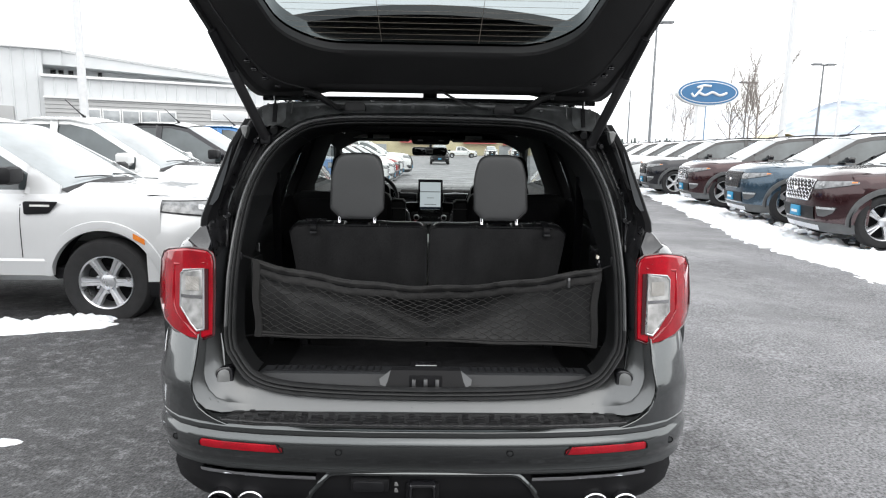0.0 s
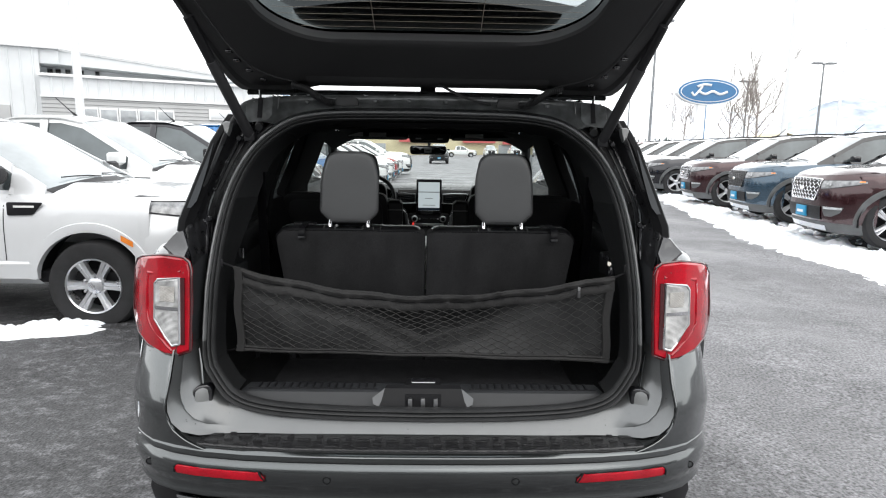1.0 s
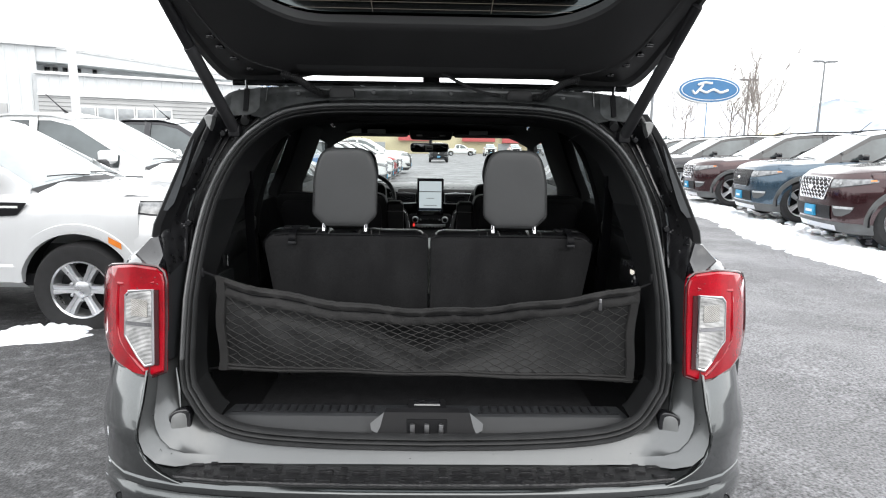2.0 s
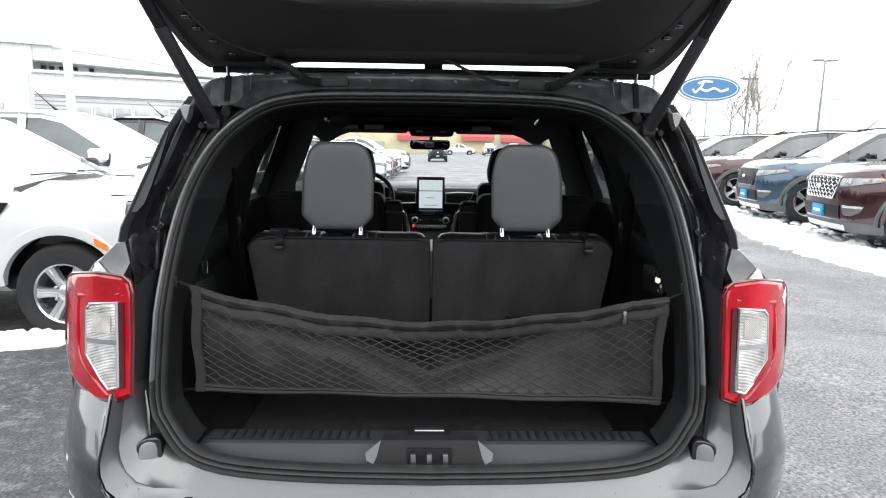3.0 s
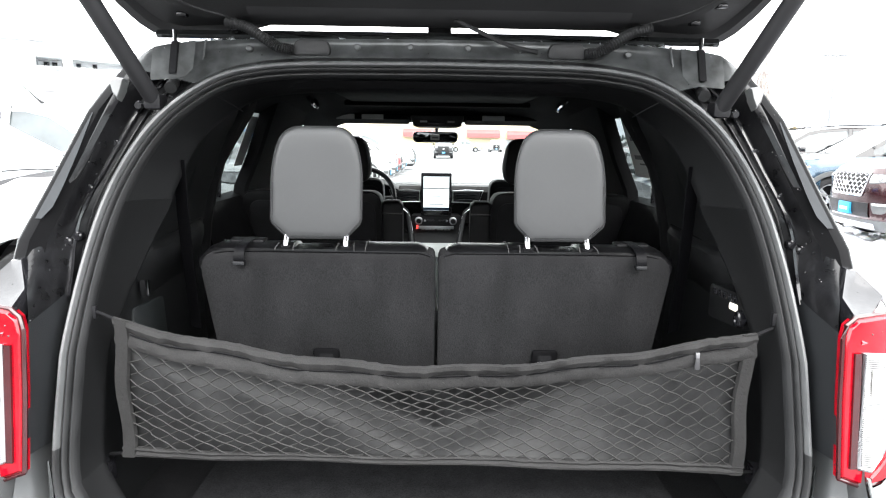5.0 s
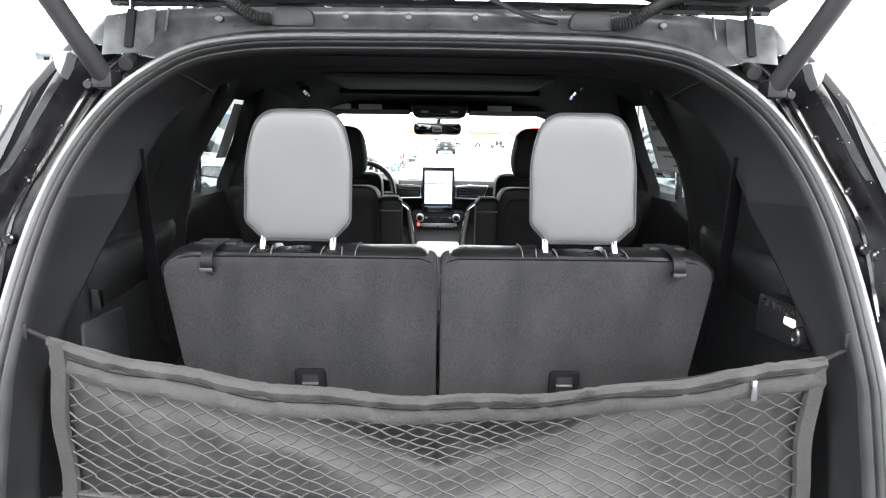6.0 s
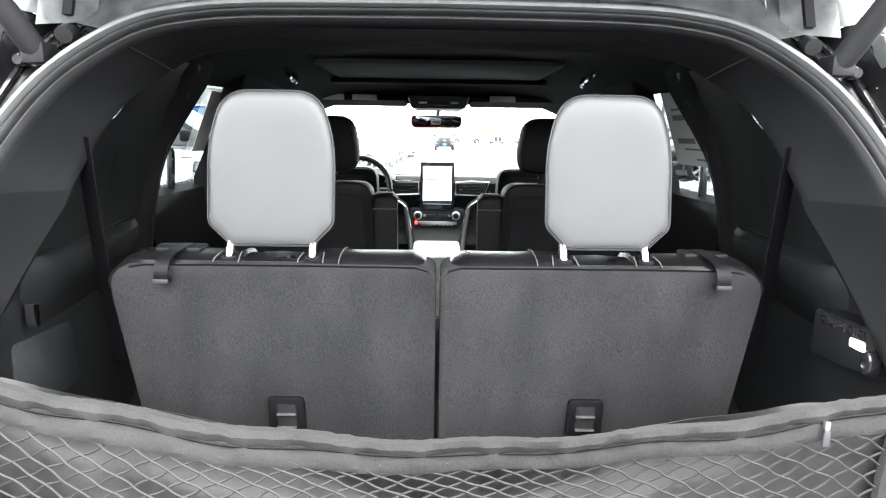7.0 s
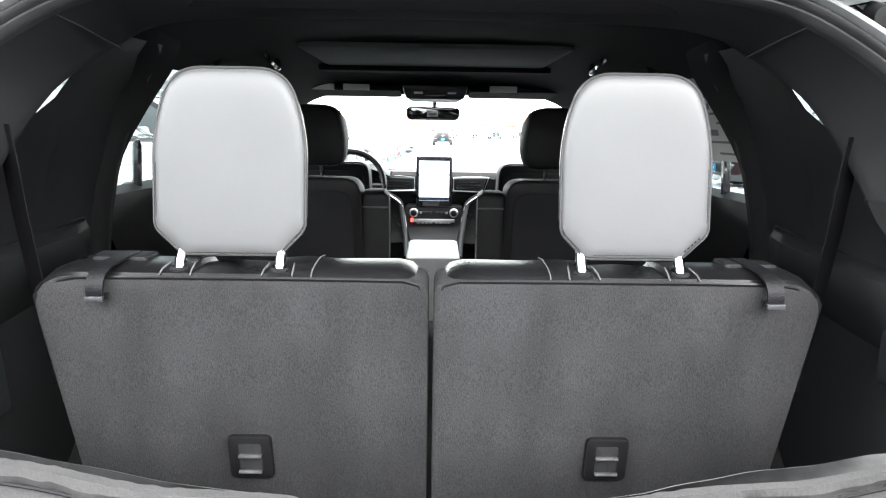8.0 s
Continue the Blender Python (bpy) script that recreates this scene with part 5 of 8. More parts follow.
SHADE = material("grey_shade_cloth", (0.06, 0.066, 0.066), 0.9, vary=0.1, scale=5, bump=0.2, bump_scale=600)
part("roof_shade", slab(rounded([(-0.43, 1.54), (0.43, 1.54), (0.42, 2.06), (-0.42, 2.06)], 0.03), lambda u, v, w: (u, v, 1.652 - (v - 1.54) * 0.008 + w), 0.015), SHADE, suv, "grey fabric roof shade")
part("shade_rim", slab(rounded([(-0.46, 2.06), (0.46, 2.06), (0.44, 2.16), (-0.44, 2.16)], 0.02), lambda u, v, w: (u, v, 1.63 + w), 0.03), HEADLINER, suv)

# grab handles, hooks, lamps
for sx in (-1, 1):
    part("grab_handle", tubed(smoothed([(sx * 0.535, 1.58, 1.635), (sx * 0.52, 1.60, 1.61), (sx * 0.52, 1.70, 1.60), (sx * 0.535, 1.74, 1.63)], 4), 0.009, 6), CHROME, suv)
    part("coat_hook", boxed((sx * 0.692 - 0.010, 0.40, 1.085), (sx * 0.692 + 0.010, 0.412, 1.125), 0.004), CHROME, suv)
    part("seat_belt", skin([[(sx * (x + k), y + k * 0.6, z) for k in (-0.019, 0.019)] for x, y, z in ((0.632, 0.495, 1.405), (0.635, 0.508, 1.357), (0.642, 0.53, 1.26), (0.648, 0.555, 1.167), (0.652, 0.60, 0.95))], thick=0.002), STRAP, suv, "black seat belt webbing")
    part("belt_guide", rings([(sx * 0.657, 0.49 + 0.042 * math.cos(a), 1.405 + 0.014 * math.sin(a)) for a in steps(0, math.tau * 15 / 16, 15)], (-sx, 0, 0), [(0, -0.012), (0, 0.0), (0.2, 0.004), (0.7, 0.002)]), BLACK_GLOSS, suv)
    part("trim_seam", tubed([(sx * (wall_x(y, z) - 0.001), y, z) for y, z in ((0.31, 1.19), (0.45, 1.195), (0.62, 1.21), (0.82, 1.22))], 0.003, 5), BLACK_CLOTH, suv)
grille = part("speaker_grille", slab(rounded([(0.362, 0.93), (0.55, 0.93), (0.545, 1.052), (0.372, 1.062)], 0.015), lambda u, v, w: (-wall_x(u, v) + 0.006 - w, u, v), 0.01, 0.002), material("speaker_mesh", (0.018, 0.021, 0.022), 0.4, bump=0.6, bump_scale=700, fine=0.5, fine_scale=500), suv, "fine mesh speaker grille")
PANEL_GREY = material("black_switch_panel", (0.0075, 0.0078, 0.0083), 0.4, vary=0.15, bump=0.1, bump_scale=600, spec=0.35)
lamp_pod = part("switch_panel", slab(rounded([(0.285, 1.050), (0.43, 1.046), (0.43, 1.128), (0.300, 1.128)], 0.01), lambda u, v, w: (lerp([(0.29, 0.682), (0.43, 0.667)], u) + w, u, v), 0.05, 0.003), PANEL_GREY, suv, "black switch panel with five buttons")
for i in range(5):
    y0 = 0.314 + 0.0205 * i
    x0 = lerp([(0.29, 0.682), (0.43, 0.667)], y0 + 0.007)
    key = part("switch", boxed((x0 - 0.003, y0, 1.106), (x0 + 0.004, y0 + 0.016, 1.122), 0.002), BLACK_GLOSS, lamp_pod)
    part("switch_mark", boxed((x0 - 0.0040, y0 + 0.005, 1.1145), (x0 - 0.0025, y0 + 0.011, 1.1160)), SCUFF, key)
LAMPGLOW = bpy.data.materials.new("lit_cargo_lamp")
LAMPGLOW.use_nodes = True
principled(LAMPGLOW).inputs["Emission Color"].default_value = (1.0, 0.9, 0.72, 1)
principled(LAMPGLOW).inputs["Emission Strength"].default_value = 0.5
part("cargo_lamp", boxed((0.6745, 0.312, 1.086), (0.690, 0.346, 1.103), 0.005), LAMPGLOW, lamp_pod, "small lit cargo lamp")
part("bag_hook", rings([(0.6775, 0.296 + 0.013 * math.cos(a), 1.075 + 0.021 * math.sin(a)) for a in steps(0, math.tau * 15 / 16, 15)], (-1, 0, 0), [(0, -0.01), (0, 0.004), (0.15, 0.008), (0.55, 0.009), (0.7, 0.003)]), BLACK_GLOSS, lamp_pod)

# ---- dashboard, display, console ----
dash = part("dashboard", skin([[(s * w, y + 0.10 * (1 - s * s), z) for s in steps(-1, 1, 16)] for w, y, z in ((0.74, 3.05, 0.75), (0.74, 3.10, 0.98), (0.745, 3.08, 1.04), (0.75, 3.06, 1.13), (0.75, 3.08, 1.165), (0.75, 3.14, 1.185), (0.75, 3.45, 1.195))]), LEATHER, suv, "black stitched dashboard")
part("dash_band", skin([[(s * 0.7, 3.055 + 0.10 * (1 - s * s), z) for s in steps(-1, 1, 12)] for z in (1.055, 1.065)], thick=0.004), STEEL, dash)
for sx in (-1, 1):
    vent = part("air_vent", slab(rounded([(sx * 0.115, 1.065), (sx * 0.115, 1.13), (sx * 0.30, 1.135), (sx * 0.28, 1.06)], 0.01), lambda u, v, w: (u, 3.125 + w, v), 0.03), PLASTIC, suv)
    for z in (1.078, 1.095, 1.112):
        part("vent_slat", boxed((min(sx * 0.13, sx * 0.27), 3.119, z - 0.003), (max(sx * 0.13, sx * 0.27), 3.127, z + 0.003), 0.001), BLACK_GLOSS, vent)
    part("vent_rim", tubed([(sx * x, 3.117, z) for x, z in ((0.112, 1.062), (0.112, 1.136), (0.2, 1.143), (0.315, 1.14), (0.285, 1.056), (0.112, 1.062))], 0.0035, 5), ALLOY, vent)
    # metal line paints in the windscreen's gleam along the dash top
    part("dash_edge", tubed([(sx * x, y, z) for x, y, z in ((0.12, 3.14, 1.176), (0.3, 3.13, 1.18), (0.5, 3.10, 1.178), (0.72, 3.06, 1.17))], 0.003, 5), STEEL, dash)
display = part("display", slab(rounded([(-0.103, 0.970), (0.103, 0.970), (0.103, 1.256), (-0.103, 1.256)], 0.008), lambda u, v, w: (u, 3.095 + (v - 0.97) * 0.08 + w, v), 0.025), BLACK_GLOSS, suv, "upright lit touch display")
SCREEN = bpy.data.materials.new("lit_screen")
SCREEN.use_nodes = True
sb = principled(SCREEN)
sb.inputs["Base Color"].default_value = (0.05, 0.05, 0.05, 1)
sb.inputs["Emission Color"].default_value = (0.75, 0.86, 0.9, 1)
sb.inputs["Emission Strength"].default_value = 0.62
part("screen", boxed((-0.086, 3.0965, 1.005), (0.086, 3.1, 1.232), 0.001, pose(0, 0, 0)), SCREEN, display)
for x0, x1, z0, z1, c in ((-0.086, 0.086, 1.15, 1.156, INK), (-0.03, 0.03, 1.10, 1.104, INK), (-0.05, 0.05, 1.045, 1.049, INK)):
    part("screen_line", boxed((x0, 3.0945, z0), (x1, 3.0962, z1)), c, display)
part("screen_dock", boxed((-0.086, 3.0945, 1.006), (0.086, 3.0962, 1.026)), material("navy_screen_bar", (0.02, 0.035, 0.06), 0.3), display)
stack = part("control_panel", skin([[(s * w, y, z) for s in steps(-1, 1, 6)] for w, y, z in ((0.15, 3.16, 0.98), (0.165, 3.10, 0.97), (0.165, 3.09, 0.90), (0.15, 3.07, 0.85), (0.13, 3.02, 0.78), (0.13, 2.9, 0.70))]), STRIKER_BLACK, suv, "control stack with knobs and keys")
for sx in (-1, 1):
    bm = bmesh.new()
    bridge(bm, [[(sx * 0.115 + r * math.cos(a), y, 0.937 + r * math.sin(a)) for a in steps(0, math.tau * 19 / 20, 19)] for r, y in ((0.026, 3.095), (0.026, 3.07), (0.021, 3.066), (0.019, 3.068), (0.004, 3.068))], True, True)
    part("knob", bm, STEEL, stack)
    part("stack_rail", tubed(smoothed([(sx * 0.27, 3.11, 1.045), (sx * 0.20, 3.10, 1.0), (sx * 0.182, 3.07, 0.95), (sx * 0.165, 3.0, 0.87), (sx * 0.15, 2.9, 0.80), (sx * 0.14, 2.75, 0.74)], 4), 0.015, 8), STRIKER_BLACK, stack)
    part("rail_trim", tubed(smoothed([(sx * 0.26, 3.094, 1.040), (sx * 0.19, 3.083, 0.99), (sx * 0.168, 3.052, 0.935), (sx * 0.150, 2.98, 0.855), (sx * 0.136, 2.88, 0.79)], 4), 0.0035, 6), ALLOY, stack)
    bm = bmesh.new()
    bridge(bm, [[(sx * 0.115 + r * math.cos(a), y, 0.937 + r * math.sin(a)) for a in steps(0, math.tau * 15 / 16, 15)] for r, y in ((0.016, 3.066), (0.016, 3.060), (0.013, 3.058), (0.003, 3.058))], True, True)
    part("knob_cap", bm, STRIKER_BLACK, stack)
    for i in range(4):
        part("key", boxed((sx * (0.02 + 0.018 * i) - 0.007, 3.076, 0.931), (sx * (0.02 + 0.018 * i) + 0.007, 3.09, 0.943), 0.002), STEEL if i == 3 else PLASTIC, stack)
        part("climate_key", boxed((sx * (0.016 + 0.024 * i) - 0.009, 3.068, 0.876), (sx * (0.016 + 0.024 * i) + 0.009, 3.083, 0.884), 0.002), STEEL, stack)
part("climate_strip", boxed((-0.12, 3.066, 0.884), (0.12, 3.085, 0.902), 0.003), ALLOY, stack)
RED = bpy.data.materials.new("lit_red_key")
RED.use_nodes = True
principled(RED).inputs["Base Color"].default_value = (0.4, 0.01, 0.01, 1)
principled(RED).inputs["Emission Color"].default_value = (1, 0.06, 0.05, 1)
principled(RED).inputs["Emission Strength"].default_value = 1.0
part("hazard_key", boxed((-0.132, 3.066, 0.885), (-0.118, 3.083, 0.905), 0.002), RED, stack, "lit red hazard key")
part("console_box", slab(rounded([(-0.12, 2.15), (0.12, 2.15), (0.12, 2.6), (-0.12, 2.6)], 0.03), lambda u, v, w: (u, v, 0.868 - w), 0.3, 0.02), material("pale_grey_leather", (0.36, 0.37, 0.36), 0.5, bump=0.1, bump_scale=300), suv, "pale grey centre armrest lid")
# steering wheel
c0, ax_t = Vector((-0.445, 2.80, 1.115)), Matrix.Rotation(radians(-22), 4, "X")
ring = [c0 + ax_t @ Vector((0.185 * math.cos(a), 0, 0.185 * math.sin(a))) for a in steps(0, math.tau, 32)]
steer = part("steering_wheel", tubed(ring, 0.016, 8), LEATHER, suv, "black leather steering wheel")
part("wheel_hub", rings([c0 + ax_t @ Vector((0.075 * math.cos(a), 0.01, 0.06 * math.sin(a))) for a in steps(0, math.tau * 15 / 16, 15)], (0, -1, 0), [(0, -0.05), (0, 0), (0.2, 0.015), (0.7, 0.022)]), PLASTIC, steer)
for a in (0, math.pi, -math.pi / 2):
    part("wheel_spoke", tubed([c0 + ax_t @ Vector((q * math.cos(a), 0.0, q * math.sin(a))) for q in (0.06, 0.12, 0.18)], [0.018, 0.012, 0.014], 6), SCUFF, steer)
part("cluster_hood", skin([[(-0.45 + 0.2 * s, y, z - 0.05 * s * s) for s in steps(-1, 1, 8)] for y, z in ((3.02, 1.19), (3.06, 1.215), (3.25, 1.2))], thick=-0.01), LEATHER, suv)
# rear-view mirror, overhead console, visors
mir = part("inside_mirror", slab(rounded([(-0.145, 1.455), (0.125, 1.455), (0.13, 1.522), (-0.15, 1.522)], 0.028), lambda u, v, w: (u, 2.80 + w, v), 0.03, 0.006), BLACK_GLOSS, suv, "frameless rear-view mirror with a paper tag")
MIRROR = material("mirror_silver", (0.6, 0.62, 0.64), 0.04, 1.0, vary=0.02, rough_vary=0.01)
part("mirror_face", slab(rounded([(-0.138, 1.461), (0.118, 1.461), (0.123, 1.516), (-0.143, 1.516)], 0.024), lambda u, v, w: (u, 2.798 + w, v), 0.006, 0.002), MIRROR, mir)
part("mirror_stem", tubed([(-0.005, 2.815, 1.51), (0.0, 2.83, 1.55), (0.0, 2.80, 1.60)], 0.012, 6), BLACK_GLOSS, mir)
tag = part("mirror_tag", boxed((-0.04, 2.7935, 1.47), (0.015, 2.796, 1.503), 0.001), PAPER, mir)
part("tag_print", boxed((-0.03, 2.7915, 1.48), (0.008, 2.7938, 1.49)), INK, tag)
part("windscreen_header", skin([[(0.70 * s, y - 0.03 * s * s, z) for s in steps(-1, 1, 12)] for y, z in ((2.58, 1.63), (2.60, 1.578), (2.62, 1.570), (2.72, 1.576), (2.76, 1.61))]), HEADLINER, suv)
over = part("overhead_console", slab(rounded([(-0.13, 1.540), (0.13, 1.540), (0.15, 1.60), (-0.15, 1.60)], 0.015), lambda u, v, w: (u * (1 - 0.3 * w), 2.40 + w, v), 0.30, 0.008), SCUFF, suv, "grey overhead console")
for sx in (-1, 1):
    part("map_lamp", boxed((sx * 0.075 - 0.02, 2.392, 1.562), (sx * 0.075 + 0.02, 2.404, 1.574), 0.003), HEADLAMP, over)
part("console_slot", boxed((-0.05, 2.393, 1.553), (0.05, 2.404, 1.562), 0.002), BLACK_GLOSS, over)
for sx in (-1, 1):
    visor = part("sun_visor", slab(rounded([(sx * 0.16, 2.48), (sx * 0.58, 2.48), (sx * 0.58, 2.68), (sx * 0.16, 2.68)], 0.03), lambda u, v, w: (u, v, 1.600 - (v - 2.48) * 0.10 - w), 0.02, 0.004), HEADLINER, suv)
    for x0, x1 in (((0.30, 0.42), (0.46, 0.56)) if sx < 0 else ((0.25, 0.375),)):
        part("visor_label", boxed((min(sx * x0, sx * x1), 2.468, 1.579), (max(sx * x0, sx * x1), 2.474, 1.606), 0.001), material("pale_visor_label", (0.5, 0.5, 0.48), 0.7), visor, "pale warning label")
    # front pillars
    part("front_pillar_trim", tubed([(sx * 0.70, 2.64, 1.60), (sx * 0.765, 3.05, 1.40), (sx * 0.835, 3.50, 1.18)], [0.04, 0.032, 0.035], 8), TRIM, suv)
part("cabin_floor", boxed((-0.8, 0.6, 0.36), (0.8, 3.3, 0.40), 0.01), CARPET, suv)
part("bulkhead", boxed((-0.78, 3.3, 0.36), (0.78, 3.34, 1.16), 0.01), PLASTIC, suv)
part("underbody", boxed((-0.8, 0.1, 0.24), (0.8, 4.6, 0.34), 0.02), PLASTIC, suv)
# price sheet and paper strip on the rear door windows
part("window_sheet", skin([[(glass_x(SUV, y, z) - 0.016, y, z) for y in (1.10, 1.25, 1.42)] for z in (1.335, 1.45, 1.60)], thick=0.001), PAPER, suv, "printed price sheet on the window")
bm = bmesh.new()
for k, (ya, yb, z) in enumerate(((1.05, 1.14, 1.54), (1.05, 1.12, 1.525), (1.05, 1.24, 1.505), (1.17, 1.24, 1.48), (1.05, 1.14, 1.46), (1.05, 1.11, 1.435), (1.15, 1.24, 1.41), (1.05, 1.2, 1.385), (1.05, 1.13, 1.355))):
    h = 0.003 if k % 3 else 0.008
    bridge(bm, [[(glass_x(SUV, y, zz) - 0.0185, y, zz) for y in (ya + 0.09, yb + 0.13)] for zz in (z - h, z + h)])
part("sheet_print", bm, INK, suv)
part("window_strip", skin([[(-glass_x(SUV, y, z) + 0.016, y + (z - 1.355) * 0.12, z) for y in (1.375, 1.48)] for z in (1.355, 1.45, 1.545)], thick=0.001), PAPER, suv, "paper strip on the window")

# ---- third row seats ----
def third_row_seat(sx):
    seat = thing("third_row_seat", "upright third-row car seat with carpeted back and grey vinyl headrest", "car seat", "third row seats", at=Matrix.Translation((sx * 0.29, 0.47, 0.64)))
    inv = Matrix.Translation((-sx * 0.29, -0.47, -0.64))

    def put(name, bm, mat, parent, label=""):
        bmesh.ops.transform(bm, matrix=inv, verts=bm.verts)
        return part(name, bm, mat, parent, label)
    outer = rounded([(0.0035, 0.66), (0.0035, 1.195), (0.571, 1.195), (0.484, 0.66)], [0.015, 0.022, 0.06, 0.02], 5)
    back = put("seat_back", slab(outer, lambda u, v, w: (sx * u, 0.415 - (v - 1.168) * 0.02 + w, v), 0.10, 0.006), CARPET, seat, "charcoal carpeted seat back")
    rows = []
    for x in [0.008, 0.014, 0.03, 0.05, 0.15, 0.20, 0.235, 0.24, 0.30, 0.345, 0.35, 0.42, 0.50, 0.53, 0.55, 0.562, 0.567]:
        e = 0.03 * (1 - min(1, min(x - 0.004, 0.572 - x) / 0.045)) ** 2
        top = 1.209 - e * 1.25 - (0.007 if 0.235 < x < 0.35 else 0) + 0.0015 * math.sin(x * 70)
        rows.append([(sx * x, 0.424, 1.172 - e), (sx * x, 0.421, 1.188 - e), (sx * x, 0.430, 1.199 - e), (sx * x, 0.455, top - 0.002), (sx * x, 0.50, top), (sx * x, 0.545, top - 0.008), (sx * x, 0.585, 1.13), (sx * x, 0.60, 0.9), (sx * x, 0.59, 0.70)])
    put("seat_cushion_back", skin(rows), LEATHER, seat, "black leather seat front and top roll")
    put("welt", tubed([(sx * x, 0.4165, z) for x, z in ((0.010, 1.170), (0.018, 1.188), (0.04, 1.1945), (0.2, 1.1955), (0.4, 1.1955), (0.50, 1.1945), (0.525, 1.189), (0.545, 1.176))], [0.0005, 0.003, 0.0032, 0.0032, 0.0032, 0.0032, 0.0025, 0.0005], 6), LEATHER, back)
    for x in (0.172,):
        put("stitch_line", tubed([(sx * x, 0.424, 1.1965), (sx * x, 0.435, 1.2035), (sx * x, 0.458, 1.2085), (sx * x, 0.50, 1.2105), (sx * x, 0.54, 1.205)], 0.0013, 4), THREAD, back)
    # headrest: grey vinyl rear face, rounded head, chamfered foot
    dh = 0.004 if sx < 0 else 0.0
    out = rounded([(0.226 - dh, 1.2215), (0.368 - dh, 1.2215), (0.408 - dh, 1.260), (0.403 - dh, 1.40), (0.374 - dh, 1.488), (0.210 - dh, 1.488), (0.185 - dh, 1.40), (0.188 - dh, 1.260)], [0.008, 0.008, 0.012, 0.10, 0.11, 0.11, 0.10, 0.012], 8)
    mid = Vector((0.294, 1.36))

    def row(s, w):
        return [(sx * (p.x + (mid.x - p.x) * s), 0.452 + w + (p.y + (mid.y - p.y) * s - 1.24) * 0.05, p.y + (mid.y - p.y) * s) for p in out]
    bm = bmesh.new()
    vs = bridge(bm, [row(0.9, -0.0055), row(0.6, -0.0055), row(0.3, -0.0052), row(0.14, -0.0045), row(0.07, -0.003), row(0.03, 0.0), row(0.012, 0.005)] , True)
    bm.faces.new(vs[0])
    head = put("headrest", bm, GREY_VINYL, seat, "grey vinyl headrest back")
    bm = bmesh.new()
    vs = bridge(bm, [row(0.004, 0.004), row(0.02, 0.02), row(0.06, 0.05), row(0.12, 0.08), row(0.2, 0.10), row(0.5, 0.108), row(0.95, 0.108)], True)
    bm.faces.new(vs[-1])
    put("headrest_front", bm, LEATHER, head, "black leather headrest front")
    ring = [Vector(p) for p in row(0.004, 0.004)]
    put("headrest_piping", tubed(ring + ring[:1], 0.0021, 6), PIPING, head)
    bm = bmesh.new()
    for a, b in zip([Vector(p) for p in row(0.06, 0.0)], [Vector(p) for p in row(0.06, 0.0)][1:]):
        if a.z < 1.30 and (b - a).length > 0.006:
            nst = int((b - a).length / 0.006)
            for i in range(nst):
                box(bm, tuple(a.lerp(b, (i + 0.2) / nst) - Vector((0.0012, 0.002, 0.0012))), tuple(a.lerp(b, (i + 0.7) / nst) + Vector((0.0012, 0.002, 0.0012))))
    if len(bm.verts):
        put("headrest_stitching", bm, SEAM, head)
    for x in (0.221, 0.366):
        post = put("headrest_post", tubed([(sx * x, 0.440, 1.190), (sx * x, 0.443, 1.199), (sx * x, 0.450, 1.212), (sx * x, 0.462, 1.230), (sx * x, 0.490, 1.29)], [0.004, 0.0065, 0.0085, 0.0075, 0.0075], 12), CHROME, seat, "chrome headrest post")
        put("post_sleeve", rings([(sx * x + 0.014 * math.cos(a), 0.445 + 0.012 * math.sin(a), 1.199) for a in steps(0, math.tau * 15 / 16, 15)], (0, 0, 1), [(0, -0.012), (0, 0.004), (0.25, 0.007), (0.5, 0.004)]), BLACK_CLOTH, post)
        for k in (-1, 1):
            put("top_seam", tubed([(sx * x + k * 0.022, 0.424, 1.197), (sx * x + k * 0.021, 0.436, 1.204), (sx * x + k * 0.018, 0.46, 1.209)], 0.0014, 5), THREAD, back)
    # release strap over the top edge, further out on one seat
    ds, dv = (0.024 if sx > 0 else 0.005), 0.006
    strap = put("release_strap", skin([[(sx * (x + ds), y, z) for x in (0.447, 0.471)] for y, z in ((0.515, 1.214), (0.46, 1.2135), (0.425, 1.211), (0.405, 1.204), (0.395, 1.193), (0.392, 1.174 + dv), (0.396, 1.163 + dv), (0.404, 1.160 + dv), (0.409, 1.168 + dv))], thick=0.003), STRAP, seat, "black webbing release strap")
    put("strap_bezel", slab(rounded([(0.422, 0.475), (0.505, 0.475), (0.513, 0.522), (0.422, 0.522)], 0.008), lambda u, v, w: (sx * (u + ds), v, 1.2125 - w - 0.3 * max(0, u + ds - 0.52)), 0.02, 0.003), STRIKER_BLACK, strap)
    put("strap_end", boxed((min(sx * (0.446 + ds), sx * (0.472 + ds)), 0.389, 1.160 + dv), (max(sx * (0.446 + ds), sx * (0.472 + ds)), 0.394, 1.168 + dv), 0.002), SCUFF, strap)
    # latch bezel on the back
    lat = rounded([(0.232, 0.887), (0.297, 0.887), (0.300, 0.956), (0.236, 0.956)], 0.009)
    bez = put("latch_bezel", slab(lat, lambda u, v, w: (sx * u, 0.4075 - (v - 1.168) * 0.02 + w, v), 0.02, 0.003), DEEP_BLACK, seat, "black latch bezel")
    put("latch_recess", slab(rounded([(0.248, 0.897), (0.282, 0.897), (0.284, 0.944), (0.250, 0.944)], 0.004), lambda u, v, w: (sx * u, 0.4072 - (v - 1.168) * 0.02 + w, v), 0.01, 0.001), BLACK_CLOTH, bez)
    for z in (0.901, 0.926):
        put("latch_bar", boxed((min(sx * 0.249, sx * 0.283), 0.406, z - 0.002), (max(sx * 0.249, sx * 0.283), 0.412, z + 0.002), 0.001), STEEL, bez)
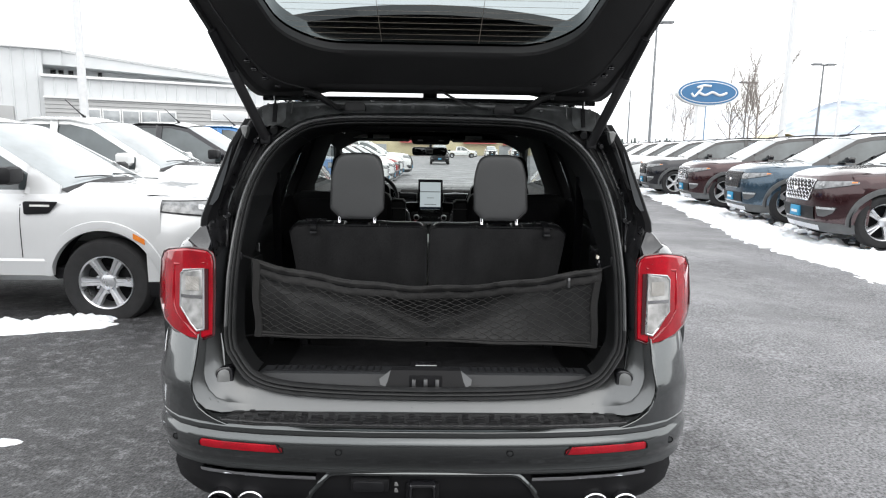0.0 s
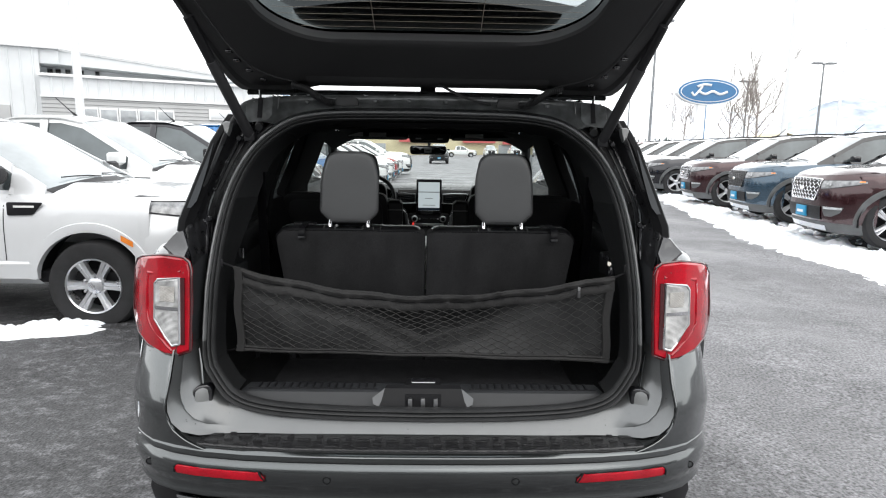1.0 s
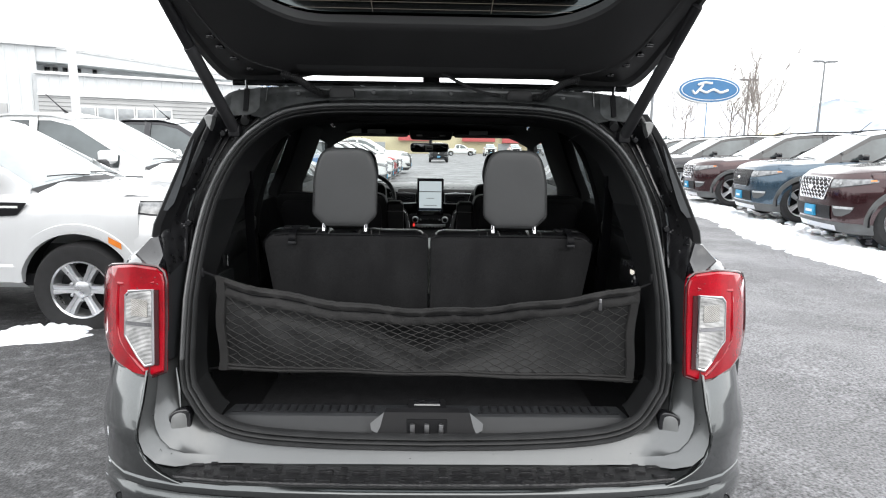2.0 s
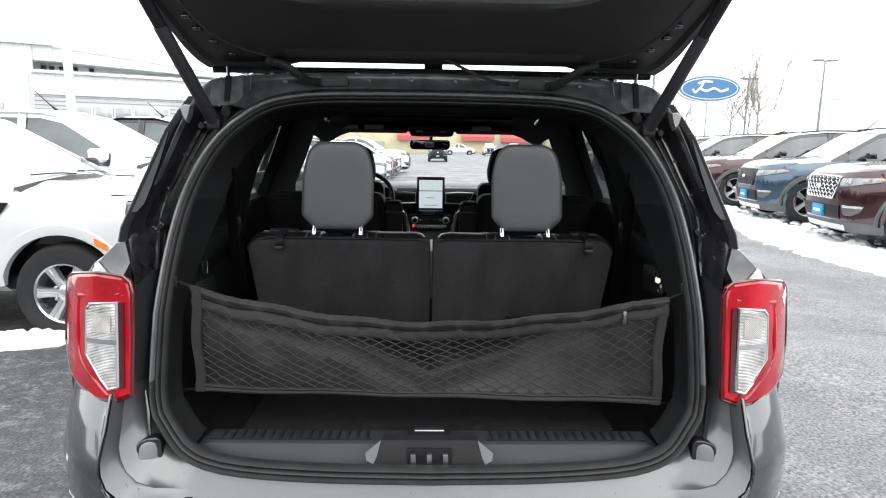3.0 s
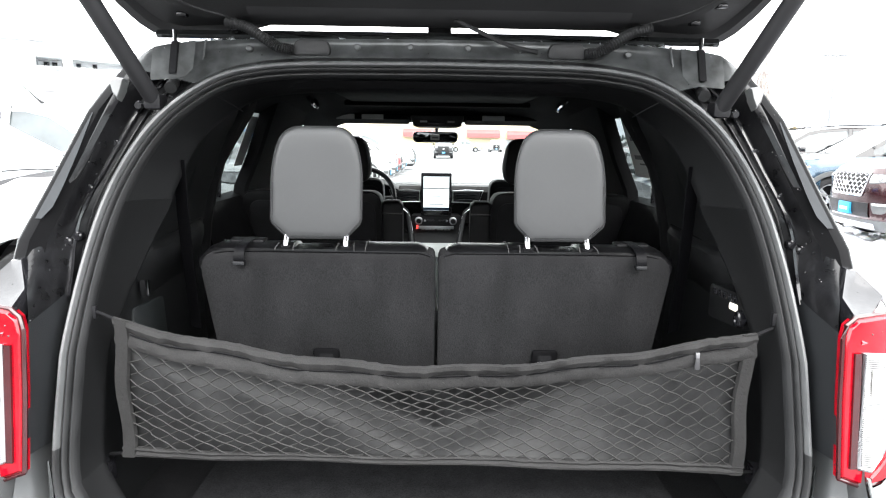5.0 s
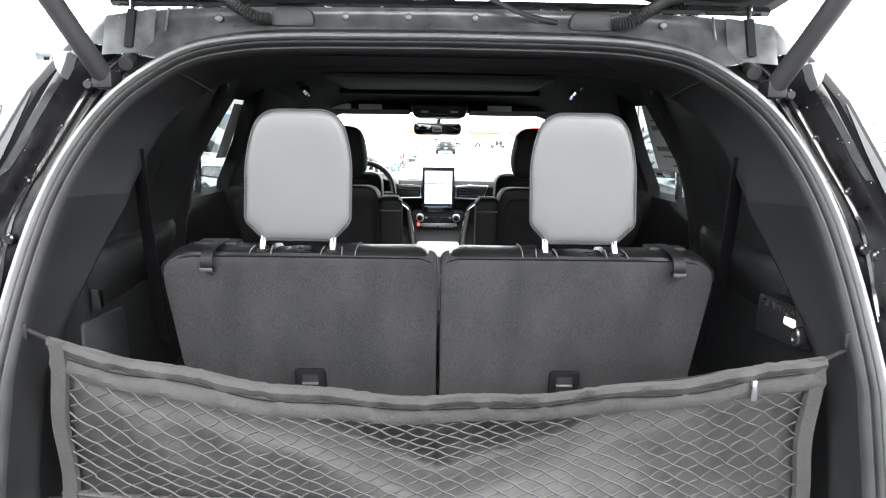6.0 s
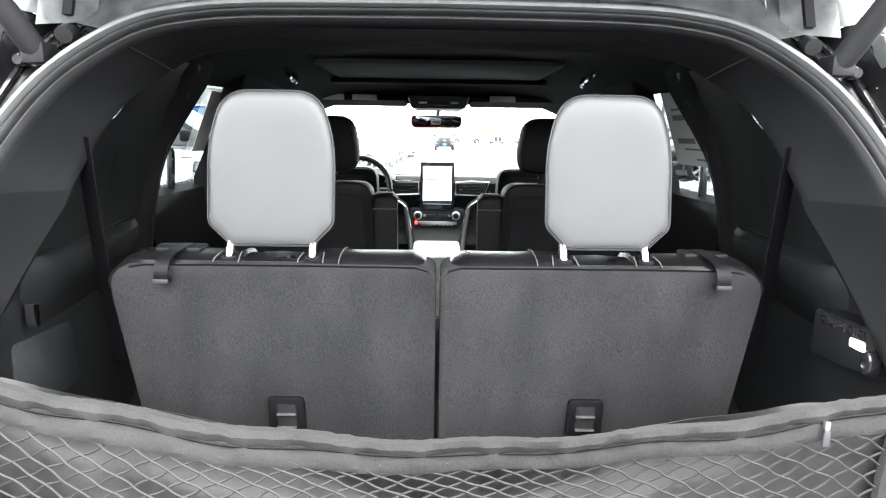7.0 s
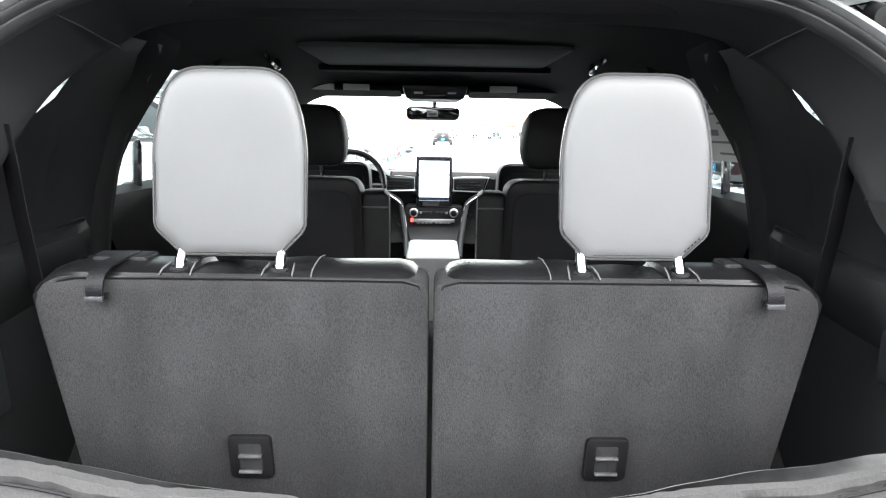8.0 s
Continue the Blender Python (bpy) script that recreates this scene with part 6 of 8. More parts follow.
    put("hinge_bracket", boxed((min(sx * 0.50, sx * 0.535), 0.43, 0.66), (max(sx * 0.50, sx * 0.535), 0.55, 0.80), 0.01), PLASTIC, seat)
    put("seat_base", slab(rounded([(0.008, 0.56), (0.53, 0.56), (0.53, 0.98), (0.008, 0.98)], 0.04), lambda u, v, w: (sx * u, v, 0.80 - w), 0.16, 0.03), LEATHER, seat)


for sx in (-1, 1):
    third_row_seat(sx)


# ---- second row and front seats ----
def cabin_seat(name, label, group, x, y, w=0.25, head_w=0.13, arm=0, head_x=0.0, arm_x=0.205, wing=0.0):
    seat = thing(name, label, "car seat", group, at=Matrix.Translation((x, y, 0.4)))

    def put(n, bm, mat, parent, lab=""):
        bmesh.ops.transform(bm, matrix=Matrix.Translation((0, 0, -0.4)), verts=bm.verts)
        return part(n, bm, mat, parent, lab)
    wl, wr = (wing if arm > 0 else 0.0), (wing if arm < 0 else 0.0)
    out = rounded([(-w * 0.92, 0.70), (-w - 0.2 * wl, 1.0), (-w - wl, 1.15), (-w * 0.98 - wl, 1.258), (w * 0.98 + wr, 1.258), (w + wr, 1.15), (w + 0.2 * wr, 1.0), (w * 0.92, 0.70)], [0.05, 0.1, 0.06, 0.05, 0.05, 0.06, 0.1, 0.05], 5)
    back = put("seat_back", slab(out, lambda u, v, k: (u, k - (v - 0.7) * 0.16, v), 0.14, 0.02), SEAT_LEATHER, seat, "black leather seat back")
    put("back_panel", slab([p * 0.9 + Vector((0, 0.1)) for p in out], lambda u, v, k: (u, k - (v - 0.7) * 0.16 - 0.004, v - 0.01), 0.02, 0.008), BLACK_CLOTH, back)
    ring = [(p.x * 0.985, -(p.y - 0.7) * 0.16 + 0.008, p.y) for p in out]
    put("seat_piping", tubed(ring + ring[:1], 0.003, 5), BLACK_CLOTH, back)
    hd = rounded([(-head_w * 0.9, 1.295), (head_w * 0.9, 1.295), (head_w, 1.36), (head_w * 0.85, 1.475), (-head_w * 0.85, 1.475), (-head_w, 1.36)], [0.03, 0.03, 0.06, 0.05, 0.05, 0.06], 5)
    hd = [p + Vector((head_x, 0)) for p in hd]
    head = put("headrest", slab(hd, lambda u, v, k: (u, k - 0.10 - (v - 1.27) * 0.05, v), 0.11, 0.02), SEAT_LEATHER, seat, "black leather headrest")
    for dx in (-0.07, 0.07):
        put("headrest_post", tubed([(dx + head_x, -0.04, 1.20), (dx + head_x, -0.045, 1.30)], 0.007, 8), CHROME, seat)
    put("seat_base", slab(rounded([(-w, 0.0), (w, 0.0), (w, 0.52), (-w, 0.52)], 0.06), lambda u, v, k: (u, v + 0.02, 0.78 - k), 0.16, 0.03), LEATHER, seat)
    for dx in (-w * 0.8, w * 0.8):
        put("seat_rail", boxed((dx - 0.02, 0.05, 0.40), (dx + 0.02, 0.48, 0.63), 0.01), PLASTIC, seat)
    if arm:
        a = put("armrest", slab(rounded([(0.79, 0.0), (1.215, 0.0), (1.225, 0.07), (0.79, 0.09)], 0.02), lambda u, v, k: (arm * (arm_x + k), v - 0.05, u), 0.083, 0.015), SEAT_LEATHER, seat, "folded black leather armrest")
        put("armrest_seam", tubed([(arm * (arm_x + 0.001), -0.054, 1.17), (arm * (arm_x + 0.082), -0.054, 1.17)], 0.003, 5), THREAD, a)
    return seat


for sx in (-1, 1):
    cabin_seat("second_row_seat", "black leather second-row captain's seat with folded armrest", "second row seats", sx * 0.462, 1.50, 0.245, 0.15, -sx, -sx * 0.052, 0.242, 0.072)
    cabin_seat("front_seat", "black leather front car seat", "front seats", sx * 0.50, 2.42, 0.21, 0.115)

# ---- cargo net ----
net = thing("cargo_net", "dark grey envelope cargo net with zip, hung across the load bay", "cargo net", at=Matrix.Translation((0, 0.17, 0.79)))


def net_top(u):
    return 1.006 + (0.094 if u < 0 else 0.080) * abs(u) ** 1.8 + 0.003 * math.sin(u * 17)


def net_low(u):
    return 0.79 + 0.012 * max(0, -u) - 0.016 * max(0, u) + 0.002 * math.sin(u * 11)


def net_at(u, v, off=0.0):
    """u across (-1 to 1), v up (0 to 1), off towards the back."""
    a, b = net_low(u), net_top(u)
    belly = 0.03 * math.sin(math.pi * v) * (1 - u * u) * math.sin(2.2 * u + 0.6)
    return Vector((u * 0.648 + 0.004 * math.sin(9 * v) * (1 if abs(u) > 0.9 else 0), 0.168 + belly + off, a + (b - a) * v)) - Vector((0, 0.17, 0.79))


def hem(u0, u1, v0, v1, n, mat, name, label="", wob=0.003):
    rows = []
    for u in steps(u0, u1, n):
        w = wob * math.sin(u * 37) + wob * 0.6 * math.sin(u * 83 + 1)
        rows.append([net_at(u, v0 + (v1 - v0) * k, o + w * (1 - abs(2 * k - 1))) for k, o in ((0, 0.004), (0.04, -0.004), (0.3, -0.006), (0.55, -0.002), (0.8, -0.006), (0.96, -0.004), (1.0, 0.004))])
    return part(name, skin(rows, thick=0.002), mat, net, label)


def from_top(u, drop):
    """The share of the net's height that lies so far below its upper edge."""
    return 1 - drop / (net_top(u) - net_low(u))


rows = []
for u in steps(-1, 1, 150):
    w = 0.004 * math.sin(u * 37) + 0.003 * math.sin(u * 83 + 1) + 0.003 * noise.noise(Vector((u * 30, 2, 0)))
    rag = 0.0025 * noise.noise(Vector((u * 45, 5, 0)))
    rows.append([net_at(u, from_top(u, 0.056 * (1 - k) + rag), o + w * (1 - abs(2 * k - 1))) for k, o in ((0, 0.004), (0.04, -0.004), (0.2, -0.007), (0.4, -0.004), (0.56, -0.001), (0.62, -0.004), (0.8, -0.008), (0.96, -0.005), (1.0, 0.004))])
part("top_hem", skin(rows, thick=0.002), NET_CLOTH, net, "grey cloth top band")
hem(-1, 1, 0.0, 0.075, 70, NET_CLOTH, "bottom_hem")
for u0, u1 in ((-1.0, -0.955), (0.955, 1.0)):
    rows = [[net_at(u, v, o) for u, o in ((u0, 0.003), (u0 + 0.004, -0.006), (u1 - 0.004, -0.006), (u1, 0.003))] for v in steps(0, 1, 16)]
    part("side_hem", skin(rows, thick=0.002), NET_CLOTH, net)


def fold(u, v):
    """Set-back of the slack inner layer: it fills the lower corners and falls away behind a V-shaped crease."""
    q = v - (0.10 + 0.80 * abs(u) ** 0.85) + 0.05 * math.sin(u * 6 + 0.5)
    ripple = 0.0012 * math.sin(u * 31 + v * 9) + 0.0022 * math.sin(u * 13 - v * 8 * (1 if u > 0 else -1)) + 0.005 * noise.noise(Vector((u * 9, v * 3, 3)))
    k = max(0.0, min(1.0, q / 0.24 + 0.5))
    k = k * k * (3 - 2 * k)
    front = 0.010 + 0.034 * min(1.0, v * 1.3) * (1 - abs(u) ** 6)
    back = 0.058 + 0.012 * math.sin(max(0.0, min(1.0, q * 2.2)) * math.pi) - 0.034 * max(0.0, min(1.0, q * 1.4))
    return front + (back - front) * k + ripple


rows = [[net_at(u, v, fold(u, v)) for v in steps(0.02, 0.90, 34)] for u in steps(-0.97, 0.97, 170)]
part("back_layer", skin(rows, thick=0.001), NET_BACK, net, "wrinkled dark back layer")
bm = bmesh.new()
COLS, ROWS_N = 27, 8
for d in (-1, 1):
    for k in range(-ROWS_N, COLS + ROWS_N):
        pts = []
        for i in range(ROWS_N * 6 + 1):
            v = 0.06 + 0.76 * i / (ROWS_N * 6)
            q = i / 6
            # cords meet in knots: wavy diagonals
            uu = (k + d * (q + 0.055 * math.sin(math.tau * q))) / COLS * 1.92 - 0.96 + 0.016 * math.sin(5 * v + 9 * k / COLS) + 0.007 * noise.noise(Vector((k * 0.9, v * 6, d)))
            pts.append((uu, v))
        run = [net_at(u, v + 0.012 * noise.noise(Vector((u * 9, v * 4, 8))), -0.002 + 0.0012 * d) for u, v in pts if -0.96 <= u <= 0.96]
        if len(run) > 2:
            tube(bm, run, 0.0017, 4, False)
part("net_mesh", bm, NET_CORD, net, "diamond mesh of elastic cord")
zipper = part("zip", tubed([net_at(u, from_top(u, 0.024 + 0.002 * math.sin(u * 12)), -0.0045) for u in steps(-0.95, 0.95, 80)], 0.0019, 5), STRAP, net, "zip along the top band")
p = net_at(0.815, from_top(0.815, 0.026), -0.012)
part("zip_slider", boxed(tuple(p - Vector((0.004, 0.004, 0.006))), tuple(p + Vector((0.004, 0.003, 0.006))), 0.0015), STEEL, zipper)
tab = rounded([(-0.004, -0.005), (0.004, -0.005), (0.0055, -0.030), (-0.0055, -0.030)], 0.004)
part("zip_pull", slab(tab, lambda u, v, w: (p.x + u, p.y - 0.005 + w, p.z + v), 0.003, 0.001), material("dull_zinc", (0.12, 0.12, 0.125), 0.45, 0.8), zipper)
for sx in (-1, 1):
    a = net_at(sx, 0.985, 0)
    part("hook_loop", tubed(smoothed([a, a + Vector((sx * 0.015, 0.006, 0.004)), a + Vector((sx * 0.04, 0.012, 0.012))], 4), 0.004, 6), BLACK_CLOTH, net)
    b = net_at(sx, 0.02, 0)
    part("hook_loop", tubed(smoothed([b, b + Vector((sx * 0.015, 0.01, -0.006)), b + Vector((sx * 0.035, 0.016, -0.01))], 4), 0.004, 6), BLACK_CLOTH, net)
    part("net_anchor", boxed((sx * 0.690 - 0.006, 0.175, 1.095), (sx * 0.690 + 0.006, 0.187, 1.122), 0.003), PLASTIC, suv)
    part("net_anchor", boxed((sx * 0.69 - 0.014, 0.175, 0.735), (sx * 0.69 + 0.008, 0.205, 0.785), 0.005), BLACK_GLOSS, suv)

# ---- tailgate ----
GA = radians(22)
G0 = Vector((0, 0.62, 1.735))


def gate(x, s, h=0.0):
    """A point on the open tailgate: x across, s from the hinge towards its foot, h above its inner face."""
    return G0 + Vector((x, -s * math.cos(GA) + h * math.sin(GA), s * math.sin(GA) + h * math.cos(GA)))




def gate_half(s):
    return lerp([(-0.08, 0.66), (-0.07, 0.70), (-0.05, 0.735), (0.0, 0.76), (0.08, 0.775), (0.3, 0.782), (0.65, 0.785), (0.9, 0.79), (1.05, 0.76), (1.12, 0.66)], s)


WIN = rounded([(-0.40, 0.345), (0.40, 0.345), (0.535, 0.46), (0.575, 0.75), (0.55, 0.80), (-0.55, 0.80), (-0.575, 0.75), (-0.535, 0.46)], [0.15, 0.15, 0.12, 0.03, 0.03, 0.03, 0.03, 0.12], 5)
# inner panel round the window: rings from the window edge out to the gate's rim
ctr = Vector((0, 0.55))


def rim_point(d):
    """Where a ray from the window's middle meets the gate's outline."""
    lo, hi = 0.0, 2.0
    for _ in range(30):
        mid = (lo + hi) / 2
        q = ctr + d * mid
        ok = abs(q.x) < gate_half(q.y) and q.y > lerp([(0.44, 0.014), (0.50, -0.028), (0.72, -0.05)], abs(q.x)) and q.y < 1.12
        lo, hi = (mid, hi) if ok else (lo, mid)
    return ctr + d * lo


dense = []
for a, b in zip(WIN, WIN[1:] + WIN[:1]):
    k = max(1, int((b - a).length / 0.025))
    dense += [a + (b - a) * i / k for i in range(k)]
outer = [rim_point((p - ctr).normalized()) for p in dense]
rows = []
for k, h in ((0.0, 0.03), (0.0, 0.004), (0.03, -0.004), (0.10, -0.006), (0.5, -0.012), (0.72, -0.012), (0.76, 0.004), (0.9, 0.008), (0.93, -0.004), (0.985, -0.002), (1.0, 0.012), (1.0, 0.05)):
    rows.append([gate(*(p.lerp(q, k)), h) for p, q in zip(dense, outer)])
gate_panel = part("tailgate", skin(rows, True), GATE_TRIM, suv, "black plastic tailgate inner panel, open overhead")
rows = []
for k, h in ((1.0, 0.05), (0.97, 0.07), (0.6, 0.085), (0.0, 0.09), (0.0, 0.04)):
    rows.append([gate(*(p.lerp(q, k)), h) for p, q in zip(dense, outer)])
part("tailgate_skin", skin(rows, True), PAINT, gate_panel, "grey painted outer tailgate skin")
bm = bmesh.new()
bm.faces.new([bm.verts.new(gate(p.x * 1.01, ctr.y + (p.y - ctr.y) * 1.01, 0.036)) for p in WIN])
part("rear_glass", bm, PRIVACY, gate_panel, "tinted rear window with heater lines").visible_shadow = False
HEATER = material("heater_line", (0.3, 0.25, 0.21), 0.5)
for i in range(12):
    s = 0.375 + 0.035 * i
    w = min(0.5, 0.40 + 0.9 * (s - 0.345))
    bm = bmesh.new()
    tube(bm, [gate(x, s, 0.033) for x in (-w, 0, w)], 0.0006, 4, False)
    part("heater_line", bm, HEATER, gate_panel)
for x in (-0.18, 0.18):
    bm = bmesh.new()
    tube(bm, [gate(x, 0.36, 0.032), gate(x, 0.79, 0.032)], 0.0009, 4, False)
    part("heater_line", bm, HEATER, gate_panel)
# roof spoiler over the head of the rear window
rows = []
for h in (0.085, 0.125):
    rows.append([gate(0.70 * s, 0.455 - 0.15 * s * s, h) for s in steps(-1, 1, 16)] + [gate(0.70 * s, -0.09, h) for s in steps(1, -1, 16)])
part("spoiler", skin(rows, True, True), BLACK_GLOSS, gate_panel, "gloss black roof spoiler", smooth=False)
# groove lines and fixings on the panel
for sx in (-1, 1):
    part("panel_ridge", tubed(smoothed([gate(sx * x, s, -0.008) for x, s in ((0.50, 0.06), (0.60, 0.12), (0.66, 0.22), (0.69, 0.4), (0.71, 0.7), (0.70, 0.9))], 5), 0.007, 6), GATE_TRIM, gate_panel)
    for x, s in ((0.63, 0.06), (0.665, 0.13), (0.69, 0.2), (0.70, 0.26)):
        part("panel_clip", boxed(tuple(gate(sx * x, s) - Vector((0.012, 0.012, 0.008))), tuple(gate(sx * x, s) + Vector((0.012, 0.012, 0.004))), 0.004), BLACK_GLOSS, gate_panel)
    part("hinge", boxed((sx * 0.50 - 0.03, 0.60, 1.69), (sx * 0.50 + 0.03, 0.67, 1.735), 0.008), PAINT, suv)
part("wiper_nozzle", boxed((-0.03, 0.625, 1.715), (0.03, 0.66, 1.75), 0.006), PLASTIC, gate_panel)
part("hinge_cover", skin([[gate(s * 0.46, q, h) for s in steps(-1, 1, 10)] for q, h in ((0.13, -0.004), (0.10, -0.018), (0.045, -0.014), (0.018, 0.006))]), GATE_TRIM, gate_panel)
# plates, seams and thawing ice along the roof edge
for sx in (-1, 1):
    rows = [[(sx * x, y, z) for x, y, z in r] for r in (((0.592, 0.533, 1.690), (0.592, 0.498, 1.60)), ((0.588, 0.527, 1.688), (0.588, 0.494, 1.598)), ((0.60, 0.520, 1.686), (0.60, 0.488, 1.597)), ((0.68, 0.502, 1.670), (0.68, 0.474, 1.59)), ((0.684, 0.515, 1.670), (0.684, 0.485, 1.59)))]
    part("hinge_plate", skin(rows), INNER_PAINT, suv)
    part("jamb_seam", tubed([(sx * 0.565, 0.535, 1.692), (sx * 0.57, 0.515, 1.625)], 0.003, 6), INNER_PAINT, suv)
    part("hinge_pin", tubed([(sx * 0.632, 0.515, 1.678), (sx * 0.636, 0.525, 1.712)], 0.005, 8), PAINT, suv)
ICE = material("thawing_ice", (0.72, 0.75, 0.78), 0.3, vary=0.15, scale=40, bump=0.8, bump_scale=120)
ice_rng = random.Random(21)
bm = bmesh.new()
for i in range(170):
    x = ice_rng.uniform(-0.66, 0.66)
    r = ice_rng.uniform(0.002, 0.006)
    res = bmesh.ops.create_icosphere(bm, subdivisions=1, radius=r)
    z = lerp([(0, 1.7065), (0.4, 1.7005), (0.6, 1.689), (0.66, 1.68)], abs(x))
    for v in res["verts"]:
        v.co = Vector((v.co.x * 2.2, v.co.y * 1.5, v.co.z * 0.8)) + Vector((x, 0.556 + ice_rng.uniform(-0.004, 0.02), z + 0.001))
tagged(part("roof_ice", bm, ICE, suv), kind="stuff")
# gas struts
for sx in (-1, 1):
    lo, hi = Vector((sx * 0.649, 0.42, 1.54)), gate(sx * 0.752, 0.50, -0.022)
    strut = part("gas_strut", tubed([lo, lo.lerp(hi, 0.02), lo.lerp(hi, 0.66), lo.lerp(hi, 0.665)], [0.014, 0.019, 0.019, 0.012], 14), material("matt_black_strut", (0.03, 0.03, 0.032), 0.5, bump=0.05), suv, "matt black gas strut")
    part("strut_rod", tubed([lo.lerp(hi, 0.64), hi], 0.0165, 12), PLASTIC, strut)
    part("strut_ball", boxed((lo.x - 0.02, lo.y - 0.015, lo.z - 0.02), (lo.x + 0.02, lo.y + 0.03, lo.z + 0.015), 0.008), PLASTIC, strut)
    # socket and slotted bracket on the roof jamb
    part("jamb_slot", skin([[(sx * x, 0.5135 - (1.686 - z) * 0.345 + d, z) for x, d in ((0.622, 0.012), (0.6225, -0.006), (0.6375, -0.008), (0.638, 0.012))] for z in (1.608, 1.612, 1.66, 1.684)]), BLACK_CLOTH, suv)
    part("jamb_socket", tubed([(sx * 0.628, 0.462, 1.572), (sx * 0.635, 0.50, 1.585)], 0.014, 12), RUBBER, suv)
    for x, y, z in ((0.656, 0.510, 1.663), (0.46, 0.528, 1.672), (0.20, 0.536, 1.681), (0.07, 0.537, 1.682)):
        bm = bmesh.new()
        bridge(bm, [[(sx * x + r * math.cos(a), y - h, z + r * math.sin(a)) for a in steps(0, math.tau * 11 / 12, 11)] for r, h in ((0.008, -0.01), (0.008, 0.003), (0.005, 0.005))], True, True)
        part("jamb_bolt", bm, STEEL if x > 0.6 else INNER_PAINT, suv)
    # corrugated cable sleeve between roof and gate
    path = smoothed([(sx * 0.355, 0.525, 1.672), (sx * 0.385, 0.510, 1.675), (sx * 0.42, 0.510, 1.695), (sx * 0.465, 0.53, 1.722), (sx * 0.52, 0.55, 1.738)], 14)
    rad = [0.0135 if i % 2 else 0.0095 for i in range(len(path))]
    part("cable_sleeve", tubed(path, rad, 10), RUBBER, suv, "corrugated black cable sleeve")
    part("sleeve_boot", slab(rounded([(-0.06, -0.02), (0.04, -0.02), (0.03, 0.02), (-0.05, 0.02)], 0.018), lambda u, v, w, sx=sx: (sx * (0.32 + u), 0.522 + w, 1.677 + v), 0.03, 0.006), RUBBER, suv)
part("washer_hose", tubed(smoothed([(0.03, 0.57, 1.752), (0.05, 0.53, 1.742), (0.10, 0.51, 1.715), (0.17, 0.52, 1.688), (0.24, 0.535, 1.676)], 6), 0.005, 6), RUBBER, suv)

# ---- rain drops on the open jambs, lamps and corner panels ----
DROP = material("rain_water", (0.035, 0.036, 0.038), 0.04, vary=0.2, spec=0.8, coat=1.0, rough_vary=0.02)
drop_rng = random.Random(33)
bm = bmesh.new()
WET = {"pillar_jamb": 60, "lamp_bracket": 10, "shoulder_panel": 22, "quarter_panel": 16, "tail_light": 26, "lower_jamb": 26, "pillar_applique": 26, "step_pad": 220, "bumper_skin": 40, "roof_jamb": 20}
for ob in list(suv.children):
    n = WET.get(ob.name.split(".")[0], 0)
    faces = [f for f in ob.data.polygons if f.area > 2e-6] if n else []
    if not faces:
        continue
    for f in drop_rng.choices(faces, weights=[f.area for f in faces], k=n):
        vs = [ob.data.vertices[v].co for v in f.vertices]
        ws = [drop_rng.uniform(0.05, 1.0) for _ in vs]
        p = sum((c * w for c, w in zip(vs, ws)), Vector()) / sum(ws)
        r = drop_rng.uniform(0.0008, 0.0020)
        res = bmesh.ops.create_icosphere(bm, subdivisions=1, radius=r)
        for v in res["verts"]:
            v.co = v.co + p
tagged(part("rain_drop_field", bm, DROP, suv), kind="stuff")

# ---- the lot: ground, neighbours, signs and distance ----
SLOPE = 0.016


def on_ground(x, y, rz=0, dz=0.0):
    return pose(x, y, SLOPE * x + dz, 0, 0, rz)


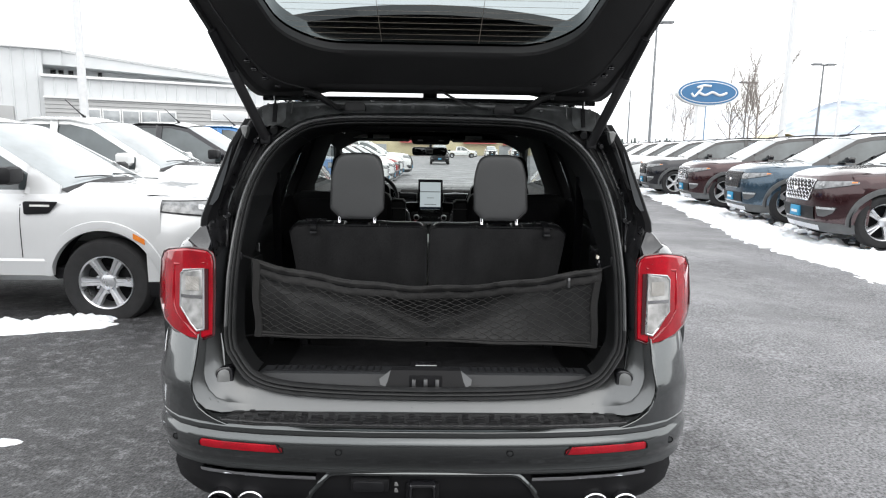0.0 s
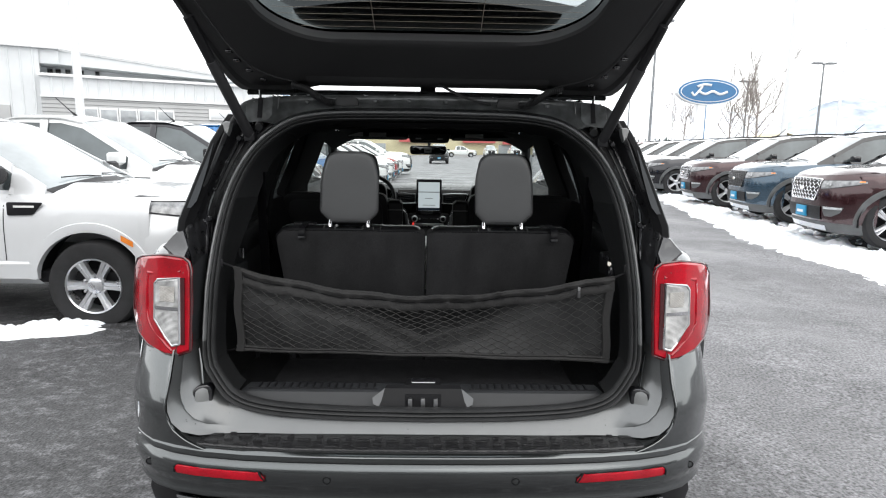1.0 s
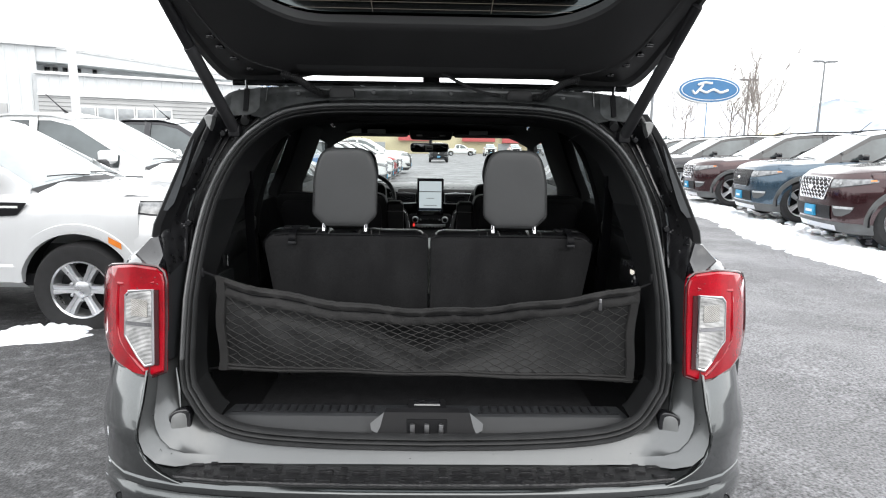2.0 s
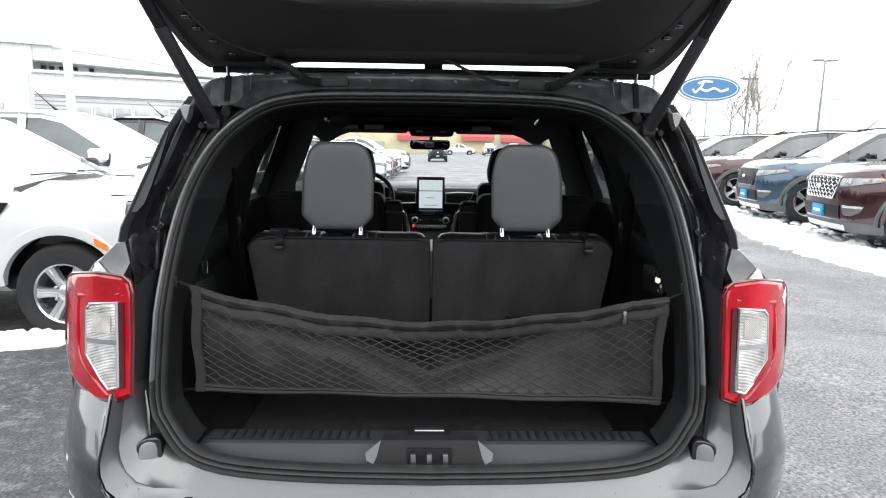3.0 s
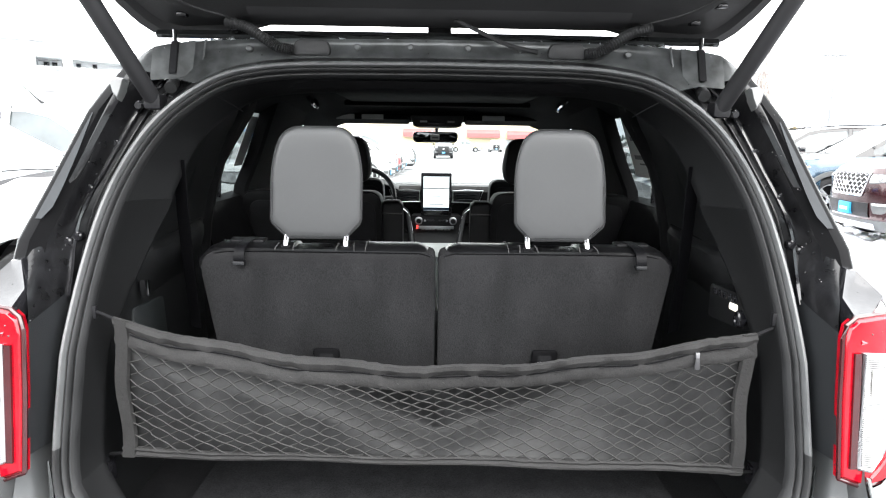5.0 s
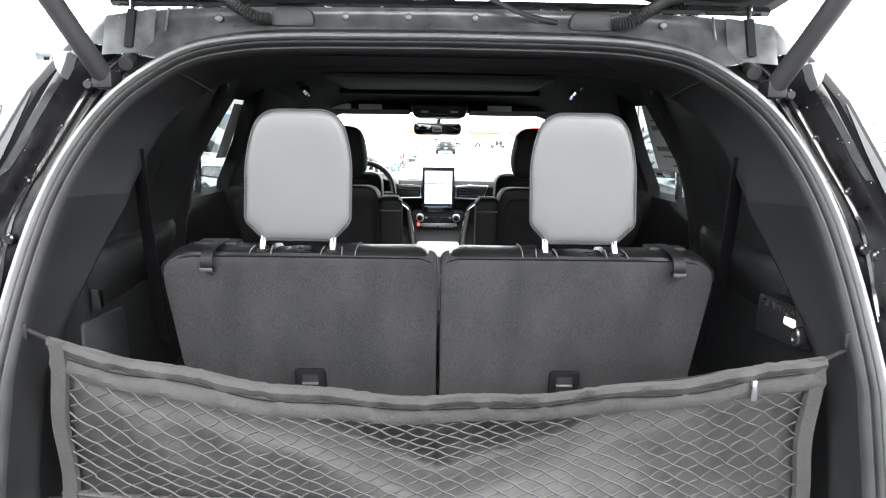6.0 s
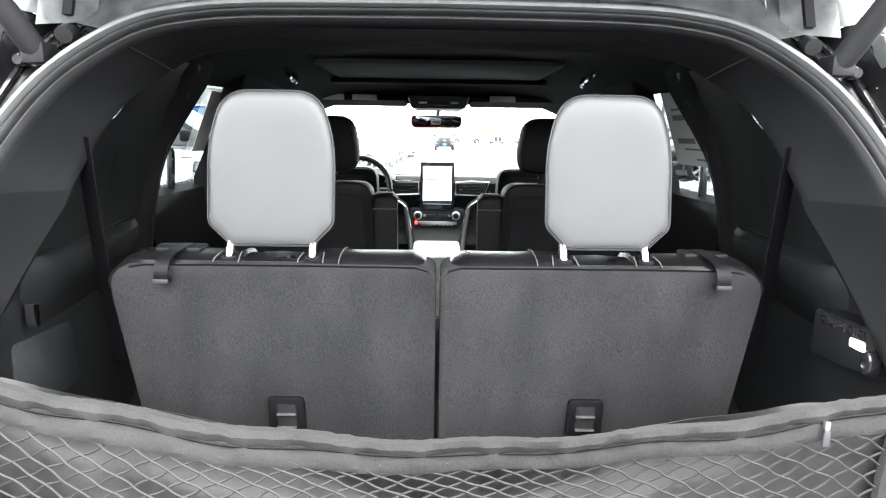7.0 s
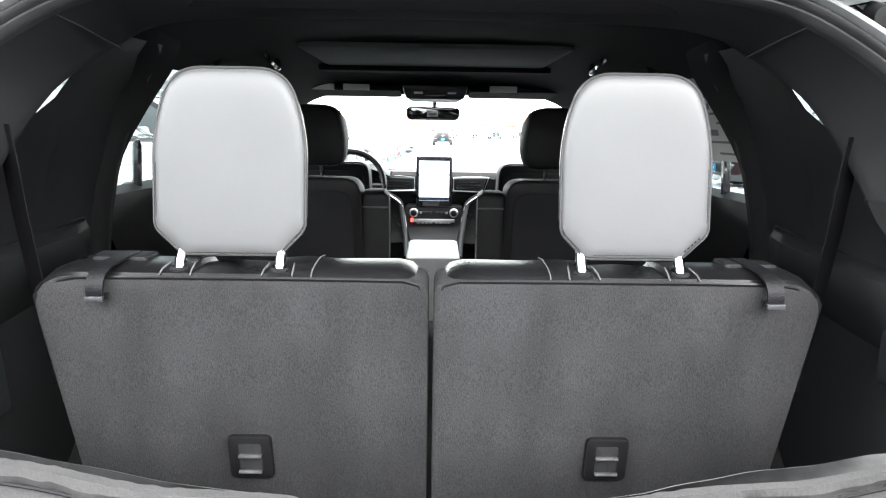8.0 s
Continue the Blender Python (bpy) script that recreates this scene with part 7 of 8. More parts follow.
def asphalt():
    """Dark asphalt with damp, glossier patches and fine stones."""
    m = material("wet_asphalt", (0.04, 0.041, 0.043), 0.5, vary=0.3, scale=0.45, bump=1.0, bump_scale=38, fine=1.1, fine_scale=55, rough_vary=0.2, tone=(0.062, 0.063, 0.065))
    n, l = m.node_tree.nodes, m.node_tree.links
    b = principled(m)
    tc = n.new("ShaderNodeTexCoord")

    def tex(kind, scale, detail=4):
        t = n.new(kind)
        t.inputs["Scale"].default_value = scale
        if kind == "ShaderNodeTexNoise":
            t.inputs["Detail"].default_value, t.inputs["Roughness"].default_value = detail, 0.65
        l.new(tc.outputs["Object"], t.inputs["Vector"])
        return t

    def ramp(src, a, b2, lo, hi):
        r = n.new("ShaderNodeMapRange")
        for k, v in zip(("From Min", "From Max", "To Min", "To Max"), (a, b2, lo, hi)):
            r.inputs[k].default_value = v
        l.new(src, r.inputs["Value"])
        return r.outputs[0]

    def mul(a, b2):
        r = n.new("ShaderNodeMath")
        r.operation = "MULTIPLY"
        l.new(a, r.inputs[0])
        l.new(b2, r.inputs[1])
        return r.outputs[0]
    # paler driving lane beside the stalls: wear plus wet sky sheen painted in
    sep = n.new("ShaderNodeSeparateXYZ")
    l.new(tc.outputs["Object"], sep.inputs[0])
    edge = n.new("ShaderNodeMath")
    edge.operation = "MULTIPLY_ADD"
    l.new(tex("ShaderNodeTexNoise", 0.5).outputs["Fac"], edge.inputs[0])
    edge.inputs[1].default_value = 2.4
    l.new(sep.outputs["X"], edge.inputs[2])
    lane = ramp(edge.outputs[0], 1.6, 3.0, 1.0, 2.9)
    # the open lot further on is paled to paint in the sky-lit wet sheen
    far = n.new("ShaderNodeMath")
    far.operation = "MAXIMUM"
    l.new(lane, far.inputs[0])
    l.new(ramp(sep.outputs["Y"], 12.0, 22.0, 1.0, 3.4), far.inputs[1])
    lane = far.outputs[0]
    # stones, weathered flecks and damp patches
    chips = ramp(tex("ShaderNodeTexNoise", 60, 5).outputs["Fac"], 0.36, 0.66, 0.35, 2.2)
    fleck = n.new("ShaderNodeMapping")
    fleck.inputs["Scale"].default_value = (1, 1.3, 1)
    l.new(tc.outputs["Object"], fleck.inputs[0])
    fl = tex("ShaderNodeTexNoise", 11, 9)
    l.new(fleck.outputs[0], fl.inputs["Vector"])
    worn = ramp(fl.outputs["Fac"], 0.50, 0.66, 0.8, 2.3)
    calm = n.new("ShaderNodeMix")
    calm.data_type = "FLOAT"
    l.new(ramp(edge.outputs[0], 1.6, 3.0, 0.0, 0.85), calm.inputs[0])
    l.new(worn, calm.inputs[2])
    calm.inputs[3].default_value = 1.0
    flecks = calm.outputs[0]
    damp = ramp(tex("ShaderNodeTexNoise", 0.7, 3).outputs["Fac"], 0.35, 0.65, 0.8, 1.2)
    total = mul(mul(mul(lane, chips), flecks), damp)
    col = n.new("ShaderNodeMix")
    col.data_type, col.blend_type = "RGBA", "MULTIPLY"
    col.inputs["Factor"].default_value = 1
    col.inputs["A"].default_value = (0.040, 0.040, 0.042, 1)
    l.new(total, col.inputs["B"])
    l.new(col.outputs["Result"], b.inputs["Base Color"])
    l.new(ramp(tex("ShaderNodeTexNoise", 0.8, 4).outputs["Fac"], 0.35, 0.65, 0.38, 0.75), b.inputs["Roughness"])
    stones = tex("ShaderNodeTexVoronoi", 70)
    bp = n.new("ShaderNodeBump")
    bp.inputs["Strength"].default_value, bp.inputs["Distance"].default_value = 0.8, 0.006
    l.new(stones.outputs["Distance"], bp.inputs["Height"])
    l.new(b.inputs["Normal"].links[0].from_socket, bp.inputs["Normal"])
    l.new(bp.outputs[0], b.inputs["Normal"])
    return m


rows = [[(x, y, SLOPE * x) for x in (-1500, -300, -60, -20, 0, 20, 60, 300, 1500)] for y in (-1500, -300, -60, 0, 60, 150, 400, 1500, 2500)]
tagged(part("ground", skin(rows), asphalt()), "dark wet asphalt car park, cracked and patchy", "ground", kind="structure")

MAROON = paint("dark_maroon_paint", (0.035, 0.009, 0.011))
BLUE = paint("slate_blue_paint", (0.04, 0.075, 0.11))
NAVY = paint("black_paint", (0.012, 0.012, 0.016))
WHITE = material("white_car_paint", (0.72, 0.73, 0.73), 0.3, vary=0.03, scale=2, coat=1.0)
SILVER = material("silver_white_paint", (0.60, 0.61, 0.62), 0.35, 0.15, vary=0.03, scale=2, coat=1.0, fine=0.05, fine_scale=900)
RED_PAINT = paint("red_paint", (0.3, 0.01, 0.012), 0.3)
BRIGHT_BLUE = paint("bright_blue_paint", (0.02, 0.16, 0.42), 0.3)

# row facing the aisle on one side
ROW = [(6.56, 6.63, MAROON, "dark maroon", True), (7.0, 9.75, BLUE, "slate blue", False), (7.3, 13.1, MAROON, "dark maroon", True), (7.56, 17.0, NAVY, "black", False)]
for x, y, col, word, chrome in ROW:
    vehicle("parked_suv", word + " metallic SUV parked nose to the aisle", "car", on_ground(x + 4.07, y + 0.42, 82), SUV, col, "parked cars across the aisle", chrome)
far_white = vehicle("parked_suv", "white SUV parked nose to the aisle", "car", on_ground(12.1, 20.6, 82), SUV, WHITE, "parked cars across the aisle")
for x, y in ((12.5, 23.8), (12.9, 27.0), (13.6, 33.4)):
    copy_thing(far_white, on_ground(x, y, 82))
vehicle("parked_suv", "red SUV parked nose to the aisle", "car", on_ground(13.3, 30.2, 82), SUV, RED_PAINT, "parked cars across the aisle")
# row on the other side: a pickup first
vehicle("pickup_truck", "silver-white pickup truck parked beside the SUV", "pickup truck", on_ground(-7.1, 4.25, -90), PICKUP, SILVER, "parked cars beside the SUV", pickup=True)
vehicle("pickup_truck", "full-size white pickup truck parked in the row", "pickup truck", on_ground(-7.75, 7.2, -90) @ Matrix.Scale(1.07, 4), PICKUP, WHITE, "parked cars beside the SUV", pickup=True)
vehicle("pickup_truck", "full-size black pickup truck parked in the row", "pickup truck", on_ground(-7.75, 10.3, -90) @ Matrix.Scale(1.10, 4), PICKUP, NAVY, "parked cars beside the SUV", pickup=True)
vehicle("pickup_truck", "full-size bright blue pickup truck parked in the row", "pickup truck", on_ground(-7.75, 13.4, -90) @ Matrix.Scale(1.13, 4), PICKUP, BRIGHT_BLUE, "parked cars beside the SUV", pickup=True)
row_white = vehicle("parked_suv", "white SUV parked in the row", "car", on_ground(-7.0, 16.4, -90), SUV, WHITE, "parked cars beside the SUV", True)
vehicle("parked_suv", "black SUV parked in the row", "car", on_ground(-7.1, 19.3, -90), SUV, NAVY, "parked cars beside the SUV")
vehicle("parked_suv", "red SUV parked in the row", "car", on_ground(-6.35, 27.6, -90), SUV, RED_PAINT, "parked cars beside the SUV")
for i, src in ((6, row_white), (7, row_white), (9, row_white)):
    copy_thing(src, on_ground(-6.75 + 0.05 * i, 4.25 + 2.92 * i, -90))
vehicle("pickup_truck", "full-size white pickup truck at the end of the row", "pickup truck", on_ground(-6.75, 33.6, -90) @ Matrix.Scale(1.08, 4), PICKUP, WHITE, "parked cars beside the SUV", pickup=True)

# ---- far traffic at the end of the lot ----
vehicle("pickup_truck", "black pickup truck standing far down the lot", "pickup truck", on_ground(0.70, 62.0, 180), PICKUP, NAVY, "far parked trucks", pickup=True)
side_truck = vehicle("pickup_truck", "white pickup truck parked far down the lot", "pickup truck", on_ground(2.2, 101.0, -90), PICKUP, WHITE, "far parked trucks", pickup=True)
copy_thing(side_truck, on_ground(9.2, 99.0, 180))
copy_thing(side_truck, on_ground(13.5, 102.0, 180))
copy_thing(side_truck, on_ground(18.0, 103.0, 170))
copy_thing(side_truck, on_ground(-13.0, 96.0, -90))

# ---- store building at the end of the lot ----
# yellow and red softened to paint in the windscreen's haze
YELLOW = material("yellow_stucco", (0.56, 0.50, 0.33), 0.8, vary=0.1, scale=0.4, bump=0.2, bump_scale=8)
RED_WALL = material("red_awning", (0.48, 0.10, 0.10), 0.7, vary=0.1, scale=0.5)
BEIGE = material("beige_wall", (0.5, 0.45, 0.36), 0.85, vary=0.1, scale=0.3)
store = thing("store_building", "low yellow store with red awnings beyond the lot", "building", at=on_ground(4, 132))
part("wall", boxed((-24, 0, -0.6), (24, 14, 4.9), 0.05), YELLOW, store)
part("parapet", boxed((-24.2, -0.2, 4.9), (24.2, 14.2, 5.25), 0.04), BEIGE, store)
for x0, x1, z0 in ((2.5, 9.5, 2.6), (11.0, 19.5, 2.4), (-11, -4, 2.6)):
    part("awning", skin([[(x, y, z) for x in (x0, x1)] for y, z in ((-0.02, z0 + 1.7), (-1.2, z0 + 0.9), (-1.25, z0), (-0.02, z0))]), RED_WALL, store)
# store panes paled to paint in the flare that washes them out
for x in (-17.0, 10.2):
    w = part("window", boxed((x, -0.12, 0.2), (x + 3.2, 0.05, 2.3), 0.02), BEIGE, store)
    part("pane", boxed((x + 0.12, -0.14, 0.32), (x + 3.08, -0.11, 2.2), 0.01), material("washed_out_store_glass", (0.3, 0.32, 0.33), 0.1), w)

# ---- metal-clad workshop ----
CLAD = material("pale_metal_cladding", (0.62, 0.64, 0.65), 0.5, 0.1, vary=0.06, scale=0.6)
SIDING = material("grey_lap_siding", (0.38, 0.385, 0.385), 0.6, vary=0.12, scale=0.5)
WHITE_TRIM = material("white_trim", (0.75, 0.76, 0.76), 0.5, vary=0.04)
shop = thing("workshop_building", "pale grey metal-clad dealership workshop with white eaves", "building", at=pose(-23.2, 36, 0, 0, 0, 28))


def clad_wall(x0, x1, y, z0, z1, z2=None, pitch=0.6):
    """Standing-seam cladding; the top may slope from z1 at x0 to z2 at x1."""
    z2 = z1 if z2 is None else z2
    xs = []
    x = x0
    while x < x1:
        xs += [(x, 0.0), (min(x + pitch * 0.82, x1), 0.0), (min(x + pitch * 0.86, x1), -0.045), (min(x + pitch * 0.96, x1), -0.045)]
        x += pitch
    rows = [[(x, y + d, z0) for x, d in xs], [(x, y + d, z1 + (z2 - z1) * (x - x0) / (x1 - x0)) for x, d in xs]]
    return part("clad_wall", skin(rows), CLAD, shop, smooth=False)


part("main_hall", boxed((-30, 0.6, -2), (-0.02, 20, 6.95), 0.03), CLAD, shop)
part("front_wing", boxed((0.2, 0.2, -2), (14, 14, 5.3), 0.03), CLAD, shop)
clad_wall(-30, 0.02, 0.55, -2, 7.0, pitch=0.62)
clad_wall(0.0, 14, 0.15, 4.2, 5.4, pitch=0.62)
part("lap_siding", skin([[(0.0, 0.14 - d, z), (14, 0.14 - d, z)] for i in range(24) for z, d in ((-1.5 + 0.24 * i, 0.05), (-1.5 + 0.24 * i + 0.225, 0.0))]), SIDING, shop, "grey lap siding", smooth=False)
part("roof_overhang", boxed((-0.02, 0.62, 6.12), (1.02, 2.6, 6.98), 0.02), CLAD, shop)
part("eaves_board", boxed((-30, 0.3, 6.98), (1.1, 1.0, 7.18), 0.02), WHITE_TRIM, shop)
part("fascia_board", boxed((-0.1, -0.1, 5.36), (14.2, 0.4, 5.52), 0.02), WHITE_TRIM, shop)
part("siding_trim", boxed((-0.05, 0.0, 4.14), (14, 0.12, 4.24), 0.01), WHITE_TRIM, shop)
bm = bmesh.new()
bridge(bm, [[(x, y, z) for x, z in ((1.0, 6.15), (1.0, 6.97), (11.5, 6.0), (11.5, 5.75))] for y in (0.9, 12)], True, True)
part("sloped_storey", bm, CLAD, shop, smooth=False)
bm = bmesh.new()
bridge(bm, [[(x, y, z) for x, z in ((-0.1, 5.4), (-0.1, 6.2), (10.5, 5.8), (10.5, 5.4))] for y in (2.6, 12)], True, True)
part("deck_wall", bm, CLAD, shop, smooth=False)
PALE_PANE = material("frosted_pane", (0.33, 0.35, 0.36), 0.15, vary=0.3, scale=1.5, coat=0.6)
part("sloped_fascia", tubed([(1.0, 0.85, 7.05), (11.7, 0.85, 6.05)], 0.12, 4), WHITE_TRIM, shop)
for x, wide in ((0.28, 0.34), (0.72, 0.32), (1.25, 0.32), (2.0, 0.3), (2.9, 0.28)):
    w = part("window", boxed((x, 2.5, 5.5), (x + wide, 2.62, 6.05), 0.02), SIDING, shop)
    part("pane", boxed((x + 0.03, 2.46, 5.55), (x + wide - 0.03, 2.52, 6.0), 0.01), DARK_GLASS, w)
for i in range(5):
    x = 1.9 + 1.08 * i
    w = part("window", boxed((x, 0.0, 2.7), (x + 1.04, 0.2, 3.62), 0.02), WHITE_TRIM, shop)
    part("pane", boxed((x + 0.08, -0.03, 2.78), (x + 0.96, 0.03, 3.52), 0.01), PALE_PANE, w)
w = part("sign_board", boxed((9.4, -0.02, 3.1), (11.8, 0.15, 3.8), 0.02), WHITE_TRIM, shop)
part("sign_face", boxed((9.5, -0.05, 3.2), (11.7, 0.0, 3.7), 0.01), CLAD, w)
w = part("dark_door", boxed((-3.0, 0.4, 2.2), (-1.6, 0.56, 3.6), 0.02), SIDING, shop)
part("roof_vent", tubed([(8.2, 3, 5.4), (8.2, 3, 6.6), (8.2, 3, 6.62), (8.2, 3, 6.85)], [0.15, 0.15, 0.26, 0.26], 10), WHITE_TRIM, shop)

# unseen wall added behind the aisle to dim the bay and paint reflections
BACK_WALL = material("plain_grey_wall", (0.2, 0.2, 0.2), 0.8, vary=0.15, scale=0.3)
tagged(part("wall_south", boxed((-40, -13.6, -1.5), (40, -13, 4.2), 0.05), BACK_WALL), "plain grey wall", "wall", kind="structure")

# ---- oval dealer sign on a column: colours only ----
SIGN_BLUE = material("sign_blue", (0.012, 0.125, 0.29), 0.35, vary=0.06, coat=0.5)
sign = thing("oval_sign", "blue oval dealership sign with white rim on a pale column", "sign", at=on_ground(22.73, 50))


def oval(w, h, y0, y1):
    return skin([[(w * k * math.cos(a), y, 6.08 + h * k * math.sin(a)) for a in steps(0, math.tau * 47 / 48, 47)] for k, y in ((0.97, y1), (1, y1 - 0.05), (1, y0 + 0.05), (0.985, y0))], True, True)


part("sign_rim", oval(2.62, 1.09, -0.2, 0.35), WHITE_TRIM, sign)
part("sign_band", oval(2.52, 1.0, -0.23, 0.1), SIGN_BLUE, sign)
part("sign_ring", oval(2.36, 0.87, -0.25, 0.1), WHITE_TRIM, sign)
part("sign_face", oval(2.29, 0.81, -0.27, 0.1), SIGN_BLUE, sign)
part("sign_swash", tubed(smoothed([(-1.45, -0.30, 6.0), (-1.2, -0.30, 5.75), (-0.85, -0.30, 6.1), (-0.6, -0.30, 6.5), (-1.0, -0.30, 6.45), (-0.5, -0.30, 6.62), (0.15, -0.30, 6.58)], 5), 0.09, 6), WHITE_TRIM, sign, "plain white swash")
part("sign_swash", tubed(smoothed([(-0.85, -0.30, 6.05), (-0.3, -0.30, 5.86), (0.3, -0.30, 6.08), (0.9, -0.30, 5.86), (1.5, -0.30, 6.05)], 5), 0.10, 6), WHITE_TRIM, sign, "plain white swash")
part("column", boxed((-0.75, -0.1, -0.8), (-0.1, 0.5, 5.2), 0.04), WHITE_TRIM, sign)
part("column", boxed((-0.08, -0.05, -0.8), (0.0, 0.45, 5.2), 0.02), SIGN_BLUE, sign)

# ---- lamp posts ----
POST_WHITE = material("white_post_paint", (0.7, 0.71, 0.72), 0.5, vary=0.05)
POST_GREY = material("weathered_steel_post", (0.22, 0.23, 0.24), 0.5, 0.6, vary=0.15)


def lamp_post(x, y, height, r, mat, heads=(), arm=0.0):
    post = thing("lamp_post", "tall car-park lamp post" if mat is POST_GREY else "white painted car-park lamp post", "lamp post", "lamp posts", at=on_ground(x, y))
    part("pole", tubed([(0, 0, -0.6), (0, 0, height * 0.5), (0, 0, height)], [r, r * 0.85, r * 0.6], 12), mat, post)
    part("base", tubed([(0, 0, -0.6), (0, 0, 0.6), (0, 0, 0.62)], [r * 2.2, r * 2.2, r * 1.2], 14), BEIGE, post)
    if arm:
        part("arm", tubed(smoothed([(0, 0, height - 0.1), (arm * 0.3, 0, height + 0.3), (arm, 0, height + 0.45)], 5), r * 0.45, 8), mat, post)
    for dx in heads:
        part("arm", tubed([(0, 0, height - 0.1), (dx, 0, height - 0.05)], r * 0.5, 6), mat, post)
        head = part("lamp_head", boxed((dx - 0.45, -0.25, height - 0.1), (dx + 0.45, 0.25, height + 0.08), 0.04), mat, post)
        part("lamp_lens", boxed((dx - 0.35, -0.2, height - 0.13), (dx + 0.35, 0.2, height - 0.10), 0.01), HEADLAMP, head)


lamp_post(-12.1, 20, 12.5, 0.15, POST_WHITE)
lamp_post(13.55, 22, 13, 0.13, POST_WHITE)
lamp_post(16.4, 45, 10.7, 0.12, POST_GREY, (0.75,))
lamp_post(38.4, 60, 9.7, 0.13, POST_GREY, (-0.7, 0.7))
lamp_post(27.35, 40, 8.9, 0.11, POST_WHITE, (), 3.0)
lamp_post(36.1, 70, 9.0, 0.12, POST_GREY, (-0.6, 0.6))
lamp_post(25.7, 80, 9.0, 0.12, POST_GREY)
lamp_post(33.5, 85, 9.0, 0.1, POST_WHITE)
lamp_post(76, 85, 10.5, 0.14, POST_GREY)

# ---- bare trees ----
# bark lightened to put the haze of distance into its colour
BARK = material("hazed_bark", (0.27, 0.24, 0.22), 0.9, vary=0.3, scale=3, bump=0.5, bump_scale=20)


def bare_tree(x, y, height, seed):
    rng = random.Random(seed)
    tree = thing("bare_tree", "leafless deciduous tree with fine grey twigs", "tree", "bare trees", at=on_ground(x, y))
    trunk, twigs = bmesh.new(), bmesh.new()
    tube(trunk, [(0, 0, -0.5), (0.05, 0, height * 0.2), (0.0, 0.05, height * 0.45), (0.1, 0, height * 0.7)], [height * 0.014, height * 0.012, height * 0.008, height * 0.004], 8)

    def grow(base, d, length, r, depth):
        pts = [base]
        dd = d.copy()
        for _ in range(3):
            dd = (dd + Vector((rng.uniform(-0.25, 0.25), rng.uniform(-0.25, 0.25), rng.uniform(-0.02, 0.3)))).normalized()
            pts.append(pts[-1] + dd * length / 3)
        tube(trunk if depth > 2 else twigs, pts, [r, r * 0.8, r * 0.6, r * 0.4], 5 if depth > 1 else 3, False)
        if depth:
            for _ in range(rng.randint(4, 5)):
                q = rng.choice(pts[1:])
                side = Vector((rng.uniform(-1, 1), rng.uniform(-1, 1), rng.uniform(0.2, 1))).normalized()
                grow(q, (dd * 0.6 + side * 0.7).normalized(), length * rng.uniform(0.5, 0.72), max(0.009, r * 0.56), depth - 1)
    for i in range(9):
        z = height * (0.22 + 0.5 * i / 9)
        a = i * 2.4
        grow(Vector((0.03, 0, z)), Vector((math.cos(a), math.sin(a), 1.0)).normalized(), height * 0.33, height * 0.0055, 3)
    part("trunk", trunk, BARK, tree)
    part("crown", twigs, BARK, tree)


bare_tree(32.3, 60, 9.8, 3)
bare_tree(30.6, 62, 8.4, 4)
bare_tree(25.5, 61, 6.6, 5)
bare_tree(34.5, 66, 8.0, 6)

# ---- distance: conifer belt, low sheds, snowy hills ----
# needles lightened to stand for haze over the far belt
NEEDLE = material("dark_conifer", (0.075, 0.09, 0.085), 0.9, vary=0.4, scale=0.5)
rng = random.Random(7)
bm = bmesh.new()
for i in range(420):
    y = rng.uniform(170, 260)
    x = rng.uniform(0.22, 0.85) * y
    h = rng.uniform(2.0, 6.0)
    r = h * rng.uniform(0.18, 0.3)
    z0 = SLOPE * x - 1
    tiers = []
    for k in range(5):
        zz = z0 + h * (0.1 + 0.9 * k / 5)
        rr = r * (1 - k / 5.3)
        tiers.append([(x + rr * rng.uniform(0.7, 1.15) * math.cos(a * math.tau / 7), y + rr * rng.uniform(0.7, 1.15) * math.sin(a * math.tau / 7), zz) for a in range(7)])
        tiers.append([(x + rr * 0.55 * math.cos(a * math.tau / 7), y + rr * 0.55 * math.sin(a * math.tau / 7), zz + h * 0.14) for a in range(7)])
    bridge(bm, tiers, True, True)
tagged(part("far_trees", bm, NEEDLE), "belt of far dark conifers", "trees", kind="stuff")
for x, y, w, h, mat in ((120, 165, 50, 4.2, BEIGE), (75, 160, 24, 3.2, RED_WALL), (64, 175, 10, 3.6, SIDING), (50, 180, 20, 2.6, SIDING), (97, 168, 9, 5.6, YELLOW)):
    shed = thing("shed", "low far commercial shed", "building", "far sheds", at=on_ground(x, y))
    part("wall", boxed((-w / 2, 0, -1.5), (w / 2, 12, h * 0.75), 0.05), mat, shed)
    bm = bmesh.new()
    bridge(bm, [[(xx, yy, h * zz) for xx, zz in ((-w / 2 - 0.4, 0.74), (0, 1.0), (w / 2 + 0.4, 0.74))] for yy in (-0.5, 12.5)])
    part("roof", bm, mat if mat is YELLOW else CLAD, shed, smooth=False)
# hill colours paled and blued to paint in the air's haze
HILL = material("snowy_hill", (0.80, 0.83, 0.87), 0.9, vary=0.10, scale=0.006, fine=0.5, fine_scale=0.03, tone=(0.75, 0.78, 0.82))
FOREST_HILL = material("forested_hill", (0.27, 0.32, 0.39), 0.9, vary=0.2, scale=0.008, fine=0.25, fine_scale=0.04, tone=(0.5, 0.55, 0.62))


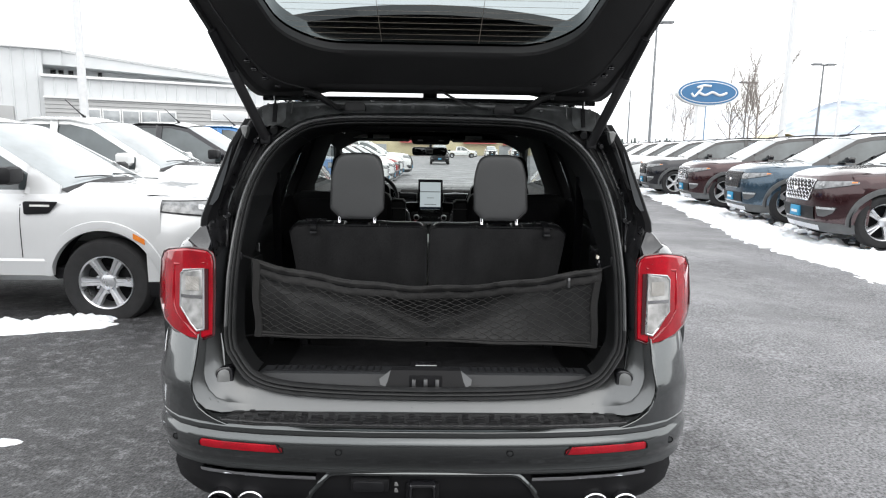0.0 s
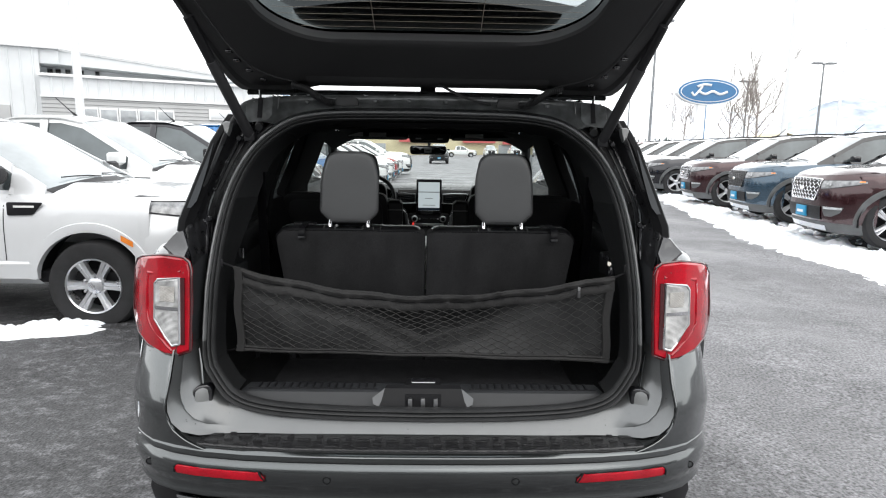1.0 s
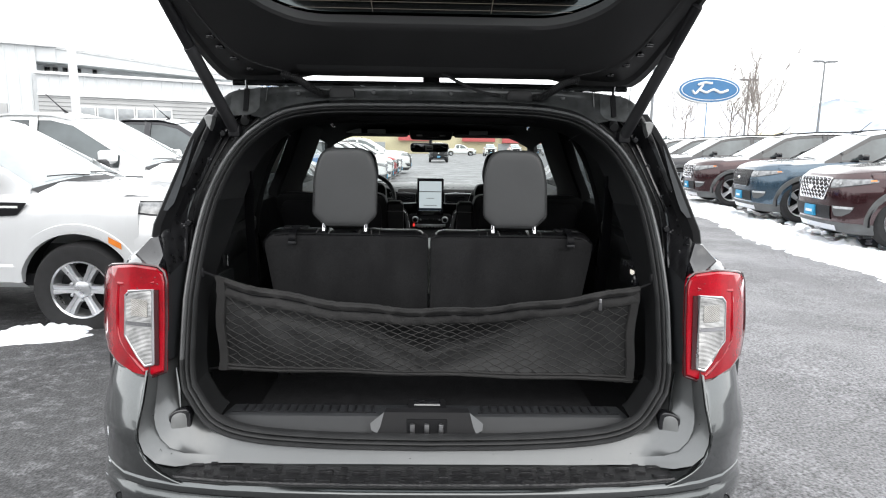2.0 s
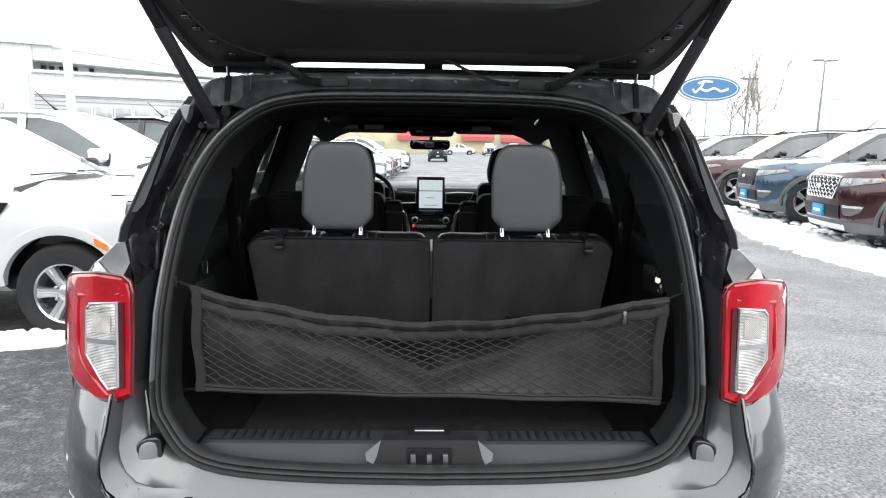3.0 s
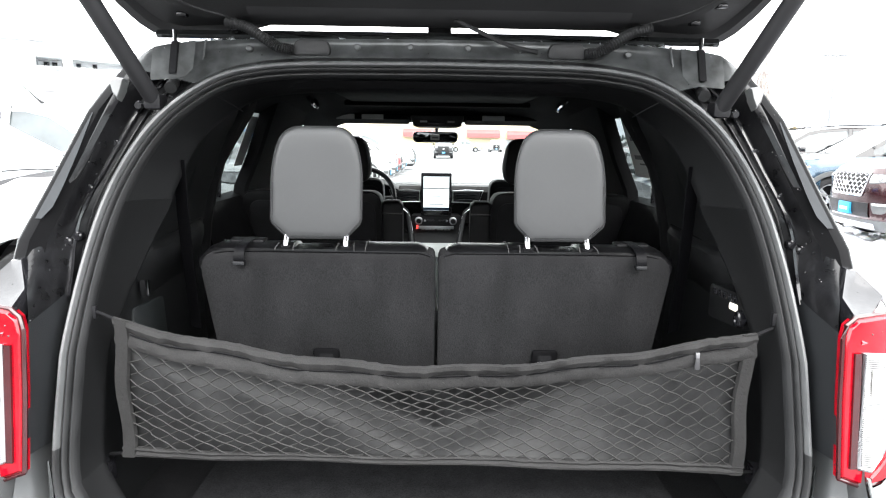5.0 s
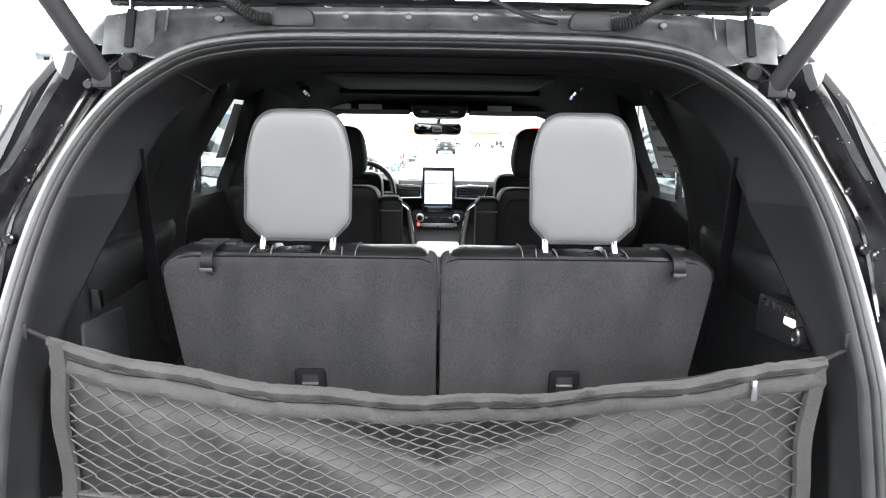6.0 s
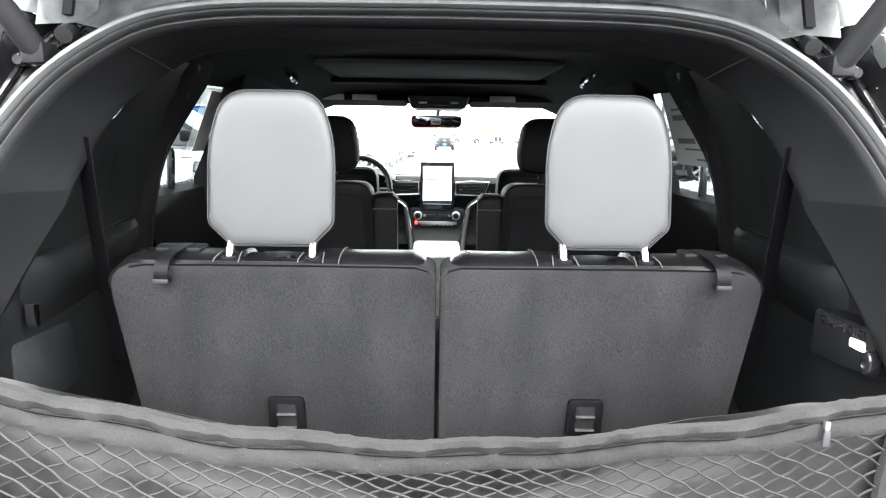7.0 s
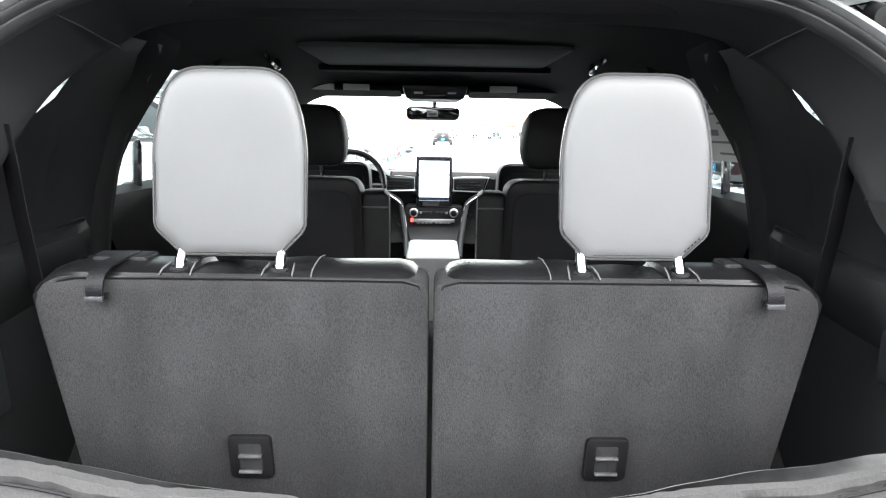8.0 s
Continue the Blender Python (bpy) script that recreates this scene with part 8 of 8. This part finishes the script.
def hill(name, label, mat, x0, x1, y0, depth, crest):
    rows = []
    for x in steps(x0, x1, 60):
        h = lerp(crest, x)
        rows.append([(x, y0 + depth * k, -5 + h * q * (0.9 + 0.2 * noise.noise(Vector((x * 0.006, k * 3, 1))))) for k, q in ((0, 0), (0.2, 0.25), (0.4, 0.55), (0.6, 0.85), (0.75, 1.0), (1, 0.7))])
    tagged(part(name, skin(rows), mat), label, "hill", kind="structure")


hill("backdrop_ridge", "pale snow-covered ridge under cloud", HILL, 300, 1100, 1300, 500, [(300, 60), (430, 120), (540, 175), (640, 190), (760, 150), (900, 95), (1100, 70)])
hill("backdrop_hill", "blue-grey forested hill with snow", FOREST_HILL, 800, 1700, 1250, 500, [(800, 10), (900, 90), (1000, 150), (1120, 175), (1300, 140), (1700, 60)])

# ---- snow and slush ----
SNOW = material("wet_snow", (0.8, 0.82, 0.85), 0.55, vary=0.06, scale=6, bump=0.8, bump_scale=40)
principled(SNOW).inputs["Subsurface Weight"].default_value = 0.2
principled(SNOW).inputs["Subsurface Radius"].default_value = (0.02, 0.025, 0.03)


def snow_field(name, label, x0, x1, y0, y1, cell, cover, height, seed):
    """Thawing snow with ragged rims: cover(x, y) is above 0 where it still lies."""
    nx, ny = int((x1 - x0) / cell), int((y1 - y0) / cell)
    bm = bmesh.new()
    grid, value = {}, {}
    for i in range(nx + 1):
        for j in range(ny + 1):
            x, y = x0 + (x1 - x0) * i / nx, y0 + (y1 - y0) * j / ny
            p = Vector((x, y, seed))
            c = cover(x, y) + 0.35 * noise.noise(p * 1.7) + 0.3 * noise.noise(p * 5) + 0.15 * noise.noise(p * 14)
            value[i, j] = c
    for (i, j), c in value.items():
        near = [value.get((i + a, j + b), -1) for a in (-1, 0, 1) for b in (-1, 0, 1)]
        if max(near) > 0:
            x, y = x0 + (x1 - x0) * i / nx, y0 + (y1 - y0) * j / ny
            p = Vector((x, y, seed))
            lump = 0.75 + 0.5 * noise.noise(p * 3.1) + 0.35 * noise.noise(p * 9) + 0.4 * noise.noise(p * 21)
            h = height * min(1.0, max(0.0, c) * 1.6) ** 0.6 * max(0.15, lump)
            grid[i, j] = bm.verts.new((x, y, SLOPE * x + (h if c > 0 else -0.012)))
    for i, j in list(grid):
        q = [grid.get(k) for k in ((i, j), (i + 1, j), (i + 1, j + 1), (i, j + 1))]
        if all(q):
            bm.faces.new(q)
    return tagged(part(name, bm, SNOW), label, "snow", kind="stuff")


def bank_cover(x, y):
    a = lerp([(3, 5.2), (4.5, 5.1), (7.4, 5.15), (11.4, 5.85), (17, 6.85), (26, 8.35), (34, 9.7)], y)
    b = lerp([(3, 7.6), (4.5, 6.9), (7.4, 6.45), (11.4, 6.95), (17, 7.9), (26, 9.3), (34, 10.6)], y)
    return min(x - a, b - x) * 2.2


def blobs(*rows):
    return lambda x, y: max(1 - ((x - a) / rx) ** 2 - ((y - b) / ry) ** 2 for a, b, rx, ry in rows) * 0.62


snow_field("snow_bank", "ragged bank of thawing snow along the parked cars", 4.6, 11.5, 3.2, 34, 0.055, bank_cover, 0.11, 1.0)
snow_field("snow_patch", "small heap of thawing snow by the pickup wheel", -4.4, -2.5, 2.6, 3.7, 0.013, blobs((-3.9, 2.98, 0.42, 0.1), (-3.45, 3.02, 0.42, 0.17), (-3.1, 3.12, 0.36, 0.18), (-2.98, 3.3, 0.24, 0.16)), 0.075, 4.0)
snow_field("snow_patch", "tiny leftover of snow on the asphalt", -2.7, -2.0, 0.75, 1.15, 0.015, blobs((-2.35, 0.95, 0.22, 0.06),), 0.03, 6.0)
bm = bmesh.new()
for i in range(240):
    y = rng.uniform(4.5, 26)
    x = lerp([(4.5, 5.6), (7.4, 5.9), (11.4, 6.6), (17, 7.5), (26, 8.9)], y) + rng.uniform(0.1, 1.15)
    r = rng.uniform(0.02, 0.10)
    res = bmesh.ops.create_icosphere(bm, subdivisions=2, radius=r)
    for v in res["verts"]:
        v.co = Vector((v.co.x * 1.3, v.co.y * 1.1, v.co.z * 0.7)) * (1 + 0.5 * noise.noise(v.co * 14 + Vector((i, 0, 0)))) + Vector((x, y, SLOPE * x + r * 0.45))
tagged(part("snow_lumps", bm, SNOW), "lumps of icy snow", "snow", kind="stuff")
